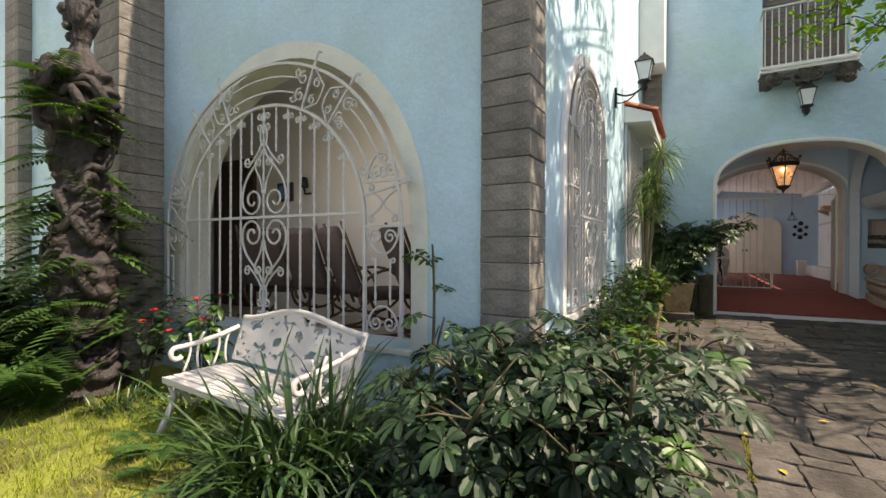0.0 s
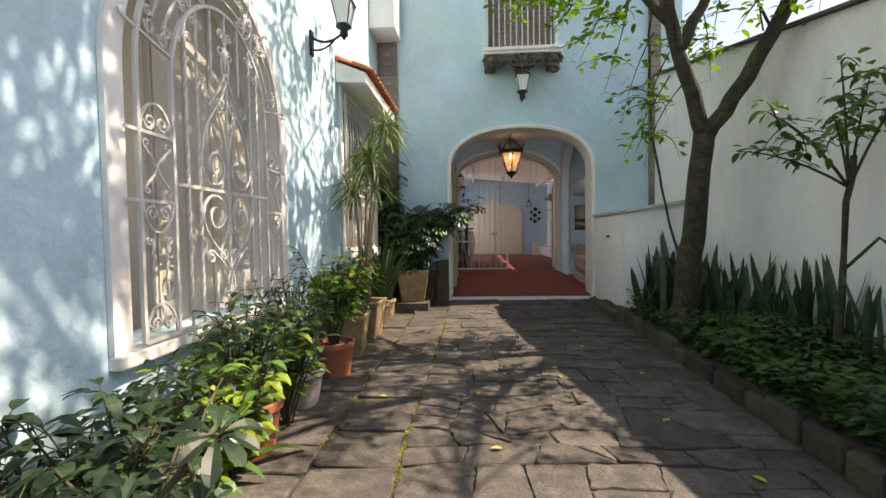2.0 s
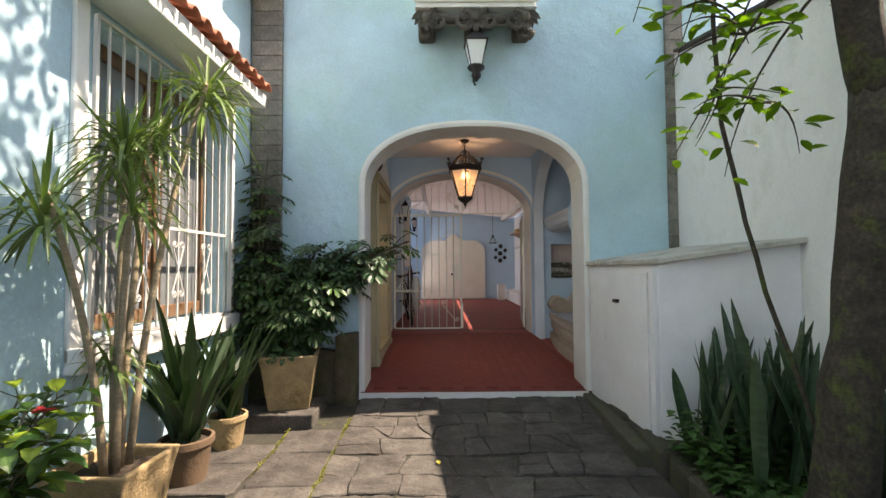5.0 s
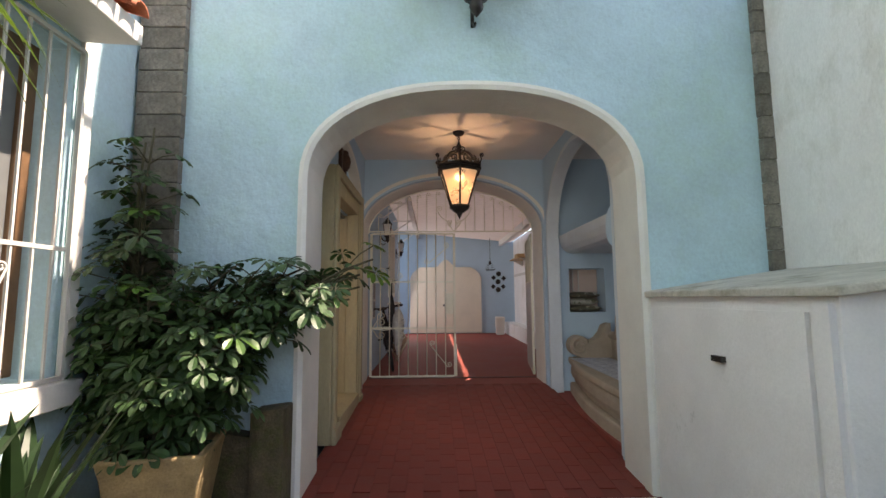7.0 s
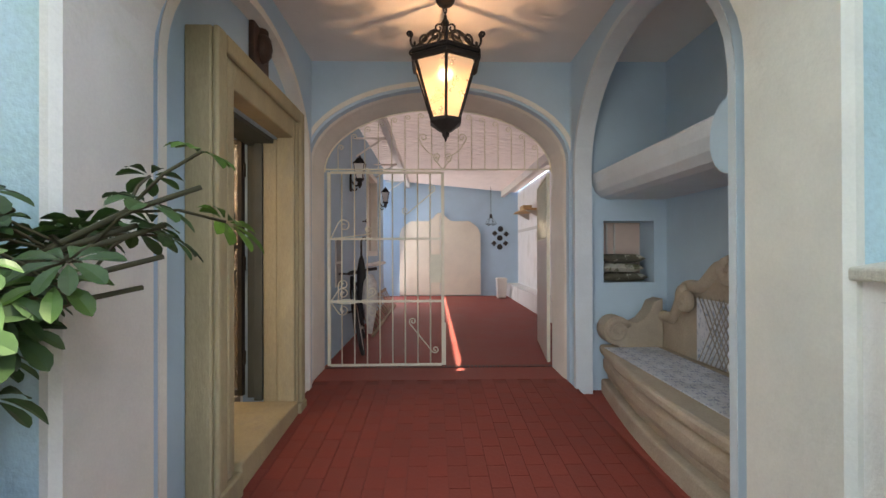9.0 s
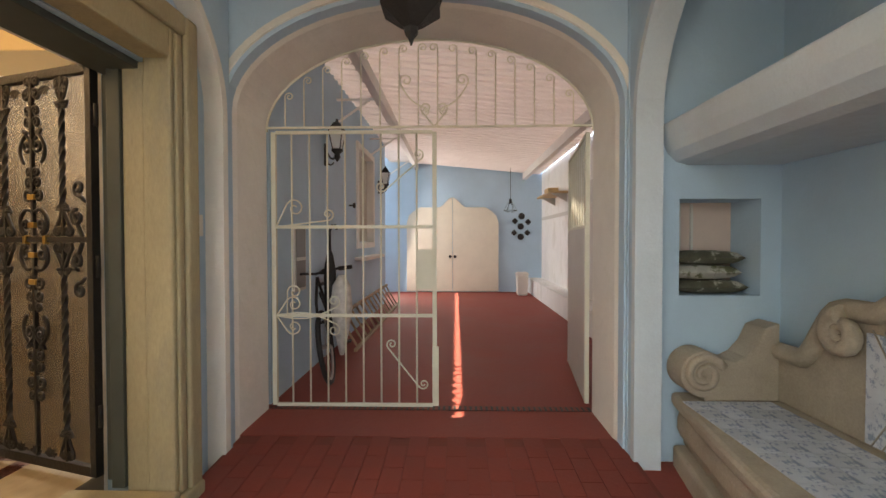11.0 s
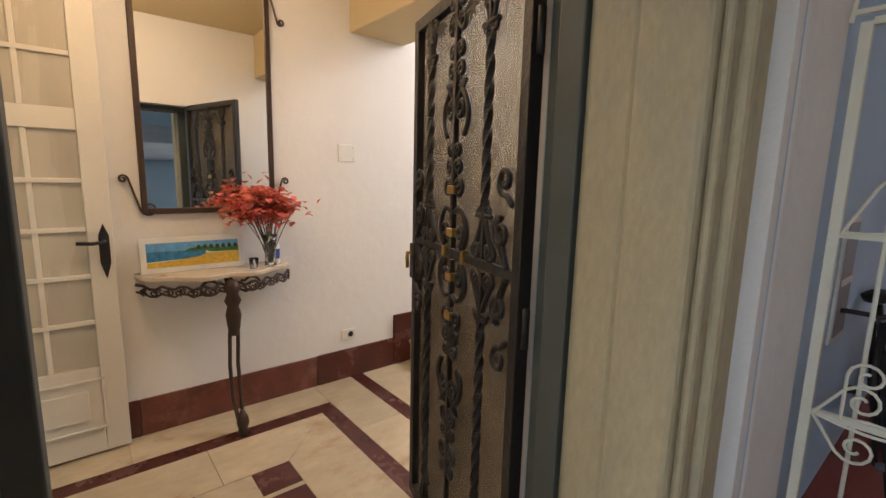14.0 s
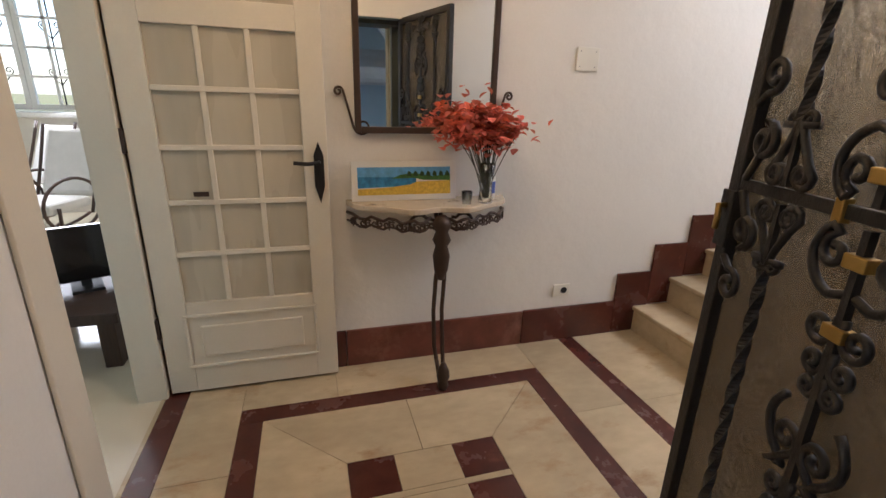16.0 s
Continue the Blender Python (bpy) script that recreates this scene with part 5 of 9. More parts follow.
def arched_grille(name, label, place, box, inner, rail, r, spacing):
    """A white window grille: double arch, twisted bars with curled heads, arcs and curls in the border, and a tall scroll panel in the middle."""
    u0, u1, sill, spring, crown = box
    ob = thing(name, label, "window grille", "white window grilles")
    Iron(place).bar(arch_path(u0, u1, sill, spring, crown, n=30), r * 1.6).straight((u0, sill), (u1, sill), r * 1.5).done("outer_frame", WHITE_IRON, ob)
    i0, i1, icrown = u0 + inner, u1 - inner, crown - inner * 1.05
    Iron(place).bar(arch_path(i0, i1, sill, spring, icrown, n=26), r * 1.7).done("inner_arch", WHITE_IRON, ob)
    top = arch_top(i0, i1, spring, icrown)
    mid, wide = (u0 + u1) / 2, 0.56
    us = [mid + s * (wide / 2 + 0.012) for s in (-1, 1)]
    k = 1
    while mid + wide / 2 + spacing * k < i1 - 0.05:
        us += [mid - wide / 2 - spacing * k, mid + wide / 2 + spacing * k]
        k += 1
    for u in us:
        Iron(place).straight((u, sill), (u, top(u)), r * 1.1, True).done("bar", WHITE_IRON, ob)
        for s in (-1, 1):
            Iron(place).bar([(u, top(u) - 0.13)] + spiral((u + s * 0.034, top(u) - 0.085), 0.028, math.pi if s > 0 else 0.0, 1.2, -s, 12, 0.3), r * 0.75, 5).done("bar_curl", WHITE_IRON, ob)
    for u in (mid - wide * 0.27, mid + wide * 0.27):
        for za, zb in ((sill, sill + (rail - sill) * 0.36), (rail + (icrown - rail) * 0.58, top(u))):
            Iron(place).straight((u, za), (u, zb), r, True).done("bar", WHITE_IRON, ob)
    Iron(place).straight((i0, rail), (i1, rail), r * 1.6).done("rail", WHITE_IRON, ob)
    for q, reach in ((1, icrown - rail - 0.06), (-1, rail - sill - 0.05)):
        pan = Iron(place)
        onion(pan, mid, rail, q, wide, min(reach, 0.98), r * 1.05)
        pan.straight((mid, rail), (mid, icrown if q > 0 else sill), r, True)
        pan.done("scroll_panel", WHITE_IRON, ob, "tall scroll panel of paired curls")

    def pol(a, f):
        """A point of the border: angle a, from the inner arch (0) to the outer one (1)."""
        ho, hi = (u1 - u0) / 2, (i1 - i0) / 2
        return (mid + (hi + (ho - hi) * f) * math.cos(a), spring + (icrown - spring + (crown - icrown) * f) * math.sin(a))
    brd = Iron(place)
    for a in (0.2, 0.85, 1.15, math.pi - 1.15, math.pi - 0.85, math.pi - 0.2):
        e = pol(a, 1.30)
        n = (math.cos(a), math.sin(a))
        brd.bar([pol(a, 0.0), pol(a, 1.0), e] + [(e[0] + n[1] * 0.02 * (1 - math.cos(t)) + n[0] * 0.03 * math.sin(t), e[1] - n[0] * 0.02 * (1 - math.cos(t)) + n[1] * 0.03 * math.sin(t)) for t in (0.8, 1.6, 2.4)], r * 1.15)
    for a0, a1 in ((0.36, 0.76), (1.26, math.pi - 1.26), (math.pi - 0.76, math.pi - 0.36)):
        for f in (0.33, 0.68):
            brd.bar([pol(a0 + (a1 - a0) * i / 10, f) for i in range(11)], r * 0.9)
            for a, s in ((a0, 1), (a1, -1)):
                c = pol(a, f + (0.13 if f > 0.5 else -0.13))
                brd.bar(spiral(c, inner * 0.12, a + (-math.pi / 2 if f > 0.5 else math.pi / 2), 1.1, s * (-1 if f > 0.5 else 1), 12, 0.3), r * 0.8)
    for a in (0.29, 0.79, 1.21, math.pi - 1.21, math.pi - 0.79, math.pi - 0.29):
        for f in (0.3, 0.7):
            brd.bar(spiral(pol(a, f), inner * 0.17, a, 1.3, 1, 14, 0.25), r * 0.85)
    for a in (1.0, math.pi - 1.0):
        for s in (-1, 1):
            for f0, f1 in ((0.05, 0.5), (0.95, 0.5)):
                p, m_, e = pol(a + s * 0.12, f0), pol(a + s * 0.03, (f0 + f1) / 2), pol(a + s * 0.02, f1)
                brd.bar([p, ((p[0] + m_[0]) / 2, (p[1] + m_[1]) / 2), m_, e], r * 0.8)
                brd.bar(spiral(pol(a + s * 0.085, 0.3 if f0 < 0.5 else 0.7), inner * 0.12, a, 1.2, s, 12, 0.3), r * 0.8)
    brd.done("arch_border", WHITE_IRON, ob, "arcs and curled scrolls between the two arches")
    for ua, ub, out in ((u0, i0, -1), (i1, u1, 1)):
        side = Iron(place)
        um, wd = (ua + ub) / 2, (ub - ua)
        edge = ua if out < 0 else ub
        for z in (rail - 0.10, rail + 0.22):
            side.straight((ua if out > 0 else ub, z), (edge + out * 0.08, z), r * 1.3)
        for zc, q in ((rail - 0.10, -1), (rail + 0.22, 1), (sill + 0.02, 1)):
            side.bar([(um + wd * 0.44 * math.cos(a), zc + q * wd * 0.62 * math.sin(a)) for a in [math.pi * i / 12 for i in range(13)]], r * 0.9)
            for s in (-1, 1):
                side.bar(spiral((um + s * wd * 0.19, zc + q * wd * 0.24), wd * 0.17, 0.0 if s > 0 else math.pi, 1.4, -s * q, 16, 0.2), r * 0.85)
        for s in (-1, 1):
            for q in (-1, 1):
                zc = rail + 0.06
                side.bar(cubic((um + s * 0.006, zc), (um + s * wd * 0.08, zc + q * 0.05), (um + s * wd * 0.25, zc + q * 0.06), (um + s * wd * 0.32, zc + q * 0.09)), r * 0.8)
                side.bar(spiral((um + s * wd * 0.30, zc + q * 0.11), wd * 0.10, -math.pi / 2 * q, 1.1, s * q, 12, 0.3), r * 0.8)
            u = um + s * wd * 0.2
            side.straight((u, sill + 0.02 + wd * 0.65), (u, rail - 0.12 - wd * 0.65), r * 0.9, True)
            side.bar(spiral((u + s * 0.024, rail - 0.13 - wd * 0.65), 0.022, math.pi if s > 0 else 0.0, 1.1, s, 12, 0.3), r * 0.75)
        side.done("side_border", WHITE_IRON, ob, "ovals and curls in the side border")
    return ob


def on_bench_wall(u, z):
    return (u, WALL_A - 0.07, z)


def on_sunny_wall(u, z):
    return (WALL_B + 0.055, u, z)


arched_grille("window_grille", "white scrolled iron grille over the arched window by the bench", on_bench_wall, (-4.36, -1.56, 0.60, 1.40, 2.74), 0.32, 1.48, 0.0095, 0.15)
arched_grille("window_grille", "white scrolled iron grille over the arched window in the sun", on_sunny_wall, (4.07, 5.58, 0.74, 2.02, 2.84), 0.24, 1.50, 0.0085, 0.115)
CREAM_BAND = mat("cream_window_surround", (0.66, 0.68, 0.58), 0.85, vary=0.08, scale=4, grain=0.04, bump=0.3)
g = band_geo("x", arch_path(W1[0], W1[1], W1[2], W1[3], W1[4]), [(-0.006, WALL_A - 0.006), (-0.006, WALL_A + 0.30), (0.0, WALL_A + 0.30), (0.0, WALL_A - 0.002), (0.13, WALL_A - 0.002), (0.13, WALL_A - 0.006)])
setting("trim_bench_window", g, CREAM_BAND, "cream painted surround of the arched window", "trim")
g = band_geo("y", arch_path(W2[0], W2[1], W2[2], W2[3], W2[4]), [(-0.006, WALL_B + 0.03), (-0.006, WALL_B - 0.30), (0.0, WALL_B - 0.30), (0.0, WALL_B + 0.002), (0.10, WALL_B + 0.002), (0.10, WALL_B + 0.03)])
setting("trim_sunny_window", g, TRIM_WHITE, "white painted raised surround of the arched window", "trim")
g = Geo().box(WALL_B - 0.3, WALL_B + 0.06, W2[0] - 0.1, W2[1] + 0.1, W2[2] - 0.07, W2[2] - 0.002)
setting("trim_sunny_window_sill", g, TRIM_WHITE, "white painted window sill", "sill", bevel=0.01)
g = Geo().box(W1[0], W1[1], WALL_A - 0.03, WALL_A + 0.3, W1[2] - 0.05, W1[2] - 0.002)
setting("trim_bench_window_sill", g, CREAM_BAND, "cream painted window sill", "sill", bevel=0.01)

# inside of the windows: shutters, curtain, chairs
SHUTTER = mat("grey_beige_shutter", (0.50, 0.46, 0.38), 0.7, vary=0.08, scale=3, bump=0.1)
sh = thing("window_shutter", "closed grey-beige panelled shutter behind the grille", "shutter", at=(WALL_B - 0.24, 4.55, W2[2]))
part("panel", Geo().box(-0.03, 0.0, 0, 1.10, 0, 2.1), SHUTTER, sh)
for k in range(4):
    part("batten", Geo().box(0.0, 0.012, 0.02 + 0.275 * k, 0.045 + 0.275 * k, 0.02, 2.08), SHUTTER, sh)
g = wall_geo("x", 4.9, 5.0, -6.3, -1.0, -0.05, 3.4, [])
setting("wall_sun_room", g, LIV, "pale partition wall inside the window", "wall")


def rocking_chair(at, turn, label, dark=False):
    ob = thing("rocking_chair", label, "chair", "bentwood chairs in the living room", at=at)
    ob.rotation_euler = (0, 0, radians(turn))
    wood = MATS["dark_wood"]
    for s in (-0.27, 0.27):
        part("rocker", Geo().tube([(s, -0.45 + 0.9 * i / 12, 0.03 + 0.10 * ((i - 6) / 6) ** 2) for i in range(13)], 0.016, 7), wood, ob, smooth=True)
        loop = [(s, 0.34 * math.cos(a) - 0.02, 0.42 + 0.24 * math.sin(a)) for a in [0.25 * k for k in range(26)]]
        part("armrest", Geo().tube(loop, 0.015, 7), wood, ob, smooth=True)
        part("leg", Geo().tube([(s, -0.22, 0.06), (s, -0.2, 0.42)], 0.016, 7), wood, ob, smooth=True)
        part("back_post", Geo().tube(curve3((s, 0.18, 0.3), (s, 0.5, 1.1), (0, 0.02, 0)), 0.015, 7), wood, ob, smooth=True)
    cush = mat("white_cushion", (0.70, 0.68, 0.64), 0.9, vary=0.06, scale=6) if "white_cushion" not in MATS else MATS["white_cushion"]
    if dark:
        cush = MATS["dark_cushion"] if "dark_cushion" in MATS else mat("dark_cushion", (0.05, 0.035, 0.03), 0.9, vary=0.2, scale=9)
    part("seat_cushion", Geo().box(-0.25, 0.25, -0.28, 0.24, 0.36, 0.46), cush, ob, "dark seat cushion" if dark else "white seat cushion", bevel=0.04)
    part("back_cushion", Geo().box(-0.25, 0.25, -0.05, 0.05, 0.0, 0.66).moved(pose(0, 0.30, 0.44, -22, 0, 0)), cush, ob, "dark back cushion" if dark else "white back cushion", bevel=0.04)
    return ob


for x, y, turn in ((-2.55, 4.15, 150), (-3.3, 4.3, 175), (-4.05, 4.2, 205), (-1.85, 4.2, 140)):
    rocking_chair((x, y, HALL_Z - 0.004), turn, "dark bentwood rocking chair behind the window grille", True)
# added dark panel, built like a door, for the unlit end of this room
dp = thing("dark_room_panel", "tall dark panel standing in for the dark interior behind the grille", "door", at=(-5.8, 4.86, HALL_Z - 0.004))
part("door_leaf", Geo().box(-0.45, 0.45, -0.03, 0.03, 0.0, 2.15), DARK_WOOD, dp, bevel=0.006)
for z0, z1 in ((0.2, 0.95), (1.1, 2.0)):
    part("panel", Geo().box(-0.3, 0.3, -0.042, -0.0305, z0, z1), DARK_WOOD, dp, bevel=0.008)
wpic = thing("wall_picture", "small blue picture in a dark wooden frame", "picture", at=(-4.75, 4.895, 1.86))
part("frame", Geo().box(-0.15, 0.15, -0.025, 0.0, 0.0, 0.26), DARK_WOOD, wpic, bevel=0.005)
part("print", Geo().box(-0.11, 0.11, -0.029, -0.0255, 0.04, 0.22), mat("blue_print", (0.10, 0.20, 0.36), 0.6, vary=0.35, scale=9), wpic, "small blue print")
wl = thing("wall_sconce", "small dark iron sconce on the wall behind the grille", "lamp", at=(-4.28, 4.895, 1.95))
part("bracket", Geo().tube([(0, 0, 0), (0, -0.10, -0.02), (0, -0.12, 0.06)], 0.014, 6), BLACK_IRON, wl, smooth=True)
part("shade", Geo().lathe([(0.05, 0.06), (0.06, 0.08), (0.045, 0.18), (0.02, 0.2)], (0, -0.12, 0), 10), BLACK_IRON, wl, smooth=True)
W3F = mat("brown_window_wood", (0.16, 0.085, 0.04), 0.5, vary=0.2, scale=8, grain=0.1)
w3 = thing("window_1", "brown wooden window under the tiled canopy", "window", kind="structure")
for k in range(2):
    y0 = W3[0] + 0.03 + k * 0.78
    part("window_frame", Geo().box(WALL_B - 0.20, WALL_B - 0.14, y0, y0 + 0.09, W3[2] + 0.02, W3[3] - 0.02).box(WALL_B - 0.20, WALL_B - 0.14, y0 + 0.66, y0 + 0.75, W3[2] + 0.02, W3[3] - 0.02)
         .box(WALL_B - 0.20, WALL_B - 0.14, y0 + 0.09, y0 + 0.66, W3[2] + 0.02, W3[2] + 0.12).box(WALL_B - 0.20, WALL_B - 0.14, y0 + 0.09, y0 + 0.66, W3[3] - 0.12, W3[3] - 0.02), W3F, w3, bevel=0.006)
    part("pane", Geo().box(WALL_B - 0.175, WALL_B - 0.165, y0 + 0.09, y0 + 0.66, W3[2] + 0.12, W3[3] - 0.12), GLASS_DARK, w3)
gr = thing("window_grille", "white iron bars in a white frame over the canopied window", "window grille", "white window grilles")
fr = Iron(lambda u, z: (WALL_B + 0.05, u, z))
for a, b in [((W3[0] - 0.04, W3[2]), (W3[0] - 0.04, W3[3])), ((W3[1] + 0.04, W3[2]), (W3[1] + 0.04, W3[3])), ((W3[0] - 0.04, W3[2]), (W3[1] + 0.04, W3[2])), ((W3[0] - 0.04, W3[3]), (W3[1] + 0.04, W3[3])), ((W3[0], 1.75), (W3[1], 1.75))]:
    fr.straight(a, b, 0.016)
fr.done("frame", WHITE_IRON, gr)
for i in range(13):
    u = W3[0] + 0.06 + i * 0.122
    Iron(lambda uu, z: (WALL_B + 0.05, uu, z)).straight((u, W3[2]), (u, W3[3]), 0.009).done("bar", WHITE_IRON, gr)
it = Iron(lambda u, z: (WALL_B + 0.05, u, z))
for u in (7.95, 8.35, 8.75):
    for s in (-1, 1):
        it.curl((u, 1.45), (u + s * 0.07, 1.62), 0.02, 0.03, 0, s, r=0.006)
        it.curl((u, 1.45), (u + s * 0.07, 1.28), 0.02, 0.03, 0, -s, r=0.006)
it.done("scroll", WHITE_IRON, gr)
g = Geo().box(WALL_B + 0.001, WALL_B + 0.03, W3[0] - 0.16, W3[0] - 0.061, W3[2] - 0.1, W3[3] + 0.1).box(WALL_B + 0.001, WALL_B + 0.03, W3[1] + 0.061, W3[1] + 0.16, W3[2] - 0.1, W3[3] + 0.1)
g.box(WALL_B + 0.001, WALL_B + 0.09, W3[0] - 0.16, W3[1] + 0.16, W3[2] - 0.16, W3[2] - 0.02)
setting("trim_canopy_window", g, TRIM_WHITE, "white painted window surround and sill", "trim", bevel=0.008)

# tiled canopy
can = thing("window_canopy", "canopy of red clay tiles on a white slab", "canopy")
CY0, CY1 = 7.30, 9.22
g = Geo().prism([(WALL_B + 0.002, 3.00), (-0.34, 2.98), (-0.34, 3.10), (WALL_B + 0.002, 3.24)], CY0, CY1, "y")
part("slab", g, TRIM_WHITE, can, "white plastered slab", bevel=0.008)
CLAY = mat("red_clay_roof_tile", (0.46, 0.14, 0.07), 0.8, vary=0.2, scale=8, grain=0.1, bump=0.3, each=0.2, second=(0.2, 0.1, 0.06), second_at=(0.58, 0.75), second_scale=6)


def roof_tile():
    n, vs, fs = 8, [], []
    for x, zz, k in ((0.0, 0.0, 1.0), (0.24, -0.085, 0.86)):
        for t, rr in ((0, 0.075), (1, 0.063)):
            for i in range(n + 1):
                a = math.pi * i / n
                vs.append((x, rr * k * math.cos(a), zz + rr * k * math.sin(a)))
    m = n + 1
    for i in range(n):
        fs += [(i, i + 1, 2 * m + i + 1, 2 * m + i), (m + i, 3 * m + i, 3 * m + i + 1, m + i + 1), (i, m + i, m + i + 1, i + 1), (2 * m + i, 2 * m + i + 1, 3 * m + i + 1, 3 * m + i)]
    fs += [(0, 2 * m, 3 * m, m), (n, m + n, 3 * m + n, 2 * m + n)]
    return Geo().add(vs, fs).mesh("roof_tile", CLAY)


tile_me = roof_tile()
rr = random.Random(4)
for row, (x, z) in enumerate([(WALL_B + 0.0, 3.26), (WALL_B + 0.20, 3.175)]):
    y = CY0 + 0.07
    while y < CY1:
        o = new("tile", tile_me)
        o.parent = can
        o.location = (x, y + rr.uniform(-0.006, 0.006), z + 0.012 * row)
        y += 0.155

# upper white bay over the canopy
g = Geo().box(WALL_B + 0.002, -0.29, 9.12, 9.685, 4.43, 6.4)
tagged(part("upper_bay", g, TRIM_WHITE, bevel=0.01), "white plastered bay high on the sunny wall", "bay", kind="structure")
# ---- quoins of grey stone ----
def quoin(name, label, x0, x1, y0, y1, z1=5.6, z0=0.0, h=0.162):
    ob = thing(name, label, "stone quoin", kind="structure")
    mes = []
    rq = random.Random(int(abs(x0) * 100) + 5)
    for k in range(4):
        g = Geo()
        e = 0.005
        a, b, c, d = x0 + rq.uniform(0, 0.006), x1 - rq.uniform(0, 0.006), y0 + rq.uniform(0, 0.006), y1
        vs = []
        for z, i in ((0.0015, e), (0.0015 + e, 0), (h - 0.003 - e, 0), (h - 0.003, e)):
            vs += [(a + i, c + i, z), (b - i, c + i, z), (b - i, d, z), (a + i, d, z)]
        fs = [(3, 2, 1, 0), (12, 13, 14, 15)] + [(i * 4 + j, i * 4 + (j + 1) % 4, i * 4 + 4 + (j + 1) % 4, i * 4 + 4 + j) for i in range(3) for j in range(4)]
        mes.append(g.add(vs, fs).mesh("quoin_block", QUOIN_STONE, False))
    z, i = z0, 0
    while z < z1:
        o = new("quoin_block", mes[rq.randrange(4)])
        o.parent = ob
        o.location = (0, 0, z)
        z, i = z + h, i + 1
    return ob


quoin("quoin_corner", "rough grey stone quoin at the house corner", WALL_B - 0.29, WALL_B + 0.035, WALL_A - 0.035, WALL_A + 0.29)
quoin("quoin_front_left", "rough grey stone quoin beside the archway front", WALL_B + 0.02, WALL_B + 0.34, FACADE - 0.06, FACADE + 0.01, 7.0)
quoin("quoin_front_right", "rough grey stone quoin where the front meets the garden wall", 3.76, 3.95, FACADE - 0.05, FACADE + 0.01, 7.0)
quoin("quoin_pilaster", "grey stone pilaster on the blue wall", -5.05, -4.55, WALL_A - 0.42, WALL_A + 0.01)
quoin("quoin_far", "grey stone pilaster at the far end of the wall", -8.2, -7.75, WALL_A - 0.15, WALL_A + 0.01)

# ---- lamps outside ----
AMBER = glow("lit_amber_glass", (0.88, 0.68, 0.47), 0.055)
AMBER.node_tree.nodes["Principled BSDF"].inputs["Transmission Weight"].default_value = 0.75
# opaque whitish pane: the balcony lantern's sky reflection is in the colour
WHITENED_PANE = mat("whitened_lamp_glass", (0.75, 0.78, 0.76), 0.25, vary=0.05, transmission=0.0)


def lantern(name, label, at, h, w, panes, n=4, turn=45.0, wall=None, glass=None, iron=None):
    """A tapered street lantern; wall gives the way back to its wall for a scrolled arm."""
    iron = iron or BLACK_IRON
    ob = thing(name, label, "lantern", at=at)
    t0 = radians(turn)
    b = w * 0.55
    for k in range(n):
        a0, a1 = t0 + 2 * math.pi * k / n, t0 + 2 * math.pi * (k + 1) / n
        q = [(b * math.cos(a0), b * math.sin(a0), 0), (b * math.cos(a1), b * math.sin(a1), 0), (w * math.cos(a1), w * math.sin(a1), h * 0.62), (w * math.cos(a0), w * math.sin(a0), h * 0.62)]
        part("pane", Geo().add(q + [(x * 0.97, y * 0.97, z) for x, y, z in q], [(0, 1, 2, 3), (7, 6, 5, 4)]), panes, ob, "whitened glass")
        part("bar", Geo().tube([q[0], q[3]], 0.007, 4), iron, ob)
    part("roof", Geo().lathe([(w * 1.12, h * 0.61), (w * 1.14, h * 0.64), (w * 0.95, h * 0.68), (w * 0.55, h * 0.82), (w * 0.5, h * 0.86), (w * 0.22, h * 0.9), (0.012, h)], n=n, turn=t0), iron, ob)
    part("finial", Geo().lathe([(b * 1.1, 0.0), (b * 1.1, -0.02), (b * 0.5, -0.05), (b * 0.62, -0.09), (b * 0.5, -h * 0.30), (b * 0.2, -h * 0.38), (0.004, -h * 0.42)], n=10), iron, ob, smooth=True)
    if wall:
        wx, wy, wz = wall
        g = Geo().tube(curve3((wx, wy, wz), (0, 0, -0.06), (0, 0, -0.14)), 0.012, 6)
        g.tube(curve3((wx, wy, wz - 0.12), (wx * 0.3, wy * 0.3, -0.14), (0, 0, -0.08)), 0.009, 5)
        part("arm", g, iron, ob, smooth=True)
        part("wall_plate", Geo().box(wx - 0.012, wx + 0.012, wy - 0.035, wy + 0.035, wz - 0.18, wz + 0.06), iron, ob, bevel=0.004)
    return ob


lantern("wall_lantern", "grey iron wall lantern on a scrolled arm in the sun", (-0.36, 6.5, 3.27), 0.34, 0.13, WHITENED_PANE, wall=(-0.325, 0.0, -0.10))
lantern("wall_lantern", "grey iron wall lantern at the far end of the lawn", (-9.3, 3.0, 2.55), 0.4, 0.14, WHITENED_PANE, wall=(0.0, 0.13, -0.10))

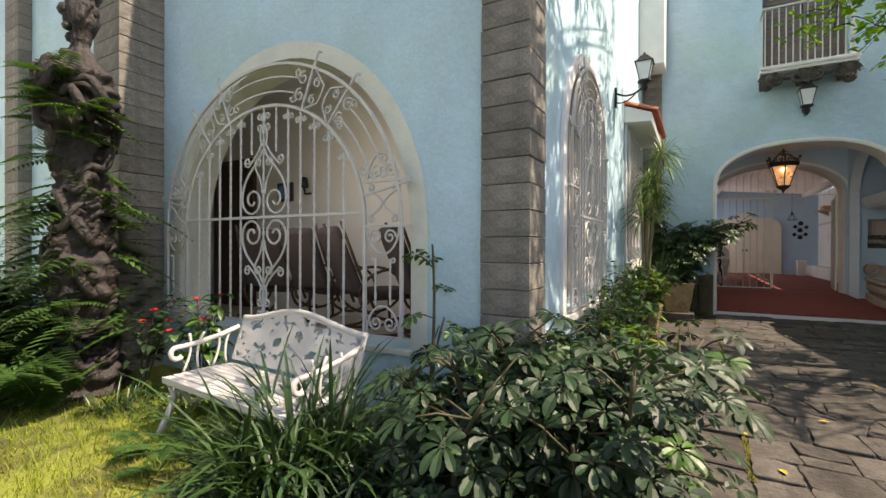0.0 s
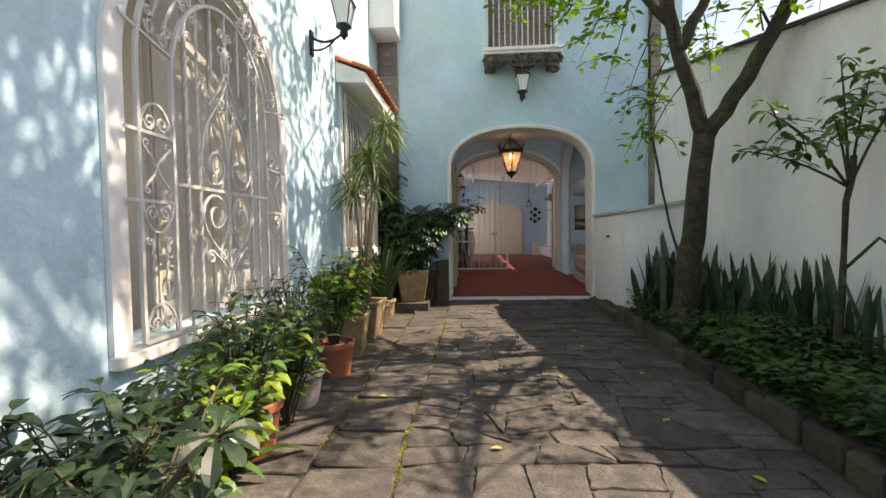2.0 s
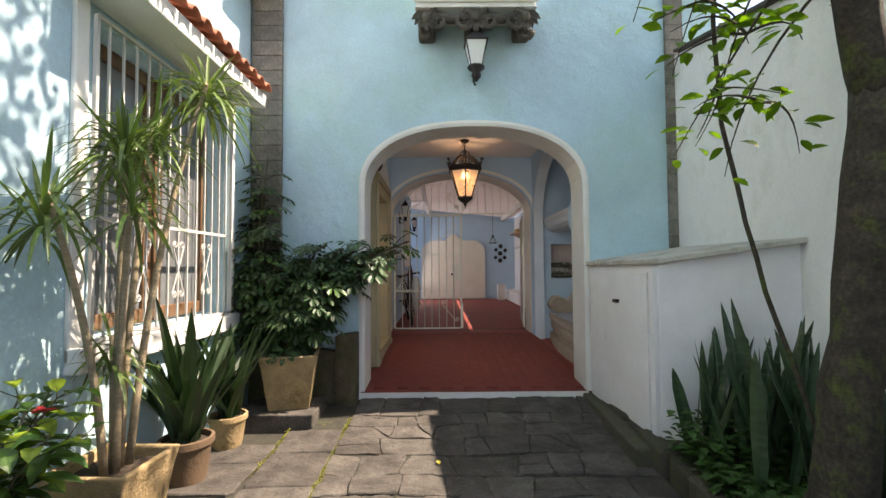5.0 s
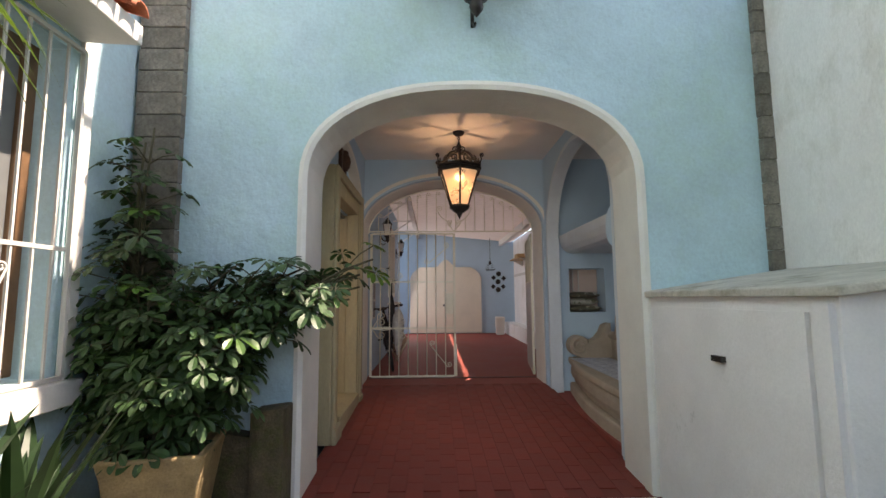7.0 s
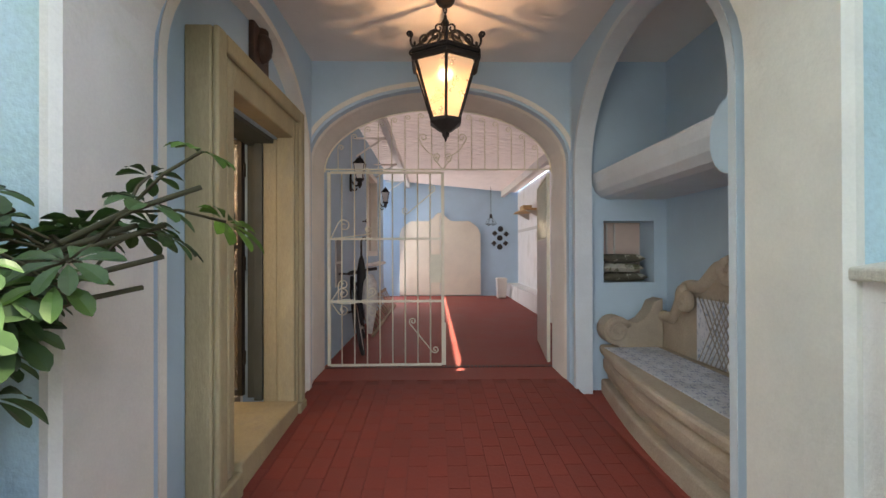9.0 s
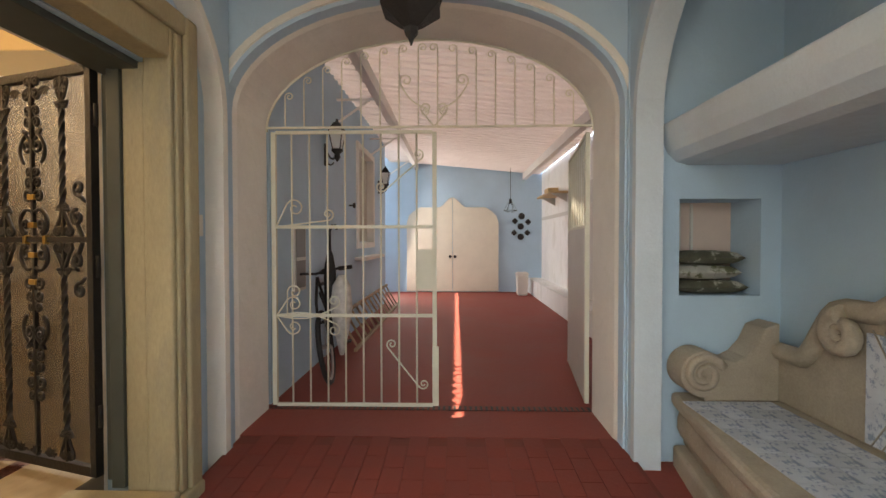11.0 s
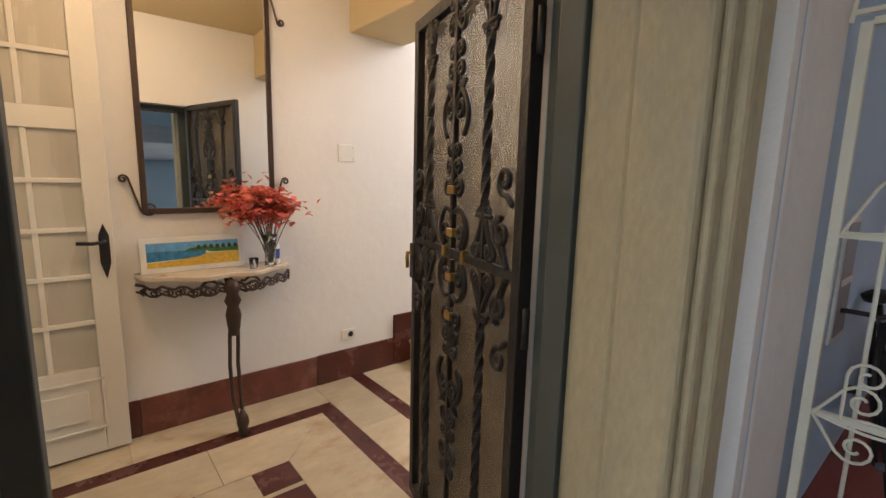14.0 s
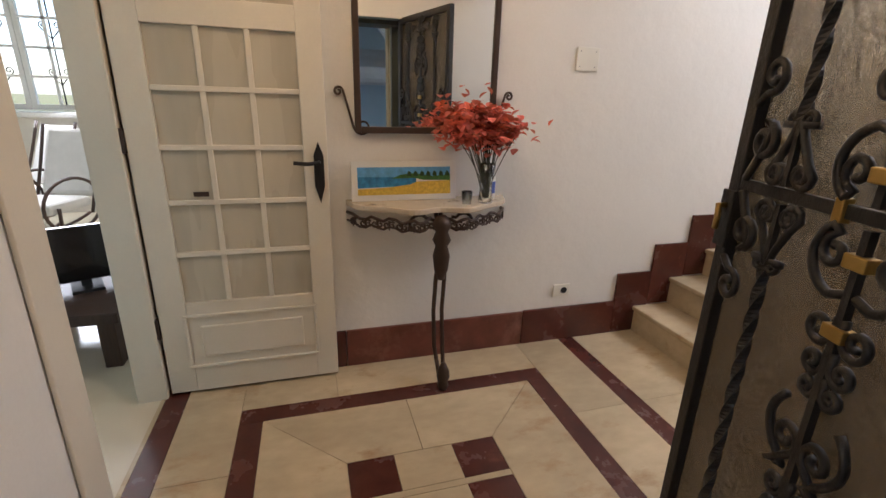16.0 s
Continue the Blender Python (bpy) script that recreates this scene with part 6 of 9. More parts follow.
# ---- balcony ----
bal = thing("balcony", "small iron balcony on carved dark stone brackets", "balcony", at=(1.69, FACADE, 4.06))
part("slab", Geo().box(-0.60, 0.60, -0.40, -0.002, 0.0, 0.09), TRIM_WHITE, bal, bevel=0.012)
CARVED = OLD_STONE
for s, wdt in ((-0.50, 0.09), (0.0, 0.10), (0.50, 0.09)):
    prof = [(-0.002, -0.20), (-0.08, -0.19), (-0.14, -0.13), (-0.22, -0.11), (-0.30, -0.13), (-0.35, -0.10), (-0.37, -0.05), (-0.34, -0.002), (-0.002, -0.002)]
    part("bracket", Geo().prism(prof, s - wdt, s + wdt, "x"), CARVED, bal, "carved stone scroll bracket", bevel=0.03)
    for q in ((-1, 1) if s == 0 else (1 if s < 0 else -1,)):
        sp = spiral((0, 0), 0.105, math.pi / 2, 1.7, q, 24, 0.12)
        part("volute", Geo().tube([(s + q * (wdt + 0.02) + u, -0.375 + 0.04 * i / 24, z - 0.13) for i, (u, z) in enumerate(sp)], [0.034 - 0.016 * i / 24 for i in range(25)], 8), CARVED, bal, "carved stone volute", smooth=True)
    low = spiral((0, 0), 0.085, 0.0, 1.6, 1 if s < 0.1 else -1, 22, 0.12)
    part("volute", Geo().tube([(s + u * 0.9, -0.30 + 0.03 * i / 22, z - 0.21) for i, (u, z) in enumerate(low)], [0.036 - 0.018 * i / 22 for i in range(23)], 8), CARVED, bal, "carved stone volute", smooth=True)
    for k in range(7):
        a = math.pi * (0.08 + 0.14 * k) + math.pi
        g = Geo()
        leaf(g, (s, -0.36, -0.06), (math.cos(a), -0.25, math.sin(a)), 0.17, 0.085, OVAL, 0.25, 0.5, up=(0, -1, 0))
        part("acanthus_leaf", g, CARVED, bal)
    part("boss", Geo().ball((s, -0.39, -0.11), 0.045, 10, 1.3).ball((s, -0.385, -0.22), 0.03, 10, 1.4), CARVED, bal, smooth=True)
for s in (-0.25, 0.25):
    part("swag", Geo().tube([(s + 0.17 * (i / 8 - 1), -0.34, -0.05 - 0.055 * math.sin(math.pi * i / 16)) for i in range(17)], [0.028 + 0.018 * math.sin(math.pi * i / 16) + 0.006 * (i % 2) for i in range(17)], 8), CARVED, bal, "carved leaf swag", smooth=True)
part("front_moulding", Geo().box(-0.62, 0.62, -0.425, -0.401, 0.03, 0.085).box(-0.61, 0.61, -0.41, -0.3, -0.0015, -0.02), TRIM_WHITE, bal, bevel=0.008)
for i in range(13):
    part("baluster", Geo().tube([(-0.54 + 0.09 * i, -0.37, 0.09), (-0.54 + 0.09 * i, -0.37, 1.0)], 0.009, 5), WHITE_IRON, bal)
part("handrail", Geo().box(-0.58, 0.58, -0.395, -0.345, 1.0, 1.03).box(-0.58, -0.54, -0.345, -0.002, 1.0, 1.03).box(0.54, 0.58, -0.345, -0.002, 1.0, 1.03), WHITE_IRON, bal)
for s in (-0.56, 0.56):
    part("side_bar", Geo().tube([(s, -0.2, 0.09), (s, -0.2, 1.0)], 0.009, 5), WHITE_IRON, bal)
BALCONY_WOOD = mat("weathered_brown_shutter", (0.17, 0.14, 0.12), 0.7, vary=0.15, scale=6, grain=0.1)
bd = thing("door_1", "grey-brown shuttered balcony door", "door", kind="structure")
for k in range(2):
    part("door_leaf", Geo().box(1.16 + 0.555 * k, 1.70 + 0.555 * k, FACADE + 0.16, FACADE + 0.20, 4.15, 6.1), BALCONY_WOOD, bd, bevel=0.006)
    for j in range(22):
        part("slat", Geo().box(1.23 + 0.555 * k, 1.63 + 0.555 * k, FACADE + 0.145, FACADE + 0.16, 4.3 + 0.075 * j, 4.35 + 0.075 * j), BALCONY_WOOD, bd)
lantern("balcony_lantern", "dark iron lantern under the balcony, its glass whitened for the reflected sky", (1.69, 9.42, 3.47), 0.38, 0.145, WHITENED_PANE, wall=(0.0, 0.32, 0.15))
g = Geo().box(-1.0, 4.3, FACADE + 0.6, FACADE + 0.7, 3.5, 7.4)
setting("wall_upper_room", g, LIV, "wall of the upper room", "wall")

# ---- white meter box beside the arch ----
bx = thing("meter_box", "peeling white plastered box with a sloping lid and latched door", "box")
foot = [(2.90, FACADE - 0.004), (2.95, 8.33), (3.40, 8.20), (3.845, 8.10), (3.845, FACADE - 0.004)]
PEEL = mat("peeling_white_paint", (0.80, 0.79, 0.79), 0.7, vary=0.06, scale=3, grain=0.03, bump=0.3, second=(0.30, 0.31, 0.28), second_at=(0.66, 0.78), second_scale=2.2)


def lid_z(x, y):
    return 1.46 + 0.15 * (x - 2.9)


vs = [(x, y, 0.10) for x, y in foot] + [(x, y, lid_z(x, y)) for x, y in foot]
fs = [(4, 3, 2, 1, 0), (5, 6, 7, 8, 9)] + [(i, (i + 1) % 5, (i + 1) % 5 + 5, i + 5) for i in range(5)]
part("body", Geo().add(vs, fs), PEEL, bx)
lid = [(2.86, FACADE - 0.004), (2.91, 8.28), (3.40, 8.13), (3.847, 8.03), (3.847, FACADE - 0.004)]
vs = [(x, y, lid_z(x, y) + 0.003) for x, y in lid] + [(x, y, lid_z(x, y) + 0.045) for x, y in lid]
part("lid", Geo().add(vs, fs), mat("stained_concrete_lid", (0.52, 0.50, 0.44), 0.85, vary=0.15, scale=5, grain=0.1, bump=0.4, second=(0.20, 0.19, 0.13), second_at=(0.5, 0.7), second_scale=3.5), bx, "stained concrete lid", bevel=0.008)
d = Vector((2.95 - 2.90, 8.33 - 9.746, 0)).normalized()
nx = Vector((-d.y, d.x, 0))
if nx.x > 0:
    nx = -nx
o = Vector((2.90, 9.746, 0)) + nx * 0.002


def on_box(u, z, off=0.0):
    p = o + d * u + nx * off
    return (p.x, p.y, z)


def slab_on_box(u0, u1, z0, z1, off):
    vs = [on_box(u, z, k) for k in (0.0, off) for u, z in ((u0, z0), (u1, z0), (u1, z1), (u0, z1))]
    return Geo().add(vs, [(0, 1, 2, 3), (7, 6, 5, 4), (0, 4, 5, 1), (1, 5, 6, 2), (2, 6, 7, 3), (3, 7, 4, 0)])


part("door", slab_on_box(0.08, 1.28, 0.16, 1.40, 0.022), PEEL, bx, "white sheet door with peeling foot")
part("latch", slab_on_box(0.70, 0.78, 1.125, 1.155, 0.05), BLACK_IRON, bx, "small dark latch")
part("corner_post", slab_on_box(1.33, 1.40, 0.10, 1.44, 0.03), PEEL, bx)
g = Geo().prism([(2.72, 8.25), (2.92, 8.25), (2.90, FACADE - 0.01), (2.80, FACADE - 0.01)], -0.05, 0.13, "z")
part("plinth", g, KERB_STONE, bx, "dark stone plinth", bevel=0.015)
# coping of the garden wall
cop = thing("wall_coping", "dark weathered tile coping on the garden wall", "coping", kind="structure")
y = 3.0
while y < 9.6:
    a, b = garden_wall_top(y), garden_wall_top(y + 0.33)
    g = Geo()
    vs = [(x, yy, z + k) for yy, z in ((y, a), (y + 0.325, b)) for x, k in ((3.78, 0.002), (4.18, 0.002), (4.18, 0.03), (3.98, 0.10), (3.78, 0.03))]
    g.add(vs, [(0, 1, 2, 3, 4), (9, 8, 7, 6, 5)] + [(i, i + 5, (i + 1) % 5 + 5, (i + 1) % 5) for i in range(5)])
    part("coping_tile", g, OLD_STONE, cop)
    y += 0.33

# ---- passage things ----
# stone door frame
dfm = thing("door_frame", "weathered cream stone door frame with a moulded lintel", "door frame", kind="structure")
for n_, y0, y1 in (("jamb", 10.66, DOOR[0]), ("jamb", 11.98, 12.16)):
    part(n_, Geo().box(0.362, 0.50, y0, y1, 0.20, 2.69).box(0.248, 0.3615, 11.995, 12.158, 0.20, DOOR[2] - 0.003) if y0 > 11 else Geo().box(0.362, 0.50, y0, y1, 0.20, 2.69), CREAM_STONE, dfm, bevel=0.012)
    part("moulding", Geo().box(0.501, 0.535, y0 if y0 < 11 else y1 - 0.10, y0 + 0.10 if y0 < 11 else y1, 0.22, 2.69), CREAM_STONE, dfm, bevel=0.014)
    part("jamb_base", Geo().box(0.501, 0.55, y0 + 0.002, y1 - 0.002, 0.20, 0.34), CREAM_STONE, dfm, bevel=0.014)
for y0 in (10.80, 12.0):
    part("moulding", Geo().box(0.501, 0.520, y0, y0 + 0.05, 0.345, 2.58), CREAM_STONE, dfm, bevel=0.009)
part("lintel", Geo().box(0.362, 0.50, DOOR[0] + 0.001, 11.979, DOOR[2], 2.69), CREAM_STONE, dfm, bevel=0.012)
part("moulding", Geo().box(0.501, 0.535, 10.761, 12.059, 2.59, 2.69), CREAM_STONE, dfm, bevel=0.014)
part("reveal", Geo().box(0.022, 0.362, DOOR[0] + 0.002, DOOR[0] + 0.02, 0.37, DOOR[2] - 0.002), CREAM_STONE, dfm)
part("sill", Geo().box(-0.02, 0.53, DOOR[0] + 0.021, 11.978, 0.20, 0.375), CREAM_STONE, dfm, "worn stone threshold", bevel=0.012)
g = Geo().box(0.362, 0.40, 11.44, 11.72, 2.78, 3.16)
pl = thing("relief_plaque", "dark carved wooden plaque above the door", "plaque", at=(0, 0, 0))
part("board", g, DARK_WOOD, pl, bevel=0.01)
part("relief", Geo().ball((0.40, 11.58, 2.98), 0.075, 12, 1.5).ball((0.40, 11.58, 3.08), 0.05, 10), DARK_WOOD, pl, "raised carved shape", smooth=True)
sw = thing("light_switch", "cream light switch on the blue wall", "switch")
WHITE_PLASTIC = mat("white_plastic", (0.75, 0.73, 0.66), 0.4, vary=0.03)
part("plate", Geo().box(0.362, 0.371, 12.40, 12.475, 1.61, 1.735), WHITE_PLASTIC, sw, bevel=0.003)
for z in (1.64, 1.685):
    part("rocker", Geo().box(0.371, 0.378, 12.42, 12.455, z, z + 0.03), WHITE_PLASTIC, sw)

# hanging lantern
lan = thing("hanging_lantern", "large black iron hanging lantern with amber glass and a scrolled crown", "lantern", at=(1.69, 11.58, 2.40))
N6 = 6
T0 = radians(0)


def hexa(rad, z):
    return [(rad * math.cos(T0 + math.pi / 3 * k + math.pi / 6), rad * math.sin(T0 + math.pi / 3 * k + math.pi / 6), z) for k in range(N6)]


lo, hi = hexa(0.105, 0.07), hexa(0.235, 0.46)
for k in range(N6):
    q = [lo[k], lo[(k + 1) % 6], hi[(k + 1) % 6], hi[k]]
    pane = part("pane", Geo().add(q + [(x * 0.985, y * 0.985, z) for x, y, z in q], [(0, 1, 2, 3), (7, 6, 5, 4)]), AMBER, lan, "glowing amber glass")
    part("bar", Geo().tube([lo[k], hi[k]], 0.011, 5), BLACK_IRON, lan)
part("rim", Geo().tube(hexa(0.25, 0.475), 0.026, 6, closed=True).tube(hexa(0.255, 0.515), 0.020, 6, closed=True), BLACK_IRON, lan)
part("base", Geo().lathe([(0.11, 0.085), (0.125, 0.08), (0.125, 0.055), (0.09, 0.03), (0.05, 0.0), (0.03, -0.01), (0.028, -0.03), (0.012, -0.05), (0.004, -0.075)], n=6, turn=math.pi / 6), BLACK_IRON, lan)
for k in range(6):
    a = math.pi / 3 * k + math.pi / 6
    sc = scroll((0.25, 0.53), (0.262, 0.62), 0.0, 0.022, 0, -1, bow=-0.02) 
    part("crown_scroll", Geo().tube([(u * math.cos(a), u * math.sin(a), z) for u, z in sc], 0.008, 5), BLACK_IRON, lan, smooth=True)
    sc = [(0.24 - 0.20 * t ** 0.8, 0.53 + 0.16 * math.sin(math.pi * 0.62 * t)) for t in [i / 9 for i in range(10)]]
    part("strap", Geo().tube([(u * math.cos(a), u * math.sin(a), z) for u, z in sc], 0.015, 6), BLACK_IRON, lan, smooth=True)
    b = a + math.pi / 6
    for s in (-1, 1):
        lf = Geo()
        sp = spiral((0, 0), 0.042, -1.2, 1.3, s, 14)
        lf.tube([(0.215 * math.cos(b) - (u + s * 0.045) * math.sin(b), 0.215 * math.sin(b) + (u + s * 0.045) * math.cos(b), 0.575 + z) for u, z in sp], 0.009, 5)
        part("crown_leaf", lf, BLACK_IRON, lan, smooth=True)
part("stem", Geo().lathe([(0.03, 0.66), (0.05, 0.68), (0.03, 0.70), (0.018, 0.74), (0.03, 0.77), (0.012, 0.80), (0.010, 0.82)], n=10), BLACK_IRON, lan, smooth=True)
for k in range(4):
    a = math.pi / 2 * k
    sp = spiral((0.045, 0.73), 0.035, math.pi, 1.2, -1, 12)
    part("stem_scroll", Geo().tube([(u * math.cos(a), u * math.sin(a), z) for u, z in sp], 0.007, 5), BLACK_IRON, lan, smooth=True)
for i in range(3):
    z = 0.83 + 0.026 * i
    part("chain_link", Geo().tube([(0.011 * math.cos(t) * (i % 2), 0.011 * math.cos(t) * ((i + 1) % 2), z + 0.019 * math.sin(t)) for t in [2 * math.pi * j / 10 for j in range(10)]], 0.0035, 5, closed=True), BLACK_IRON, lan, smooth=True)
part("ceiling_rose", Geo().lathe([(0.012, 0.885), (0.05, 0.895), (0.065, 0.915), (0.068, 0.928)], n=16), BLACK_IRON, lan, smooth=True)
bulb = part("bulb", Geo().ball((0, 0, 0.40), 0.028, 12), glow("bulb_glow", (1.0, 0.75, 0.45), 8), lan, "lit bulb", smooth=True)
bulb.visible_shadow = False

# alcove bench, hood and cushions
BENCH_STONE = mat("worn_stone_bench", (0.40, 0.345, 0.275), 0.85, vary=0.12, scale=4, grain=0.08, bump=0.4, second=(0.34, 0.29, 0.22), second_at=(0.5, 0.75), second_scale=3)
ab = thing("alcove_bench", "curved stone bench with a scrolled back in the alcove", "bench")


def seat_outline(k):
    pts = []
    for i in range(17):
        t = i / 16
        y = 12.58 - (12.58 - 10.40) * t
        pts.append((3.19 - 0.20 * math.sin(math.pi * min(1.0, t * 0.62 + 0.0)) - k, y))
    return pts


def seat_layer(name, k, z0, z1, label="", bevel=0.02, mtl=None):
    out = seat_outline(k)
    part(name, Geo().prism(out + [(3.796, 10.40), (3.796, 12.58)], z0, z1, "z"), mtl or BENCH_STONE, ab, label, bevel=bevel)


seat_layer("plinth", 0.03, 0.20, 0.36)
seat_layer("body", -0.03, 0.361, 0.42)
seat_layer("body", 0.02, 0.421, 0.60, bevel=0.06)
seat_layer("seat", 0.045, 0.601, 0.68, "worn stone seat", bevel=0.025)
TILE_BLUE = mat("blue_white_worn_tile", (0.52, 0.56, 0.62), 0.5, vary=0.1, scale=12, second=(0.24, 0.30, 0.42), second_at=(0.52, 0.6), second_scale=26, each=0.12)
k = 0
me_t = Geo().box(-0.058, 0.058, -0.058, 0.058, 0, 0.006).mesh("tile", TILE_BLUE, False)
for i in range(4):
    for j in range(15):
        y = 10.62 + 0.122 * j
        o_ = new("tile", me_t)
        o_.parent, o_.location = ab, (3.18 + 0.122 * i, y, 0.681)
top = []
for i in range(61):
    t = i / 60
    y = 12.58 - 2.1 * t
    u = min(t, 1.12 - t) / 0.56
    z = 0.98 + 0.0 * u
    if u > 0.28:
        s = min(1.0, (u - 0.28) / 0.22)
        z += 0.30 * (3 * s * s - 2 * s ** 3)
    if u > 0.62:
        s = min(1.0, (u - 0.62) / 0.25)
        z += 0.17 * (3 * s * s - 2 * s ** 3)
    top.append((y, z))
part("backrest", Geo().prism([(12.58, 0.681)] + top + [(10.48, 0.681)], 3.66, 3.79, "x"), BENCH_STONE, ab, "scrolled stone back", bevel=0.012)
part("back_moulding", Geo().tube([(3.66, y, z - 0.015) for y, z in top], 0.05, 8), BENCH_STONE, ab, smooth=True)
for cy, cz, rad, s in ((11.93, 1.16, 0.085, -1), (11.40, 1.40, 0.07, -1), (11.20, 1.40, 0.07, 1)):
    sp = spiral((0, 0), rad, math.pi / 2, 1.7, s, 26, 0.15)
    part("volute", Geo().tube([(3.60, cy + u, cz + z) for u, z in sp], [0.05 - 0.025 * i / 26 for i in range(27)], 8), BENCH_STONE, ab, "carved stone scroll", smooth=True)
armo = [(3.25 + 0.13 * math.cos(a), 0.83 + 0.13 * math.sin(a)) for a in [math.pi * 1.5 - math.pi * 1.25 * i / 16 for i in range(17)]]
armo += [(3.42, 0.90), (3.48, 0.93), (3.54, 1.00), (3.58, 1.09), (3.66, 1.12), (3.66, 0.681), (3.25, 0.681)]
part("arm", Geo().prism(armo, 12.40, 12.585, "y"), BENCH_STONE, ab, "scrolled stone arm", bevel=0.012)
sp = spiral((0, 0), 0.11, 0.4, 1.7, 1, 26, 0.15)
part("arm_volute", Geo().tube([(3.25 + u, 12.40, 0.83 + z) for u, z in sp], [0.026 - 0.012 * i / 26 for i in range(27)], 7), BENCH_STONE, ab, smooth=True)
part("back_panel", Geo().box(3.645, 3.659, 10.62, 11.86, 0.70, 1.18), TILE_BLUE, ab, "blue and white tiled back panel")
NET = mat("wire_net", (0.40, 0.38, 0.34), 0.5, metal=0.6, vary=0.1)
g = Geo()
for k in range(-9, 26):
    for s in (-1, 1):
        y0 = 10.62 + k * 0.05 if s > 0 else 10.62 + (k + 9) * 0.05
        a, b = (y0, 0.70), (y0 + s * 0.30, 1.20)
        y_lo, y_hi = 10.62, 11.86
        if min(a[0], b[0]) > y_lo - 0.01 and max(a[0], b[0]) < y_hi + 0.01:
            g.tube([(3.635, *a), (3.635, *b)], 0.0035, 4)
part("net", g, NET, ab, "diamond wire net over the back")["kind"] = "stuff"
hood = thing("alcove_hood", "white plaster hood curving out over the alcove bench", "hood", kind="structure")
hp = [(3.799, 2.03), (3.24, 2.03), (3.17, 2.05), (3.12, 2.10), (3.09, 2.17), (3.075, 2.26), (3.12, 2.28), (3.22, 2.31), (3.40, 2.37), (3.60, 2.46), (3.799, 2.58)]
part("shell", Geo().prism(hp, 10.72, 12.598, "y"), TRIM_LILAC, hood, bevel=0.012)
part("lobe", Geo().prism([(10.345 + 0.14 * math.cos(a) * (0.0 if abs(math.cos(a)) < 1e-6 else 1) * (1 if math.cos(a) > 0 else 0), 2.06 + 0.17 * math.sin(a)) for a in [-math.pi / 2 + math.pi * i / 12 for i in range(13)]], 2.90, 3.05, "x"), PLASTER_LILAC, hood)


def cushion(at, w, d, h, turn, label, material):
    n = 10
    vs, fs = [], []
    for s in (1, -1):
        for i in range(n + 1):
            for j in range(n + 1):
                u, v = 2 * i / n - 1, 2 * j / n - 1
                e = max(0.0, (1 - u ** 4)) * max(0.0, (1 - v ** 4))
                vs.append((u * w / 2 * (1 - 0.05 * (1 - abs(v))), v * d / 2 * (1 - 0.05 * (1 - abs(u))), s * h / 2 * e ** 0.5 + 0.004 * noise.noise((u * 3, v * 3, s))))
    m = (n + 1) ** 2
    for i in range(n):
        for j in range(n):
            a = i * (n + 1) + j
            fs += [(a, a + n + 1, a + n + 2, a + 1), (m + a, m + a + 1, m + a + n + 2, m + a + n + 1)]
    o_ = part("cushion", Geo().add(vs, fs), material, smooth=True)
    o_.matrix_world = pose(*at, 0, 0, turn)
    return tagged(o_, label, "cushion", "cushions stacked in the niche")


CUSH_A = mat("grey_leaf_fabric", (0.45, 0.45, 0.40), 0.9, vary=0.2, scale=14, second=(0.12, 0.13, 0.07), second_at=(0.5, 0.58), second_scale=10)
CUSH_B = mat("dark_leaf_fabric", (0.10, 0.10, 0.07), 0.9, vary=0.3, scale=14, second=(0.5, 0.5, 0.44), second_at=(0.55, 0.62), second_scale=9)
cushion((3.43, 12.76, 1.295), 0.44, 0.26, 0.085, 0, "dark patterned cushion at the bottom of the pile", CUSH_B)
cushion((3.40, 12.76, 1.385), 0.42, 0.26, 0.09, 3, "pale leaf-patterned cushion in the pile", CUSH_A)
cushion((3.42, 12.76, 1.475), 0.42, 0.26, 0.085, -4, "dark leaf-patterned cushion on top", CUSH_B)
nb = thing("niche_grille", "white barred opening behind the cushions", "grille")
g = Geo().box(3.20, 3.68, 12.897, 12.93, 1.25, 1.83)
part("backing", g, mat("pink_lit_wall", (0.60, 0.48, 0.42), 0.8, vary=0.05), nb)
for x in (3.25, 3.33, 3.41):
    part("bar", Geo().box(x, x + 0.016, 12.88, 12.896, 1.26, 1.82), WHITE_IRON, nb)

# ---- yard gate ----
GATE = mat("cream_green_gate_paint", (0.66, 0.66, 0.54), 0.5, vary=0.06, scale=6, second=(0.45, 0.40, 0.28), second_at=(0.7, 0.85), second_scale=6)


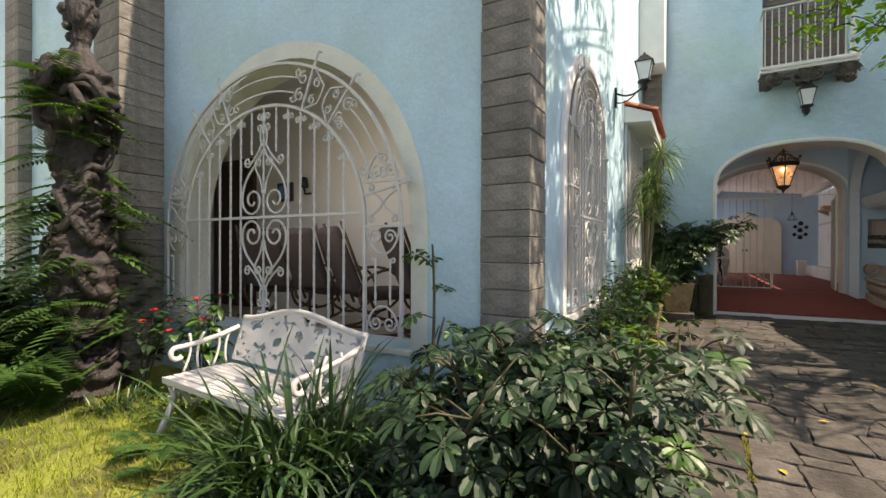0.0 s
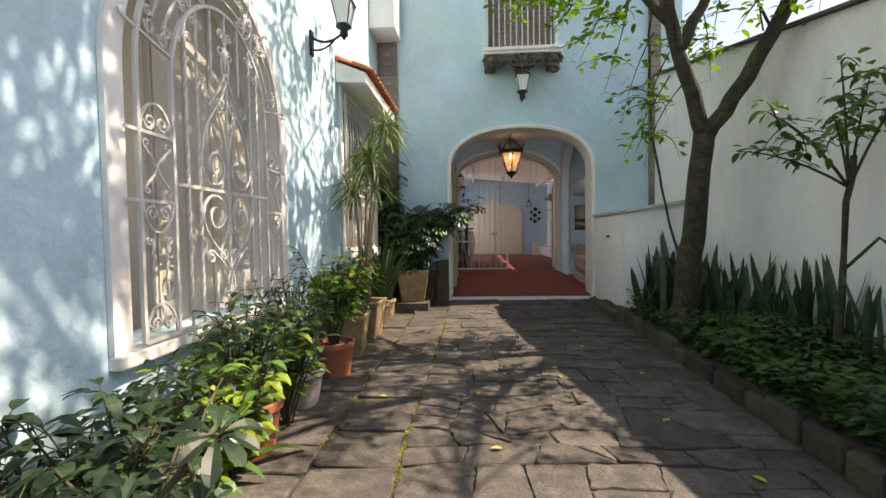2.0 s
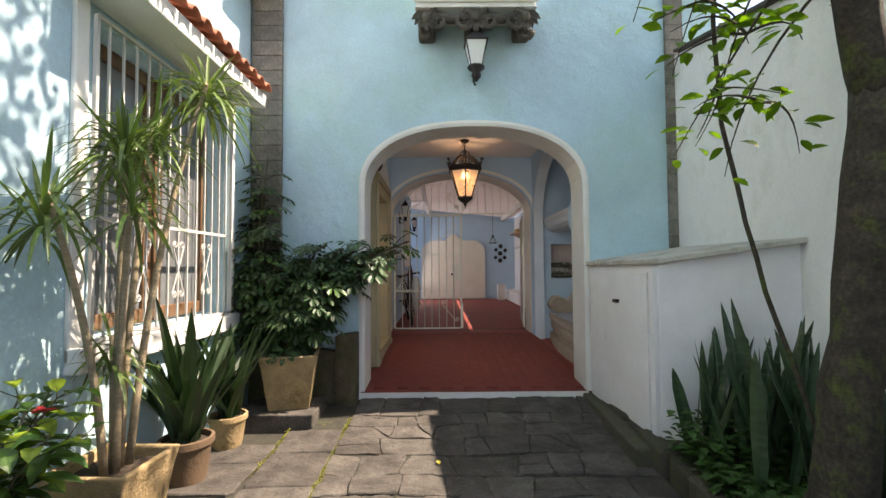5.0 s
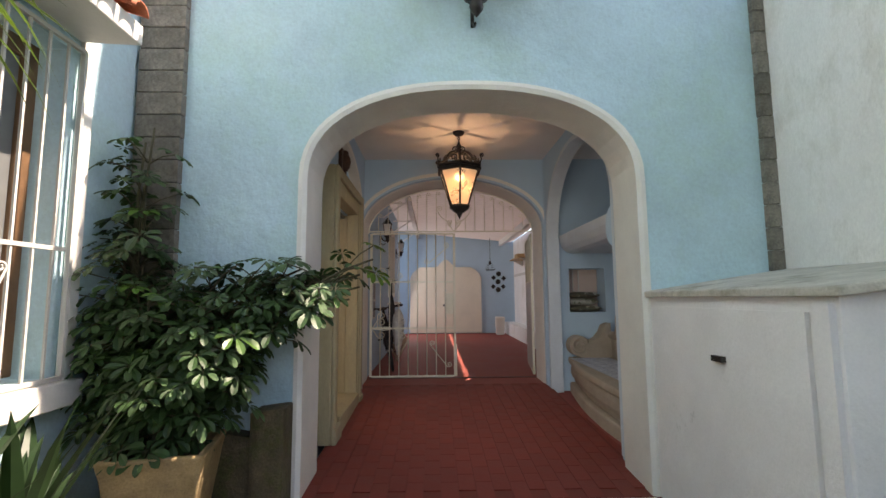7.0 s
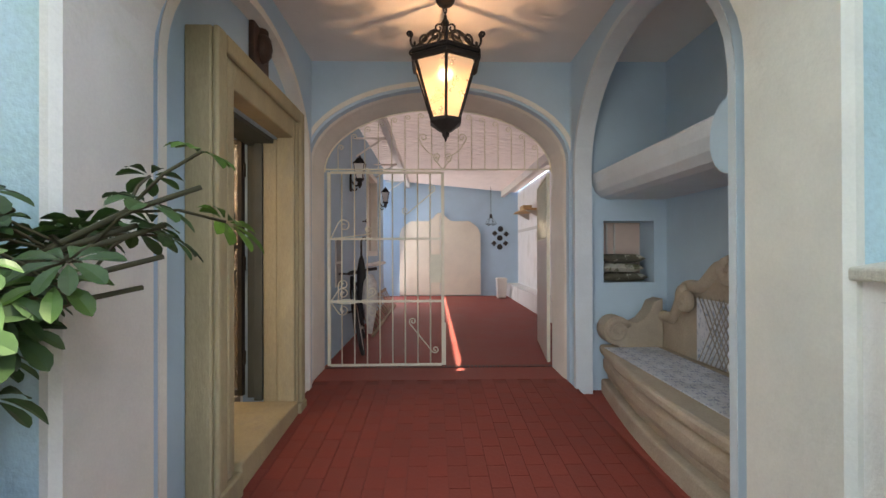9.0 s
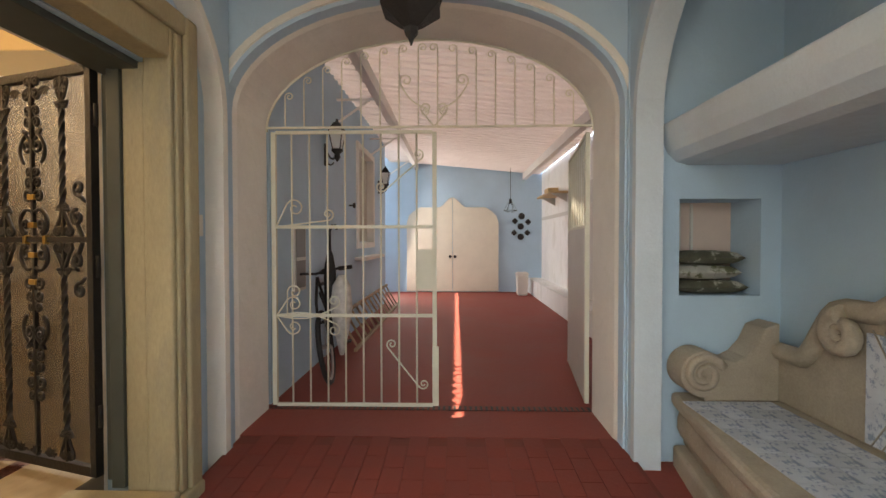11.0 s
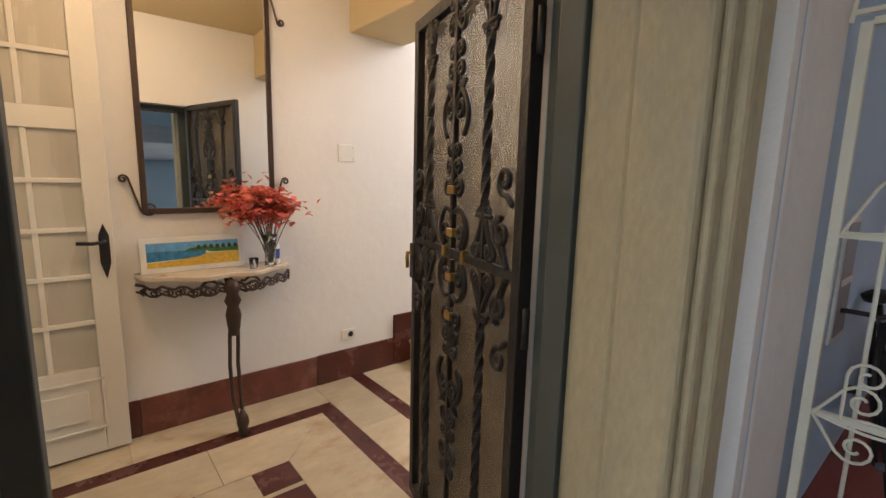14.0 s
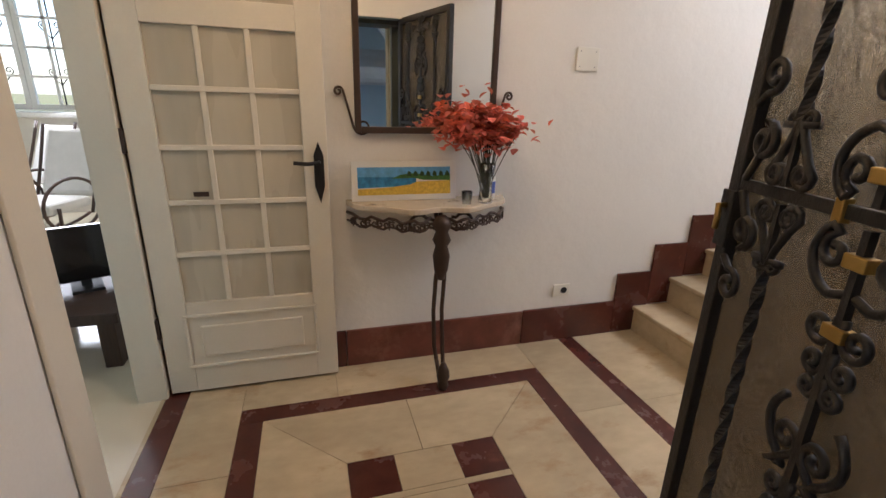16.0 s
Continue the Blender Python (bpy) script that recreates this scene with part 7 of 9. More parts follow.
def gate_leaf(name, label, at, turn, width, sheet=False):
    ob = thing(name, label, "gate", at=at)
    ob.rotation_euler = (0, 0, radians(turn))
    h = 2.06
    for x in (0.0, width):
        part("stile", Geo().box(x - 0.016, x + 0.016, -0.016, 0.016, 0.0, h), GATE, ob)
    for z in (0.0, 0.68, 1.35, h):
        part("rail", Geo().box(0.0165, width - 0.0165, -0.010, 0.010, z - 0.012, z + 0.012), GATE, ob)
    n = 9
    for i in range(1, n):
        x = width * i / n
        part("bar", Geo().tube([(x, 0, 0.012), (x, 0, h - 0.012)], 0.008, 6), GATE, ob, smooth=True)
    if sheet:
        part("sheet", Geo().box(0.017, width - 0.017, 0.012, 0.018, 0.02, 1.34), WHITE_IRON, ob, "white sheet-metal panel")
        part("lock", Geo().box(width - 0.10, width - 0.02, -0.05, -0.017, 1.0, 1.06), BLACK_IRON, ob, "dark lock and handle")
        return ob
    part("lock_plate", Geo().box(width - 0.135, width - 0.017, -0.016, -0.011, 0.88, 1.18), GATE, ob, "pale green lock plate")
    part("stop_plate", Geo().box(width - 0.017, width + 0.03, -0.022, -0.017, 0.0, 0.45), GATE, ob)
    curls = [((0.10, 0.68), (0.10, 0.86), 0.0, 0.055, 0, -1, 0.0), ((0.86, 0.44), (1.10, 0.14), 0.04, 0.04, 1, 1, 0.0), ((0.84, 1.62), (1.12, 1.86), 0.04, 0.04, 1, 1, 0.0),
             ((0.02, 1.35), (0.10, 1.52), 0.0, 0.07, 0, -1, 0.0), ((0.02, 1.35), (0.42, 1.40), 0.0, 0.045, 0, 1, 0.0)]
    for z, s in ((0.74, 1), (0.62, -1)):
        curls += [((0.02, 0.68), (0.46, z), 0.0, 0.05, 0, s, -0.05 * s), ((0.02, 0.68), (0.10, z + 0.06 * s), 0.0, 0.06, 0, -s, 0.0)]
    for p0, p1, r0, r1, s0, s1, bow in curls:
        Iron(lambda u, z: (u, -0.014, z)).curl(p0, p1, r0, r1, s0, s1, r=0.006, bow=bow).done("scroll", GATE, ob, "small curled ornament")
    return ob


gate_leaf("yard_gate", "closed cream iron gate leaf with bars and curls", (0.485, 13.235, 0.335), 0.4, 1.215)
gate_leaf("yard_gate", "open cream iron gate leaf folded into the yard", (2.86, 13.32, 0.335), 82, 1.2, True)
fan = thing("arch_fanlight", "cream iron fanlight of curled rods in the inner arch", "fanlight")
ftop = arch_top(ARCH2[0] + 0.02, ARCH2[1] - 0.02, ARCH2[2], ARCH2[3] - 0.02)
ir = Iron(lambda u, z: (u, 13.19, z))
ir.straight((ARCH2[0] + 0.02, 2.42), (ARCH2[1] - 0.02, 2.42), 0.011)
ir.bar([(u, z - 0.01) for u, z in arch_path(ARCH2[0] + 0.02, ARCH2[1] - 0.02, 2.42, ARCH2[2], ARCH2[3] - 0.015)], 0.009)
ir.done("frame", GATE, fan)
for i in range(1, 17):
    u = ARCH2[0] + 0.02 + (ARCH2[1] - ARCH2[0] - 0.04) * i / 17
    s = 1 if u < 1.655 else -1
    h = ftop(u)
    if h - 2.44 < 0.12:
        continue
    Iron(lambda a, z: (a, 13.19, z)).curl((u, 2.43), (u, h - 0.06), 0.0, 0.032, 0, -s, r=0.005).done("rod", GATE, fan)
ir = Iron(lambda u, z: (u, 13.185, z))
for s in (-1, 1):
    ir.curl((1.70, 2.42), (1.70 + s * 0.09, 2.53), 0.0, 0.04, 0, s, r=0.006)
    ir.curl((1.70 + s * 0.05, 2.55), (1.70 + s * 0.24, 2.72), 0.03, 0.05, -s, s, r=0.006, bow=-0.03 * s)
ir.done("centre_scroll", GATE, fan)
# floor grating before the gate
gt_ = thing("floor_drain", "dark slotted drain across the gateway", "drain", kind="structure")
part("channel", Geo().box(0.45, 2.87, 13.205, 13.285, 0.305, 0.3125), BLACK_IRON, gt_)
DR = mat("drain_red", (0.20, 0.05, 0.035), 0.7, vary=0.1)
for i in range(60):
    part("slot_bar", Geo().box(0.46 + i * 0.04, 0.482 + i * 0.04, 13.205, 13.285, 0.3126, 0.3165), DR, gt_)

# bicycle and umbrella
RUBBER = mat("black_rubber", (0.018, 0.018, 0.018), 0.7, vary=0.1)
STEEL = mat("worn_steel", (0.45, 0.44, 0.42), 0.35, metal=0.9, vary=0.1)
bk = thing("bicycle", "black bicycle leaning on the yard wall behind the gate", "bicycle", at=(0.80, 13.50, 0.308))
bk.rotation_euler = (0, radians(-9), radians(8))


def ring(c, rad, tube_r, n=30):
    return Geo().tube([(c[0], c[1] + rad * math.cos(t), c[2] + rad * math.sin(t)) for t in [2 * math.pi * i / n for i in range(n)]], tube_r, 8, closed=True)


for cy in (0.33, 1.38):
    wh = part("wheel", ring((0, cy, 0.33), 0.285, 0.012), STEEL, bk, smooth=True)
    part("tyre", ring((0, cy, 0.33), 0.31, 0.022), RUBBER, wh, "black rubber tyre", smooth=True)
    part("hub", Geo().tube([(-0.05, cy, 0.33), (0.05, cy, 0.33)], 0.02, 8), STEEL, wh, smooth=True)
    for i in range(12):
        t = math.pi * 2 * i / 12
        part("spoke", Geo().tube([(0, cy, 0.33), (0, cy + 0.285 * math.cos(t), 0.33 + 0.285 * math.sin(t))], 0.0018, 3), STEEL, wh)
fr_ = Geo()
for a, b in [((0, 0.50, 0.80), (0, 0.95, 0.36)), ((0, 0.48, 0.88), (0, 1.05, 0.84)), ((0, 1.08, 0.92), (0, 0.95, 0.34)), ((0.04, 0.95, 0.34), (0.05, 1.38, 0.33)), ((-0.04, 0.95, 0.34), (-0.05, 1.38, 0.33)), ((0.03, 1.06, 0.82), (0.05, 1.38, 0.33)), ((-0.03, 1.06, 0.82), (-0.05, 1.38, 0.33))]:
    fr_.tube([a, b], 0.016, 8)
part("frame", fr_, BLACK_IRON, bk, smooth=True)
part("fork", Geo().tube([(0.05, 0.33, 0.33), (0.04, 0.44, 0.72), (0, 0.47, 0.95)], 0.013, 7).tube([(-0.05, 0.33, 0.33), (-0.04, 0.44, 0.72), (0, 0.47, 0.95)], 0.013, 7), BLACK_IRON, bk, smooth=True)
part("handlebar", Geo().tube([(-0.30, 0.52, 0.99), (-0.12, 0.46, 1.0), (0, 0.45, 0.98), (0.12, 0.46, 1.0), (0.30, 0.52, 0.99)], 0.012, 7), BLACK_IRON, bk, smooth=True)
for s in (-1, 1):
    part("grip", Geo().tube([(s * 0.20, 0.485, 0.995), (s * 0.32, 0.525, 0.99)], 0.019, 8), RUBBER, bk, "black rubber grip", smooth=True)
part("saddle", Geo().lathe([(0.01, 0), (0.08, 0.01), (0.09, 0.04), (0.05, 0.06), (0.005, 0.065)], (0, 1.10, 0.93), 14, 0.85, 1.5), RUBBER, bk, "black saddle", smooth=True)
for s in (-1, 1):
    part("pedal", Geo().box(s * 0.09 - 0.03 + 0.03 * s, s * 0.09 + 0.03 + 0.03 * s, 0.90, 0.99, 0.33 - 0.12 * s, 0.35 - 0.12 * s), RUBBER, bk)
um = thing("umbrella", "folded black umbrella and clear plastic bag hung on the bicycle", "umbrella", at=(0.72, 13.90, 0.95))
part("canopy", Geo().lathe([(0.008, -0.30), (0.03, -0.2), (0.05, 0.05), (0.055, 0.35), (0.03, 0.5), (0.012, 0.55)], n=9), mat("black_cloth", (0.015, 0.015, 0.016), 0.8, vary=0.1), um, smooth=True)
part("handle", Geo().tube([(0, 0, 0.55), (0, 0, 0.72), (0.02, 0, 0.77), (0.05, 0, 0.77), (0.065, 0, 0.73)], 0.012, 7), RUBBER, um, smooth=True)
pb = part("bag", Geo().lathe([(0.02, -0.38), (0.06, -0.2), (0.10, 0.05), (0.08, 0.25), (0.03, 0.34)], (0.11, -0.02, -0.02), 11), mat("cloudy_plastic", (0.55, 0.55, 0.52), 0.35, vary=0.25, scale=18), um, "cloudy plastic bag", smooth=True)

# ladder lying along the wall
ld = thing("ladder", "wooden ladder lying on its side along the yard wall", "ladder")
LWOOD = mat("worn_ladder_wood", (0.34, 0.25, 0.16), 0.7, vary=0.2, scale=8, grain=0.1)
for x, z in ((0.72, 0.335), (0.50, 0.70)):
    part("side_rail", Geo().tube([(x, 14.9, z), (x, 18.7, z)], 0.024, 4), LWOOD, ld)
for i in range(13):
    y = 15.05 + i * 0.29
    part("rung", Geo().tube([(0.72, y, 0.335), (0.50, y, 0.70)], 0.015, 6), LWOOD, ld, smooth=True)

for y, z in ((14.78, 2.58), (18.18, 2.62)):
    lantern("yard_lantern", "black iron lantern with clear glass on the yard wall", (0.56, y, z), 0.33, 0.105, WHITENED_PANE, wall=(-0.125, 0.0, 0.0))
cl = thing("wall_hook", "dark iron tap knob on the yard wall", "hook")
part("knob", Geo().lathe([(0.012, 0), (0.012, 0.05), (0.035, 0.06), (0.04, 0.08), (0.01, 0.09)], n=10).moved(pose(0.42, 15.9, 2.05, 0, 90, 0)), BLACK_IRON, cl, smooth=True)
yw = thing("window_2", "white framed yard window with brown louvred shutters", "window", kind="structure")
for a, b, c_, d_ in ((16.33, 16.43, 1.46, 3.02), (17.57, 17.67, 1.46, 3.02), (16.43, 17.57, 1.46, 1.55), (16.43, 17.57, 2.93, 3.02)):
    part("window_frame", Geo().box(0.30, 0.45, a, b, c_, d_), TRIM_WHITE, yw, bevel=0.006)
for a in (16.44, 17.01):
    part("shutter", Geo().box(0.30, 0.33, a, a + 0.555, 1.56, 2.92), SHUTTER, yw)
part("window_sill", Geo().box(0.42, 0.60, 16.2, 17.8, 1.29, 1.34), TRIM_WHITE, yw, bevel=0.01)
mp_ = thing("meter_cover", "small white-framed dark louvre panel on the yard wall", "vent")
part("frame", Geo().box(0.421, 0.435, 13.80, 14.10, 1.12, 1.72), WHITE_IRON, mp_, bevel=0.004)
part("panel", Geo().box(0.435, 0.440, 13.83, 14.07, 1.15, 1.69), mat("grey_louvre", (0.20, 0.20, 0.20), 0.5), mp_)
part("rail", Geo().box(0.44, 0.446, 13.83, 14.07, 1.40, 1.43), WHITE_IRON, mp_)
# far doors
CREAM_DOOR = mat("cream_door_paint", (0.72, 0.66, 0.54), 0.6, vary=0.05, scale=3, grain=0.03, second=(0.55, 0.48, 0.36), second_at=(0.68, 0.85), second_scale=3)
yd = thing("double_door", "cream double doors with a scalloped top in the yard's end wall", "door")
outl = []
for i in range(41):
    x = 0.66 + (2.90 - 0.66) * i / 40
    e = min(x - 0.66, 2.90 - x)
    z = 2.02 + 0.36 * min(1.0, e / 0.32) ** 0.5 if e < 0.32 else 2.38
    d_ = abs(x - 1.78)
    if d_ < 0.34:
        z += 0.24 * (0.5 + 0.5 * math.cos(math.pi * d_ / 0.34))
    outl.append((x, z))
for a, b in ((0, 20), (20, 40)):
    seg = outl[a:b + 1]
    off = 0.004 if a else -0.004
    part("door_leaf", Geo().prism([(seg[0][0] + (0.004 if a else 0), 0.33)] + [(x + (0.004 if a and i == 0 else (-0.004 if not a and i == 20 else 0)), z) for i, (x, z) in enumerate(seg)] + [(seg[-1][0] - (0 if a else 0.004), 0.33)], 20.83, 20.895, "y"), CREAM_DOOR, yd, bevel=0.008)
for x, z in ((1.72, 1.18), (1.84, 1.18)):
    part("door_handle", Geo().lathe([(0.02, 0), (0.02, 0.03), (0.035, 0.05), (0.01, 0.07)], n=10).moved(pose(x, 20.83, z, 90, 0, 0)), BLACK_IRON, yd, "dark door knob", smooth=True)
for x in (0.70, 2.78):
    for z in (0.7, 1.9):
        part("hinge", Geo().box(x, x + 0.10, 20.822, 20.829, z, z + 0.12), CREAM_DOOR, yd)
ros = [(3.46, 2.16), (3.30, 2.04), (3.62, 2.02), (3.44, 1.91), (3.28, 1.76), (3.60, 1.76), (3.44, 1.66)]
for i, (x, z) in enumerate(ros):
    g = Geo().lathe([(0.075, 0), (0.08, 0.012), (0.05, 0.02), (0.01, 0.03)], n=12 if i in (0, 3, 6) else 4).moved(pose(x, 20.895, z, 90, 0, 0))
    tagged(part("wall_rosette", g, BLACK_IRON), "small black iron rosette on the blue wall", "ornament", "rosettes on the end wall")
cg = thing("cage_lamp", "black wire cage lamp on a long cord", "lamp", at=(3.12, 20.3, 2.22))
part("cord", Geo().tube([(0, 0, 0.30), (0, 0, 1.02)], 0.006, 5), BLACK_IRON, cg)
part("socket", Geo().lathe([(0.02, 0.2), (0.03, 0.22), (0.03, 0.3), (0.01, 0.31)], n=10), BLACK_IRON, cg, smooth=True)
for k in range(6):
    a = math.pi / 3 * k
    part("wire", Geo().tube([(0.03 * math.cos(a), 0.03 * math.sin(a), 0.26), (0.15 * math.cos(a), 0.15 * math.sin(a), 0.04), (0.06 * math.cos(a), 0.06 * math.sin(a), 0.0)], 0.005, 4), BLACK_IRON, cg)
part("hoop", Geo().tube([(0.15 * math.cos(t), 0.15 * math.sin(t), 0.04) for t in [2 * math.pi * i / 12 for i in range(12)]], 0.005, 4, closed=True), BLACK_IRON, cg)
bn = thing("waste_bin", "white plastic waste bin by the end wall", "bin", at=(3.38, 20.25, RED1))
part("body", Geo().lathe([(0.13, 0), (0.16, 0.02), (0.185, 0.46), (0.18, 0.47)], n=4, turn=math.pi / 4), WHITE_PLASTIC, bn, bevel=0.02)
part("lid", Geo().lathe([(0.20, 0.471), (0.20, 0.50), (0.17, 0.53), (0.02, 0.54)], n=4, turn=math.pi / 4), WHITE_PLASTIC, bn, bevel=0.01)
sf = thing("wall_shelf", "small wooden shelf on the yard wall", "shelf")
YEL = mat("yellow_pine", (0.50, 0.32, 0.14), 0.6, vary=0.12, scale=7)
part("board", Geo().box(3.60, 3.945, 18.2, 19.6, 2.46, 2.49), YEL, sf, bevel=0.004)
for y in (18.4, 19.4):
    part("bracket", Geo().prism([(3.945, 2.30), (3.945, 2.46), (3.66, 2.46)], y, y + 0.025, "y"), WHITE_IRON, sf)
bxs = thing("small_box", "small orange-brown box on the wall shelf", "box")
part("body", Geo().box(3.66, 3.86, 18.7, 19.1, 2.491, 2.60), YEL, bxs, bevel=0.004)
ydr = thing("side_door", "white sheet door in the yard's side wall", "door")
part("door_leaf", Geo().box(3.915, 3.948, 15.3, 17.2, 0.68, 2.5), WHITE_IRON, ydr, bevel=0.006)
part("door_handle", Geo().box(3.86, 3.914, 15.36, 15.44, 1.25, 1.29), BLACK_IRON, ydr, "dark handle")
part("trim", Geo().box(3.93, 3.948, 17.5, 20.8, 2.05, 2.12), WHITE_IRON, ydr)
BEAM = mat("white_beam_paint", (0.74, 0.72, 0.69), 0.6, vary=0.05, scale=5)
for x in (0.86, 3.48):
    zb = roof_z(x)
    setting("trim_roof_beam", Geo().prism([(x, zb - 0.16), (x + 0.09, zb - 0.16), (x + 0.09, zb - 0.012), (x, zb - 0.004)], 13.21, 20.88, "y"), BEAM, "white roof beam along the yard", "beam")
for y in (15.3, 17.4, 19.6):
    br = thing("roof_bracket", "white angle bracket under the roof beam", "bracket", "brackets along the yard wall")
    part("arm", Geo().tube([(0.42, y, 3.0), (0.87, y, roof_z(0.87) - 0.15)], 0.018, 4).tube([(0.42, y, 3.28), (0.87, y, 3.28)], 0.018, 4), BEAM, br)

# ---- hall ----
MARBLE = mat("cream_marble", (0.48, 0.385, 0.25), 0.2, vary=0.2, scale=2.2, grain=0.06, grain_scale=25, each=0.10, second=(0.37, 0.25, 0.14), second_at=(0.56, 0.7), second_scale=5, stretch=(1, 0.5, 1))
RED_MARBLE = mat("dark_red_marble", (0.085, 0.022, 0.016), 0.25, vary=0.25, scale=6, second=(0.16, 0.05, 0.035), second_at=(0.6, 0.75), second_scale=5, each=0.15)
hall_floor = setting("floor_hall", Geo().box(-2.05, 0.0, 10.45, 13.2, -0.05, HALL_Z - 0.009), mat("marble_joint", (0.30, 0.22, 0.14), 0.6, vary=0.1), "cream marble hall floor with dark red inlay", "floor")


def slab(name, pts, material, top=HALL_Z):
    g = Geo().prism(pts, HALL_Z - 0.009, top, "z")
    return part(name, g, material, hall_floor)


def rect(x0, x1, y0, y1, e=0.0012):
    return [(x0 + e, y0 + e), (x1 - e, y0 + e), (x1 - e, y1 - e), (x0 + e, y1 - e)]


# outer border, strips and inner field
FX0, FX1, FY0, FY1 = -2.05, -0.001, 10.45, 13.2
SX0, SX1, SY0, SY1 = -1.77, -0.46, 10.83, 12.35   # outer edge of the inner strip
SW = 0.10
for y0, y1 in ((10.47, 10.57), (12.64, 12.74)):
    slab("dark_strip", rect(FX0, FX1, y0, y1), RED_MARBLE)
xs = [FX0, -1.37, -0.68, FX1]
for a, b in zip(xs, xs[1:]):
    slab("marble_slab", rect(a, b, FY0, 10.47), MARBLE)
    slab("marble_slab", rect(a, b, 10.57, SY0), MARBLE)
    slab("marble_slab", rect(a, b, SY1, 12.64), MARBLE)
    slab("marble_slab", rect(a, b, 12.74, FY1), MARBLE)
for y0, y1 in ((SY0, 11.27), (11.27, 11.82), (11.82, SY1)):
    slab("marble_slab", rect(FX0, SX0, y0, y1), MARBLE)
    slab("marble_slab", rect(SX1, FX1, y0, y1), MARBLE)
slab("dark_strip", rect(SX0, SX0 + SW, SY0, SY1), RED_MARBLE)
slab("dark_strip", rect(SX1 - SW, SX1, SY0, SY1), RED_MARBLE)
slab("dark_strip", rect(SX0 + SW, SX1 - SW, SY0, SY0 + SW), RED_MARBLE)
slab("dark_strip", rect(SX0 + SW, SX1 - SW, SY1 - SW, SY1), RED_MARBLE)
ix0, ix1, iy0, iy1 = SX0 + SW, SX1 - SW, SY0 + SW, SY1 - SW
qx0, qx1, qy0, qy1 = -1.32, -0.91, 11.275, 11.905
e = 0.0015
slab("marble_slab", [(ix0 + e, iy0 + 2 * e), (qx0 - e, qy0), (qx0 - e, 11.59 - e), (ix0 + e, 11.59 - e)], MARBLE)
slab("marble_slab", [(ix0 + e, 11.59 + e), (qx0 - e, 11.59 + e), (qx0 - e, qy1), (ix0 + e, iy1 - 2 * e)], MARBLE)
slab("marble_slab", [(ix1 - e, iy1 - 2 * e), (qx1 + e, qy1), (qx1 + e, qy0), (ix1 - e, iy0 + 2 * e)], MARBLE)
slab("marble_slab", [(ix0 + 2 * e, iy0 + e), (ix1 - 2 * e, iy0 + e), (qx1, qy0 - e), (qx0, qy0 - e)], MARBLE)
slab("marble_slab", [(ix0 + 2 * e, iy1 - e), (qx0, qy1 + e), (qx1, qy1 + e), (ix1 - 2 * e, iy1 - e)], MARBLE)
for x in (qx0, qx1 - 0.19):
    for y in (qy0, qy1 - 0.19):
        slab("dark_square", rect(x, x + 0.19, y, y + 0.19), RED_MARBLE)
slab("marble_slab", rect(qx0, qx0 + 0.19, qy0 + 0.19, qy1 - 0.19), MARBLE)
slab("marble_slab", rect(qx1 - 0.19, qx1, qy0 + 0.19, qy1 - 0.19), MARBLE)
slab("marble_slab", rect(qx0 + 0.19, qx1 - 0.19, qy0, qy1), MARBLE)

# skirting and stairs
RISE, TREAD = 0.178, 0.25
bb = thing("baseboard", "dark red marble skirting that climbs with the stairs", "baseboard", kind="structure")
part("board", Geo().box(-2.048, -2.032, 11.34, 12.38, HALL_Z, 0.585), mat("worn_red_marble", (0.15, 0.045, 0.032), 0.35, vary=0.3, scale=7, second=(0.24, 0.11, 0.08), second_at=(0.52, 0.7), second_scale=5), bb, bevel=0.004)
part("board", Geo().box(-2.048, -2.032, 10.46, 11.338, HALL_Z, 0.585), RED_MARBLE, bb, bevel=0.004)
part("board", Geo().box(-2.048, -2.030, 12.382, 13.02, HALL_Z, 0.59), RED_MARBLE, bb, bevel=0.004)
for k in range(6):
    part("board", Geo().box(-2.048, -2.030, 13.021 + TREAD * k, 13.021 + TREAD * (k + 1) - 0.001, HALL_Z + RISE * k, 0.775 + RISE * k), RED_MARBLE, bb, bevel=0.004)
stairs = thing("stairs", "cream marble stairs rising beside the hall wall", "stairs", kind="structure")
for k in range(9):
    y = 13.16 + TREAD * k
    part("riser", Geo().box(-2.029, -0.002, y + 0.02, y + TREAD + 0.019, HALL_Z - 0.1 + RISE * k, HALL_Z + RISE * (k + 1) - 0.031), MARBLE, stairs)
    part("tread", Geo().box(-2.029, -0.002, y, y + TREAD + 0.018, HALL_Z + RISE * (k + 1) - 0.03, HALL_Z + RISE * (k + 1)), MARBLE, stairs, bevel=0.008)
for y, w_, z, h, n_ in ((12.63, 0.11, 0.70, 0.075, "outlet"),):
    ou = thing("wall_socket", "small white wall socket above the skirting", "socket")
    part("plate", Geo().box(-2.049, -2.040, y - w_ / 2, y + w_ / 2, z - h / 2, z + h / 2), WHITE_PLASTIC, ou, bevel=0.003)
    part("insert", Geo().lathe([(0.02, 0), (0.02, 0.004), (0.012, 0.004)], n=14).moved(pose(-2.040, y + 0.015, z, 0, 90, 0)), RUBBER, ou, "dark socket hole")
wp = thing("wall_cover_plate", "square white blank cover plate on the wall", "cover plate")
part("plate", Geo().box(-2.049, -2.041, 12.565, 12.695, 1.945, 2.06), WHITE_PLASTIC, wp, bevel=0.003)
for dy in (0.02, 0.11):
    for dz in (0.02, 0.095):
        part("screw", Geo().lathe([(0.004, 0), (0.003, 0.002)], n=6).moved(pose(-2.041, 12.565 + dy, 1.945 + dz, 0, 90, 0)), STEEL, wp)

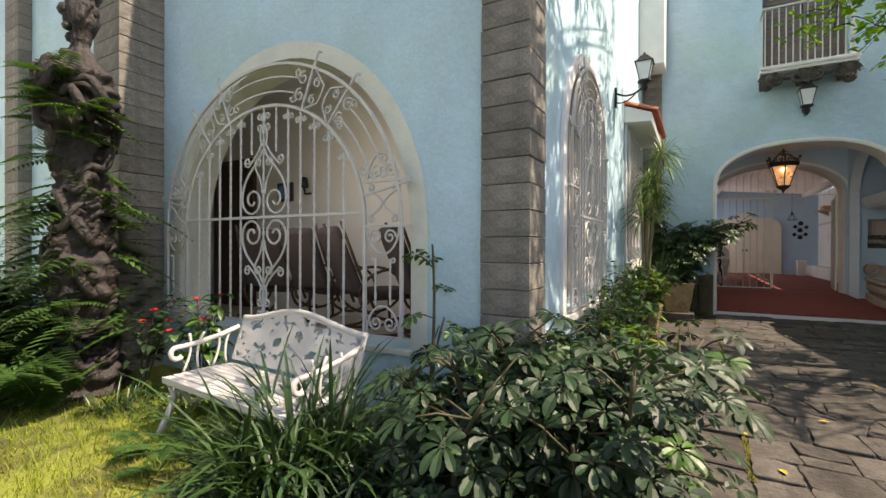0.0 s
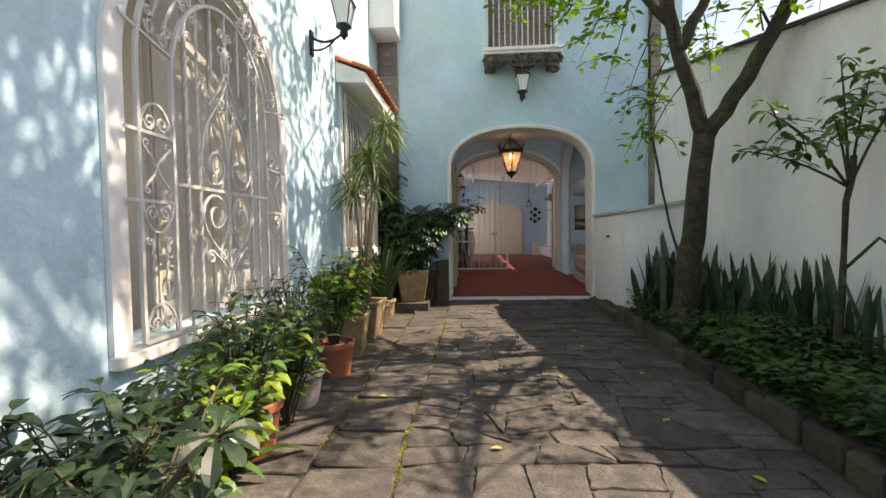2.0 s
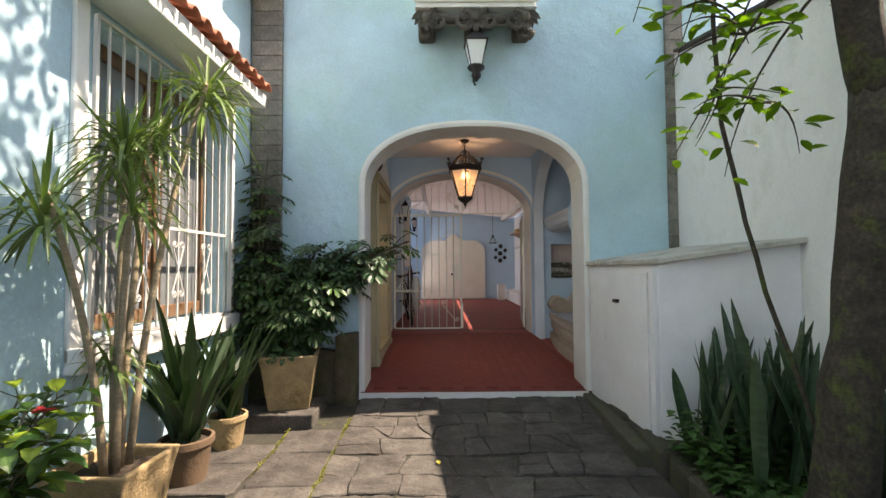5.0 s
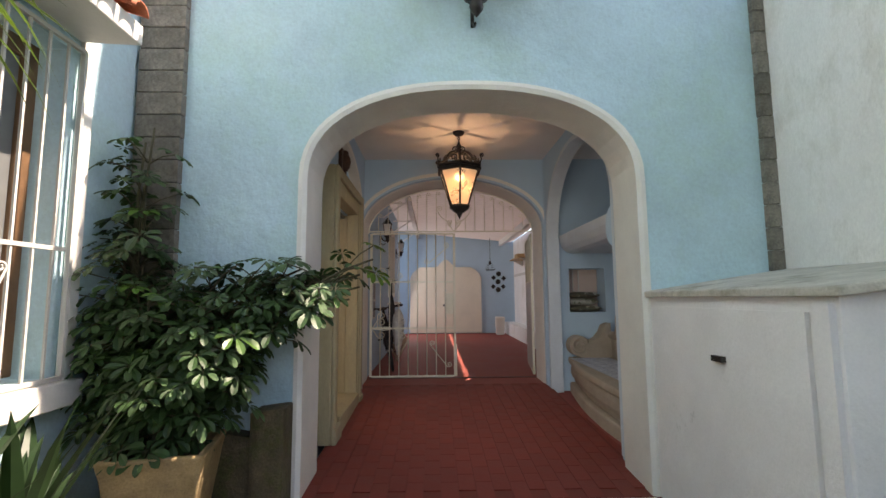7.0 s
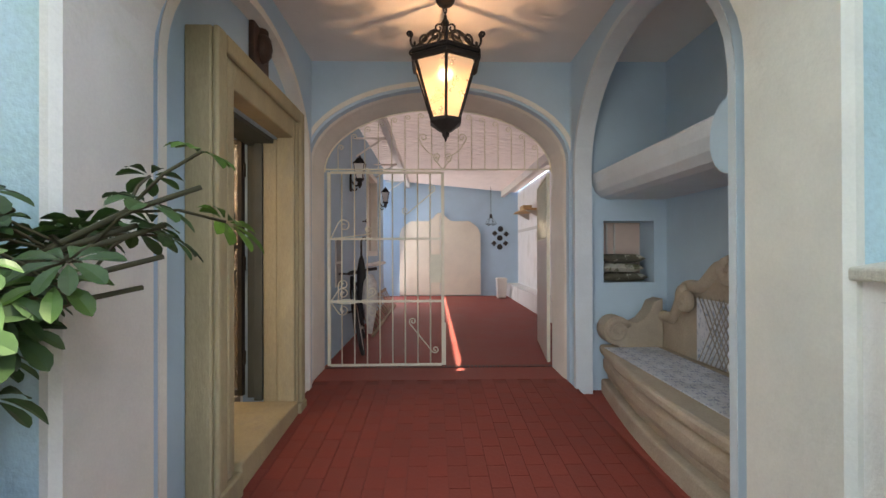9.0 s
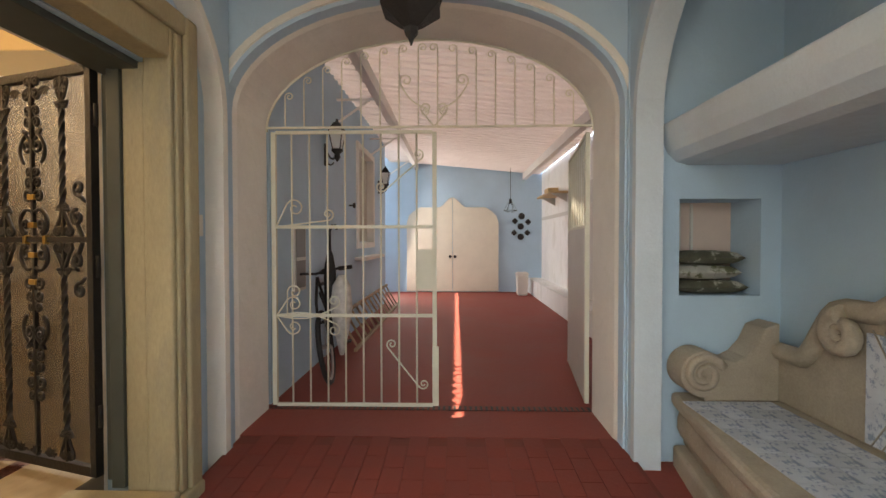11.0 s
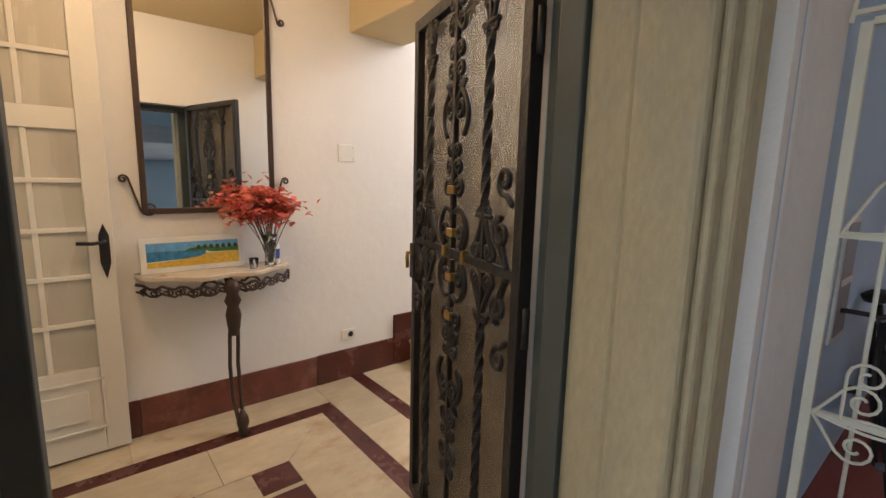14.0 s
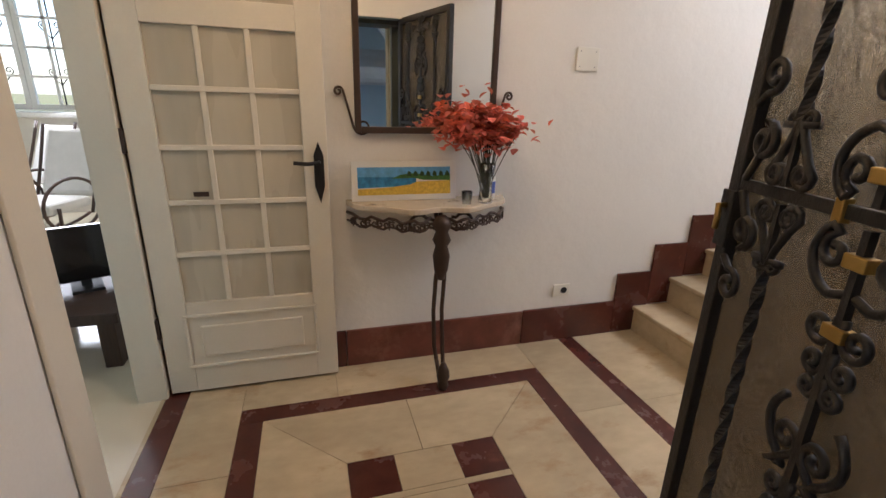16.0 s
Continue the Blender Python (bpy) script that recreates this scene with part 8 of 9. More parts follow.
# mirror
mi = thing("wall_mirror", "tall mirror in a thin brown frame with iron scrolls", "mirror")
MIRROR = bpy.data.materials.new("mirror_silver")
MIRROR.use_nodes = True
bs = MIRROR.node_tree.nodes["Principled BSDF"]
bs.inputs["Base Color"].default_value, bs.inputs["Metallic"].default_value, bs.inputs["Roughness"].default_value = (0.86, 0.87, 0.86, 1), 1.0, 0.012
MY0, MY1, MZ0, MZ1 = 11.42, 12.12, 1.62, 2.93
BROWN_IRON = mat("brown_iron", (0.055, 0.032, 0.022), 0.5, metal=0.3, vary=0.2, scale=14)
part("glass", Geo().box(-2.045, -2.028, MY0 + 0.02, MY1 - 0.02, MZ0 + 0.02, MZ1 - 0.02), MIRROR, mi, "mirror glass")
for a, b, c_, d_ in ((MY0, MY0 + 0.028, MZ0, MZ1), (MY1 - 0.028, MY1, MZ0, MZ1), (MY0 + 0.0285, MY1 - 0.0285, MZ0, MZ0 + 0.03), (MY0 + 0.0285, MY1 - 0.0285, MZ1 - 0.03, MZ1)):
    part("frame", Geo().box(-2.046, -2.015, a, b, c_, d_), BROWN_IRON, mi, bevel=0.004)
for y, s in ((MY0, -1), (MY1, 1)):
    for z, q in ((MZ0 + 0.02, 1), (MZ1 - 0.02, -1)):
        Iron(lambda u, zz: (-2.03, u, zz)).curl((y + s * 0.004, z), (y + s * 0.05, z + q * 0.17), 0.04, 0.022, q * s, -q * s, r=0.006).done("scroll", BROWN_IRON, mi, "small iron scroll")

# console table with things on it
TZ = 1.30
ct = thing("console_table", "wall console with a wavy marble top on a wrought iron leg", "console table")
TOPM = mat("veined_cream_marble", (0.58, 0.49, 0.37), 0.2, vary=0.1, scale=6, second=(0.16, 0.10, 0.07), second_at=(0.58, 0.66), second_scale=6)
out = [(-2.047, 11.365)]
for i in range(33):
    t = i / 32
    y = 11.365 + 0.835 * t
    x = -2.047 + 0.27 * math.sin(math.pi * t) ** 0.45 + 0.028 * math.cos(math.pi * 6 * t) * math.sin(math.pi * t)
    out.append((x, y))
out.append((-2.047, 12.20))
part("top", Geo().prism(out, TZ - 0.028, TZ, "z"), TOPM, ct, "veined marble slab with a wavy edge", bevel=0.006)
ap = Geo()
edge = [(x - 0.02, y) for x, y in out[1:-1]]
for off, rad in ((0.035, 0.008), (0.075, 0.006)):
    ap.tube([(x, y, TZ - 0.03 - off + 0.01 * math.sin(i * 1.9)) for i, (x, y) in enumerate(edge)], rad, 5)
part("apron_rail", ap, BROWN_IRON, ct, smooth=True)
for i in range(1, 32, 2):
    x, y = edge[i]
    d_ = (edge[min(32, i + 1)][0] - edge[i - 1][0], edge[min(32, i + 1)][1] - edge[i - 1][1])
    ln = math.hypot(*d_) or 1
    d_ = (d_[0] / ln, d_[1] / ln)
    g = Geo()
    for s in (-1, 1):
        sp = spiral((s * 0.014, -0.062), 0.02, 0.8, 1.2, s, 10)
        g.tube([(x + d_[0] * u, y + d_[1] * u, TZ - 0.028 + z) for u, z in sp], 0.005, 4)
    g.tube([(x, y, TZ - 0.07), (x, y, TZ - 0.115)], [0.007, 0.003], 5)
    part("apron_scroll", g, BROWN_IRON, ct, smooth=True)
LX, LY = -1.83, 11.79
leg = [(LX - 0.06, LY, TZ - 0.03), (LX + 0.02, LY, TZ - 0.10), (LX + 0.05, LY, TZ - 0.22), (LX + 0.02, LY, TZ - 0.36), (LX - 0.01, LY, TZ - 0.55), (LX + 0.02, LY, TZ - 0.74), (LX + 0.08, LY, TZ - 0.86), (LX + 0.12, LY, 0.385)]
for s in (-1, 1):
    part("leg_rod", Geo().tube([(x, y + s * (0.022 if 2 < i < 6 else 0.012), z) for i, (x, y, z) in enumerate(leg)], 0.011, 7), BROWN_IRON, ct, smooth=True)
part("leg_cast", Geo().lathe([(0.02, 0), (0.034, 0.05), (0.042, 0.12), (0.03, 0.17), (0.045, 0.20), (0.03, 0.24), (0.05, 0.28), (0.02, 0.32)], (LX + 0.03, LY, TZ - 0.36), 10), BROWN_IRON, ct, "cast leaf ornament", smooth=True)
part("foot", Geo().lathe([(0.022, 0), (0.03, 0.02), (0.024, 0.05), (0.034, 0.07), (0.03, 0.11), (0.012, 0.15)], (LX + 0.12, LY, HALL_Z), 10), BROWN_IRON, ct, smooth=True)
for s in (-1, 1):
    g = Geo().tube([(LX + 0.02, LY + s * (0.05 + u), z) for u, z in [(0.0, TZ - 0.05)] + [(0.06 + 0.045 * math.cos(a), TZ - 0.075 + 0.04 * math.sin(a)) for a in [2.6 - 0.45 * k for k in range(12)]]], 0.008, 5)
    part("leg_scroll", g, BROWN_IRON, ct, smooth=True)

# picture: painted panel of sea, hills and field
pc = thing("framed_picture", "white-framed painting of a blue bay and a yellow field", "picture", at=(-1.985, 11.39, TZ + 0.001))
pc.rotation_euler = (0, radians(-9), 0)
PW, PH = 0.525, 0.19
WF = mat("white_picture_frame", (0.76, 0.75, 0.72), 0.5, vary=0.03)
part("frame", Geo().box(-0.014, 0.0, 0, PW, 0, PH), WF, pc, bevel=0.002)


def paint(name, pts, colour, vary, depth, scale=30):
    m = mat("paint_" + name, colour, 0.6, vary=vary, scale=scale)
    g = Geo().prism([(0.03 + u * (PW - 0.06), 0.028 + v * (PH - 0.056)) for u, v in pts], 0.0003, depth, "x")
    part(name, g, m, pc)


paint("painted_sky", [(0, 0.62), (1, 0.62), (1, 1), (0, 1)], (0.12, 0.36, 0.66), 0.2, 0.0010)
paint("painted_sea", [(0, 0.25), (0.45, 0.30), (0.62, 0.40), (0.62, 0.62), (0, 0.66)], (0.03, 0.20, 0.42), 0.4, 0.0013)
paint("painted_field", [(0, 0), (1, 0), (1, 0.5), (0.62, 0.46), (0.55, 0.36), (0.3, 0.26), (0, 0.22)], (0.62, 0.42, 0.06), 0.25, 0.0016, 60)
paint("painted_hill", [(0.35, 0.58), (0.45, 0.72), (0.6, 0.78), (0.8, 0.66), (1, 0.72), (1, 0.50), (0.7, 0.52), (0.6, 0.6)], (0.05, 0.15, 0.03), 0.4, 0.0019)
for k in range(7):
    u = 0.52 + 0.07 * k
    paint("painted_tree", [(u, 0.68), (u + 0.05, 0.66), (u + 0.045, 0.80), (u + 0.02, 0.86), (u + 0.005, 0.78)], (0.015, 0.05, 0.012), 0.3, 0.0021)

vs_ = thing("glass_vase", "clear glass vase with water and stems", "vase", at=(-1.87, 12.03, TZ + 0.001))
vg = part("glass", Geo().lathe([(0.034, 0.0), (0.036, 0.004), (0.030, 0.06), (0.032, 0.12), (0.044, 0.19), (0.041, 0.19), (0.028, 0.12), (0.026, 0.06), (0.030, 0.008)], n=20), GLASS, vs_, smooth=True)
vg.visible_shadow = False
fl = thing("flower_bouquet", "bunch of coral pink bougainvillea in the vase", "flowers", at=(-1.87, 12.03, TZ + 0.02))
PINK = mat("coral_petal", (0.74, 0.20, 0.17), 0.6, vary=0.15, scale=20, island=0.35, translucent=0.25)
rf = random.Random(6)
gp, gs = Geo(), Geo()
for k in range(26):
    a = rf.uniform(0, 6.28)
    tip = Vector((0.13 * math.cos(a) * rf.random() ** 0.5, 0.0, 0.0))
    tip = Vector((rf.gauss(0.02, 0.045), rf.gauss(-0.035, 0.085), 0.31 + rf.gauss(0.03, 0.04)))
    ln_ = curve3((rf.uniform(-0.015, 0.015), rf.uniform(-0.015, 0.015), 0.0), tip, (0, 0, 0.06))
    gs.tube(ln_, 0.0025, 4)
    for j in range(38):
        c_ = tip + Vector((rf.gauss(0, 0.03), rf.gauss(0, 0.038), rf.gauss(0, 0.03)))
        if c_.x < -0.15:
            continue
        leaf(gp, c_, rand_dir(rf, -0.6, 0.9), 0.046 * rf.uniform(0.7, 1.2), 0.040, OVAL, 0.1, 0.35)
part("stem", gs, STEM, fl, smooth=True)
part("blossom", gp, PINK, fl, "papery coral pink petals")["kind"] = "stuff"
bt = thing("spray_bottle", "small white bottle with a blue label behind the vase", "bottle", at=(-1.96, 12.09, TZ + 0.001))
part("body", Geo().lathe([(0.024, 0), (0.026, 0.005), (0.026, 0.11), (0.012, 0.13), (0.012, 0.15)], n=14), WHITE_PLASTIC, bt, smooth=True, auto=50)
part("label", Geo().lathe([(0.0265, 0.03), (0.0268, 0.031), (0.0268, 0.09), (0.0265, 0.091)], n=14), mat("blue_label", (0.05, 0.10, 0.35), 0.5, vary=0.1), bt, "blue paper label")
gc_ = thing("small_glass", "small clear drinking glass on the marble", "glass", at=(-1.86, 11.93, TZ + 0.001))
gg = part("glass", Geo().lathe([(0.022, 0), (0.027, 0.06), (0.025, 0.06), (0.02, 0.006)], n=16), GLASS, gc_, smooth=True)
gg.visible_shadow = False

# pane door
PDOOR = mat("cream_gloss_door", (0.72, 0.67, 0.57), 0.4, vary=0.04, scale=3, grain=0.015)
FROST = mat("curtained_glass", (0.50, 0.46, 0.37), 0.25, vary=0.16, scale=3, stretch=(1, 1, 0.2))
pd = thing("glazed_door", "open cream glazed door with curtained panes", "door", at=(-1.985, 10.495, HALL_Z + 0.015))
DW, DH = 0.79, 2.34
ROWS_LO = [0.465 + 0.236 * k for k in range(6)]
ROWS_HI = [1.745 + 0.245 * k for k in range(3)]
COLS = [0.115, 0.305, 0.495, 0.685]
part("stile", Geo().box(-0.02, 0.02, 0, COLS[0], 0, DH), PDOOR, pd, bevel=0.003)
part("stile", Geo().box(-0.02, 0.02, COLS[-1], DW, 0, DH), PDOOR, pd, bevel=0.003)
for a, b in ((0, ROWS_LO[0]), (ROWS_LO[-1], ROWS_HI[0]), (ROWS_HI[-1], DH)):
    part("rail", Geo().box(-0.02, 0.02, COLS[0] + 0.0005, COLS[-1] - 0.0005, a, b), PDOOR, pd, bevel=0.003)
for a, b, c_, d_, dx in ((0.10, 0.70, 0.13, 0.145, 0.012), (0.10, 0.70, 0.395, 0.41, 0.012), (0.10, 0.115, 0.145, 0.395, 0.012), (0.685, 0.70, 0.145, 0.395, 0.012)):
    part("panel_moulding", Geo().box(0.0205, 0.0205 + dx, a, b, c_, d_), PDOOR, pd, bevel=0.004)
part("raised_panel", Geo().box(0.0205, 0.032, 0.17, 0.63, 0.19, 0.35), PDOOR, pd, bevel=0.008)
for rows in (ROWS_LO, ROWS_HI):
    for z in rows[1:-1]:
        part("glazing_bar", Geo().box(-0.014, 0.017, COLS[0] + 0.0005, COLS[-1] - 0.0005, z - 0.011, z + 0.011), PDOOR, pd, bevel=0.003)
    for y in COLS[1:-1]:
        part("glazing_bar", Geo().box(-0.013, 0.016, y - 0.011, y + 0.011, rows[0], rows[-1]), PDOOR, pd, bevel=0.003)
    for z0, z1 in zip(rows, rows[1:]):
        for y0, y1 in zip(COLS, COLS[1:]):
            part("pane", Geo().box(-0.004, 0.002, y0 + 0.001, y1 - 0.001, z0 + 0.001, z1 - 0.001), FROST, pd)
hd = part("handle_plate", Geo().prism([(0.75, 0.92), (0.772, 1.0), (0.772, 1.14), (0.75, 1.20), (0.728, 1.14), (0.728, 1.0)], 0.0205, 0.028, "x"), BLACK_IRON, pd, "dark iron handle plate")
part("lever", Geo().tube([(0.03, 0.75, 1.11), (0.055, 0.75, 1.11), (0.06, 0.70, 1.105), (0.06, 0.64, 1.11)], 0.009, 7), BLACK_IRON, hd, smooth=True)
part("letter_slot", Geo().box(0.0175, 0.024, 0.22, 0.28, 0.965, 0.985), BROWN_IRON, pd, "small brass slot")
for z in (0.30, 1.15, 2.0):
    part("hinge", Geo().box(0.0, 0.03, -0.022, -0.002, z, z + 0.10), BROWN_IRON, pd)
g = Geo().box(-1.988, -1.95, 10.35, 10.48, 0.36, 2.465).box(-1.345, -1.312, 10.35, 10.46, 0.36, 2.47).box(-1.949, -1.346, 10.35, 10.46, 2.43, 2.468)
setting("trim_living_doorway", g, PDOOR, "cream painted door lining", "trim", bevel=0.006)
g = Geo().box(-2.04, -1.992, 10.452, 10.47, HALL_Z, 2.62).box(-1.305, -1.18, 10.452, 10.468, HALL_Z, 2.55)
setting("trim_living_casing", g, PDOOR, "cream painted door casing", "trim", bevel=0.006)

# iron entrance door, open inwards
DOOR_IRON = mat("old_black_iron", (0.018, 0.016, 0.014), 0.5, metal=0.2, vary=0.3, scale=14, grain=0.15, bump=0.25)
BRASS = mat("aged_brass", (0.42, 0.27, 0.08), 0.35, metal=0.85, vary=0.15, scale=20)
HAMMER = mat("hammered_glass", (0.29, 0.235, 0.16), 0.18, vary=0.12, scale=8, bump=1.0, bump_scale=38, transmission=0.85)
ed = thing("iron_door", "open black wrought iron door with scrolls and hammered glass", "door", at=(0.075, 12.045, 0.40))
ed.rotation_euler = (0, 0, radians(180 - 16))
ed.scale = (0.90, 1, 1)
EW, EH = 0.93, 2.06


def on_door(u, z):
    return (u, 0.0, z)


for x0, x1 in ((0.0, 0.045), (EW - 0.045, EW)):
    part("stile", Geo().box(x0, x1, -0.02, 0.02, 0, EH), DOOR_IRON, ed, bevel=0.003)
for z0, z1 in ((0.0, 0.05), (EH - 0.045, EH)):
    part("rail", Geo().box(0.0455, EW - 0.0455, -0.02, 0.02, z0, z1), DOOR_IRON, ed, bevel=0.003)
gl_ = part("glass", Geo().box(0.046, EW - 0.046, -0.016, -0.008, 0.051, EH - 0.046), HAMMER, ed, "hammered frosted glass")
gl_.visible_shadow = False
mz = 1.19
part("lock_rail", Geo().box(0.0455, EW - 0.0455, 0.004, 0.018, mz - 0.014, mz + 0.014), DOOR_IRON, ed, bevel=0.002)


def on_front(u, z):
    return (u, 0.022, z)


for u in (0.22, 0.465, 0.71):
    central = abs(u - 0.465) < 0.01
    for z0, z1 in ((0.06, mz - 0.02), (mz + 0.02, EH - 0.05)):
        if central:
            Iron(on_front).straight((u, z0), (u, z1), 0.012).done("bar", DOOR_IRON, ed)
        else:
            Iron(on_front).straight((u, z0 + 0.14), (u, z1 - 0.14), 0.015, True).done("twisted_bar", DOOR_IRON, ed, smooth=False)
            Iron(on_front).straight((u, z0), (u, z0 + 0.15), 0.010).straight((u, z1 - 0.15), (u, z1), 0.010).done("bar_end", DOOR_IRON, ed)
            for zc, q in ((z0 + 0.13, -1), (z1 - 0.13, 1)):
                ir = Iron(on_front)
                for s in (-1, 1):
                    ir.curl((u + s * 0.008, zc), (u + s * 0.05, zc + q * 0.09), 0.02, 0.024, -q * s, q * s, r=0.0075)
                ir.straight((u - 0.05, zc), (u + 0.05, zc), 0.010)
                ir.done("bar_scroll", DOOR_IRON, ed, smooth=True)
UC = 0.465


def ring_heart(ir, z, w, h, q):
    """A heart of two bowed bars that close in a point and curl inwards at the other end."""
    for s in (-1, 1):
        out = [(UC + s * w * math.sin(math.pi * t) ** 0.75, z - q * h * (t - 0.5)) for t in [i / 14 for i in range(1, 12)]]
        c = (UC + s * w * 0.42, z + q * h * 0.12)
        curl = spiral(c, w * 0.36, math.pi / 2 * q + s * 0.9 * q, 1.2, s * q, 16, 0.25)
        ir.bar(list(reversed(out)) + [(UC + s * w * 0.75, z + q * h * 0.5)] + curl, 0.010, 5)


def collar_curls(ir, z, w, q, r=0.009):
    """Two outward curls tied to the centre bar by a collar."""
    for s in (-1, 1):
        ir.bar([(UC + s * 0.010, z - q * 0.03)] + spiral((UC + s * w * 0.62, z + q * 0.004), w * 0.48, math.pi if s > 0 else 0.0, 1.35, -s * q, 16, 0.2), r, 5)


for q in (1, -1):
    ir = Iron(on_front)
    ring_heart(ir, mz + q * 0.46, 0.105, 0.22, q)
    ir.done("heart_scroll", DOOR_IRON, ed, smooth=True)
    for dz, w_ in ((0.22, 0.075), (0.29, 0.06), (0.345, 0.05), (0.60, 0.06), (0.66, 0.055), (0.74, 0.07), (0.81, 0.055)):
        ir = Iron(on_front)
        collar_curls(ir, mz + q * dz, w_, q)
        ir.done("centre_scroll", DOOR_IRON, ed, smooth=True)
    ir = Iron(on_front)
    for s in (-1, 1):
        ir.bar([(UC + s * 0.012, mz + q * 0.145)] + [(UC + s * (0.03 + 0.085 * math.sin(a)), mz + q * (0.085 + 0.075 * math.cos(a))) for a in [0.25 * k for k in range(1, 11)]] + spiral((UC + s * 0.065, mz + q * 0.075), 0.036, -math.pi / 2 * q, 1.1, s * q, 12, 0.3), 0.010, 5)
    ir.done("rail_scroll", DOOR_IRON, ed, smooth=True)
for z in (0.97, 1.11, 1.265, 1.41):
    part("collar", Geo().box(0.438, 0.492, 0.008, 0.038, z - 0.014, z + 0.014), BRASS, ed, "brass collar", bevel=0.003)
for u in (0.38, 0.55):
    part("collar", Geo().box(u - 0.012, u + 0.012, 0.003, 0.026, mz - 0.024, mz + 0.024), BRASS, ed, "brass collar", bevel=0.003)
for u, s in ((0.05, 1), (EW - 0.05, -1)):
    for q in (-1, 1):
        ir = Iron(on_front)
        big = [(u + s * (0.055 - 0.055 * math.cos(a) + 0.02), mz + q * (0.13 - 0.115 * math.sin(math.pi / 2 - a * 0.9))) for a in [0.2 * k for k in range(10)]]
        ir.bar(big + spiral((u + s * 0.06, mz + q * 0.11), 0.045, math.pi / 2 * q, 1.3, -s * q, 16, 0.25), 0.011, 5)
        ir.bar([(u, mz + q * 0.19)] + spiral((u + s * 0.045, mz + q * 0.255), 0.042, -math.pi * 0.6 * q if s > 0 else math.pi + math.pi * 0.6 * q, 1.25, s * q, 16, 0.25), 0.010, 5)
        ir.done("edge_scroll", DOOR_IRON, ed, smooth=True)
for u in (0.22, 0.71):
    for q in (-1, 1):
        ir = Iron(on_front)
        for s in (-1, 1):
            ir.bar([(u, mz + q * 0.17), (u + s * 0.02, mz + q * 0.12), (u + s * 0.05, mz + q * 0.07)] + spiral((u + s * 0.045, mz + q * 0.045), 0.028, 0.0 if s > 0 else math.pi, 1.2, -s * q, 12, 0.3), 0.0095, 5)
        ir.done("rail_scroll", DOOR_IRON, ed, smooth=True)
for u in (0.22, 0.34, 0.465, 0.59, 0.71):
    for z in (0.07, EH - 0.09):
        g = Geo()
        for j in range(5):
            leaf(g, (u, 0.022, z), (math.cos(0.4 + 0.58 * j), 0.15, math.sin(0.4 + 0.58 * j) * (1 if z < 1 else -1)), 0.06, 0.026, LANCE, 0.0, 0.4, up=(0, 1, 0))
        part("cast_leaf", g, DOOR_IRON, ed)
lk = part("lock", Geo().box(EW - 0.05, EW + 0.004, 0.0205, 0.03, mz - 0.17, mz - 0.02), DOOR_IRON, ed, bevel=0.003)
part("door_handle", Geo().tube([(EW - 0.025, 0.03, mz - 0.06), (EW - 0.025, 0.05, mz - 0.06), (EW - 0.04, 0.055, mz - 0.08), (EW - 0.03, 0.05, mz - 0.12)], 0.008, 7), BRASS, lk, "worn brass handle", smooth=True)
for z in (0.25, 1.0, 1.75):
    part("hinge", Geo().tube([(-0.012, 0.0, z), (-0.012, 0.0, z + 0.11)], 0.011, 8), DOOR_IRON, ed, smooth=True)
dg = mat("dark_green_steel", (0.055, 0.065, 0.055), 0.5, vary=0.15, scale=6)
g = Geo().box(0.18, 0.246, 11.985, 12.156, 0.376, DOOR[2] - 0.04).box(0.10, 0.178, 12.06, 12.156, 0.376, DOOR[2] - 0.04).box(0.10, 0.16, 11.045, 11.085, 0.376, DOOR[2] - 0.04).box(0.10, 0.333, DOOR[0] + 0.021, DOOR[1] - 0.003, DOOR[2] - 0.039, DOOR[2] - 0.003)
setting("trim_door_casing", Geo().box(0.0, 0.099, DOOR[0] + 0.004, 11.03, 0.375, DOOR[2] - 0.003), PDOOR, "white painted inner casing of the entrance", "trim", bevel=0.012)
part("reveal", Geo().box(0.10, 0.162, DOOR[0] + 0.021, 11.042, 0.376, DOOR[2] - 0.04), CREAM_STONE, dfm)
setting("door_frame_steel", g, dg, "dark green steel frame of the iron door", "door frame", bevel=0.004)
hl = thing("hall_ceiling_lamp", "round milk glass ceiling lamp in the hall", "lamp")
hb = part("shade", Geo().lathe([(0.02, -0.16), (0.12, -0.12), (0.16, -0.05), (0.15, 0.0)], (-1.0, 11.4, 3.199), 20), glow("lit_milk_glass", (1.0, 0.80, 0.55), 3.0), hl, smooth=True)
hb.visible_shadow = False

# ---- living room seen through the doorway ----
rocking_chair((-4.75, 8.85, HALL_Z), 75, "dark bentwood lounge chair with white cushions")
rocking_chair((-5.4, 8.35, HALL_Z), 60, "dark bentwood armchair with white cushions by the window")
tb = thing("low_table", "low dark wooden table in the living room", "table", at=(-2.75, 9.85, HALL_Z - 0.10))
part("tabletop", Geo().box(-0.45, 0.45, -0.35, 0.35, 0.36, 0.42), DARK_WOOD, tb, bevel=0.006)
for x in (-0.38, 0.38):
    for y in (-0.28, 0.28):
        part("leg", Geo().box(x - 0.04, x + 0.04, y - 0.04, y + 0.04, 0.096, 0.359), DARK_WOOD, tb)
tv = thing("television", "black flat screen on the low table", "television", at=(-2.72, 9.92, HALL_Z + 0.321))
tv.rotation_euler = (0, 0, radians(25))
tv.scale = (1, 0.62, 0.8)
part("screen", Geo().box(-0.02, 0.02, -0.33, 0.33, 0.06, 0.46), mat("black_screen", (0.012, 0.012, 0.013), 0.12, vary=0.05), tv, bevel=0.006)
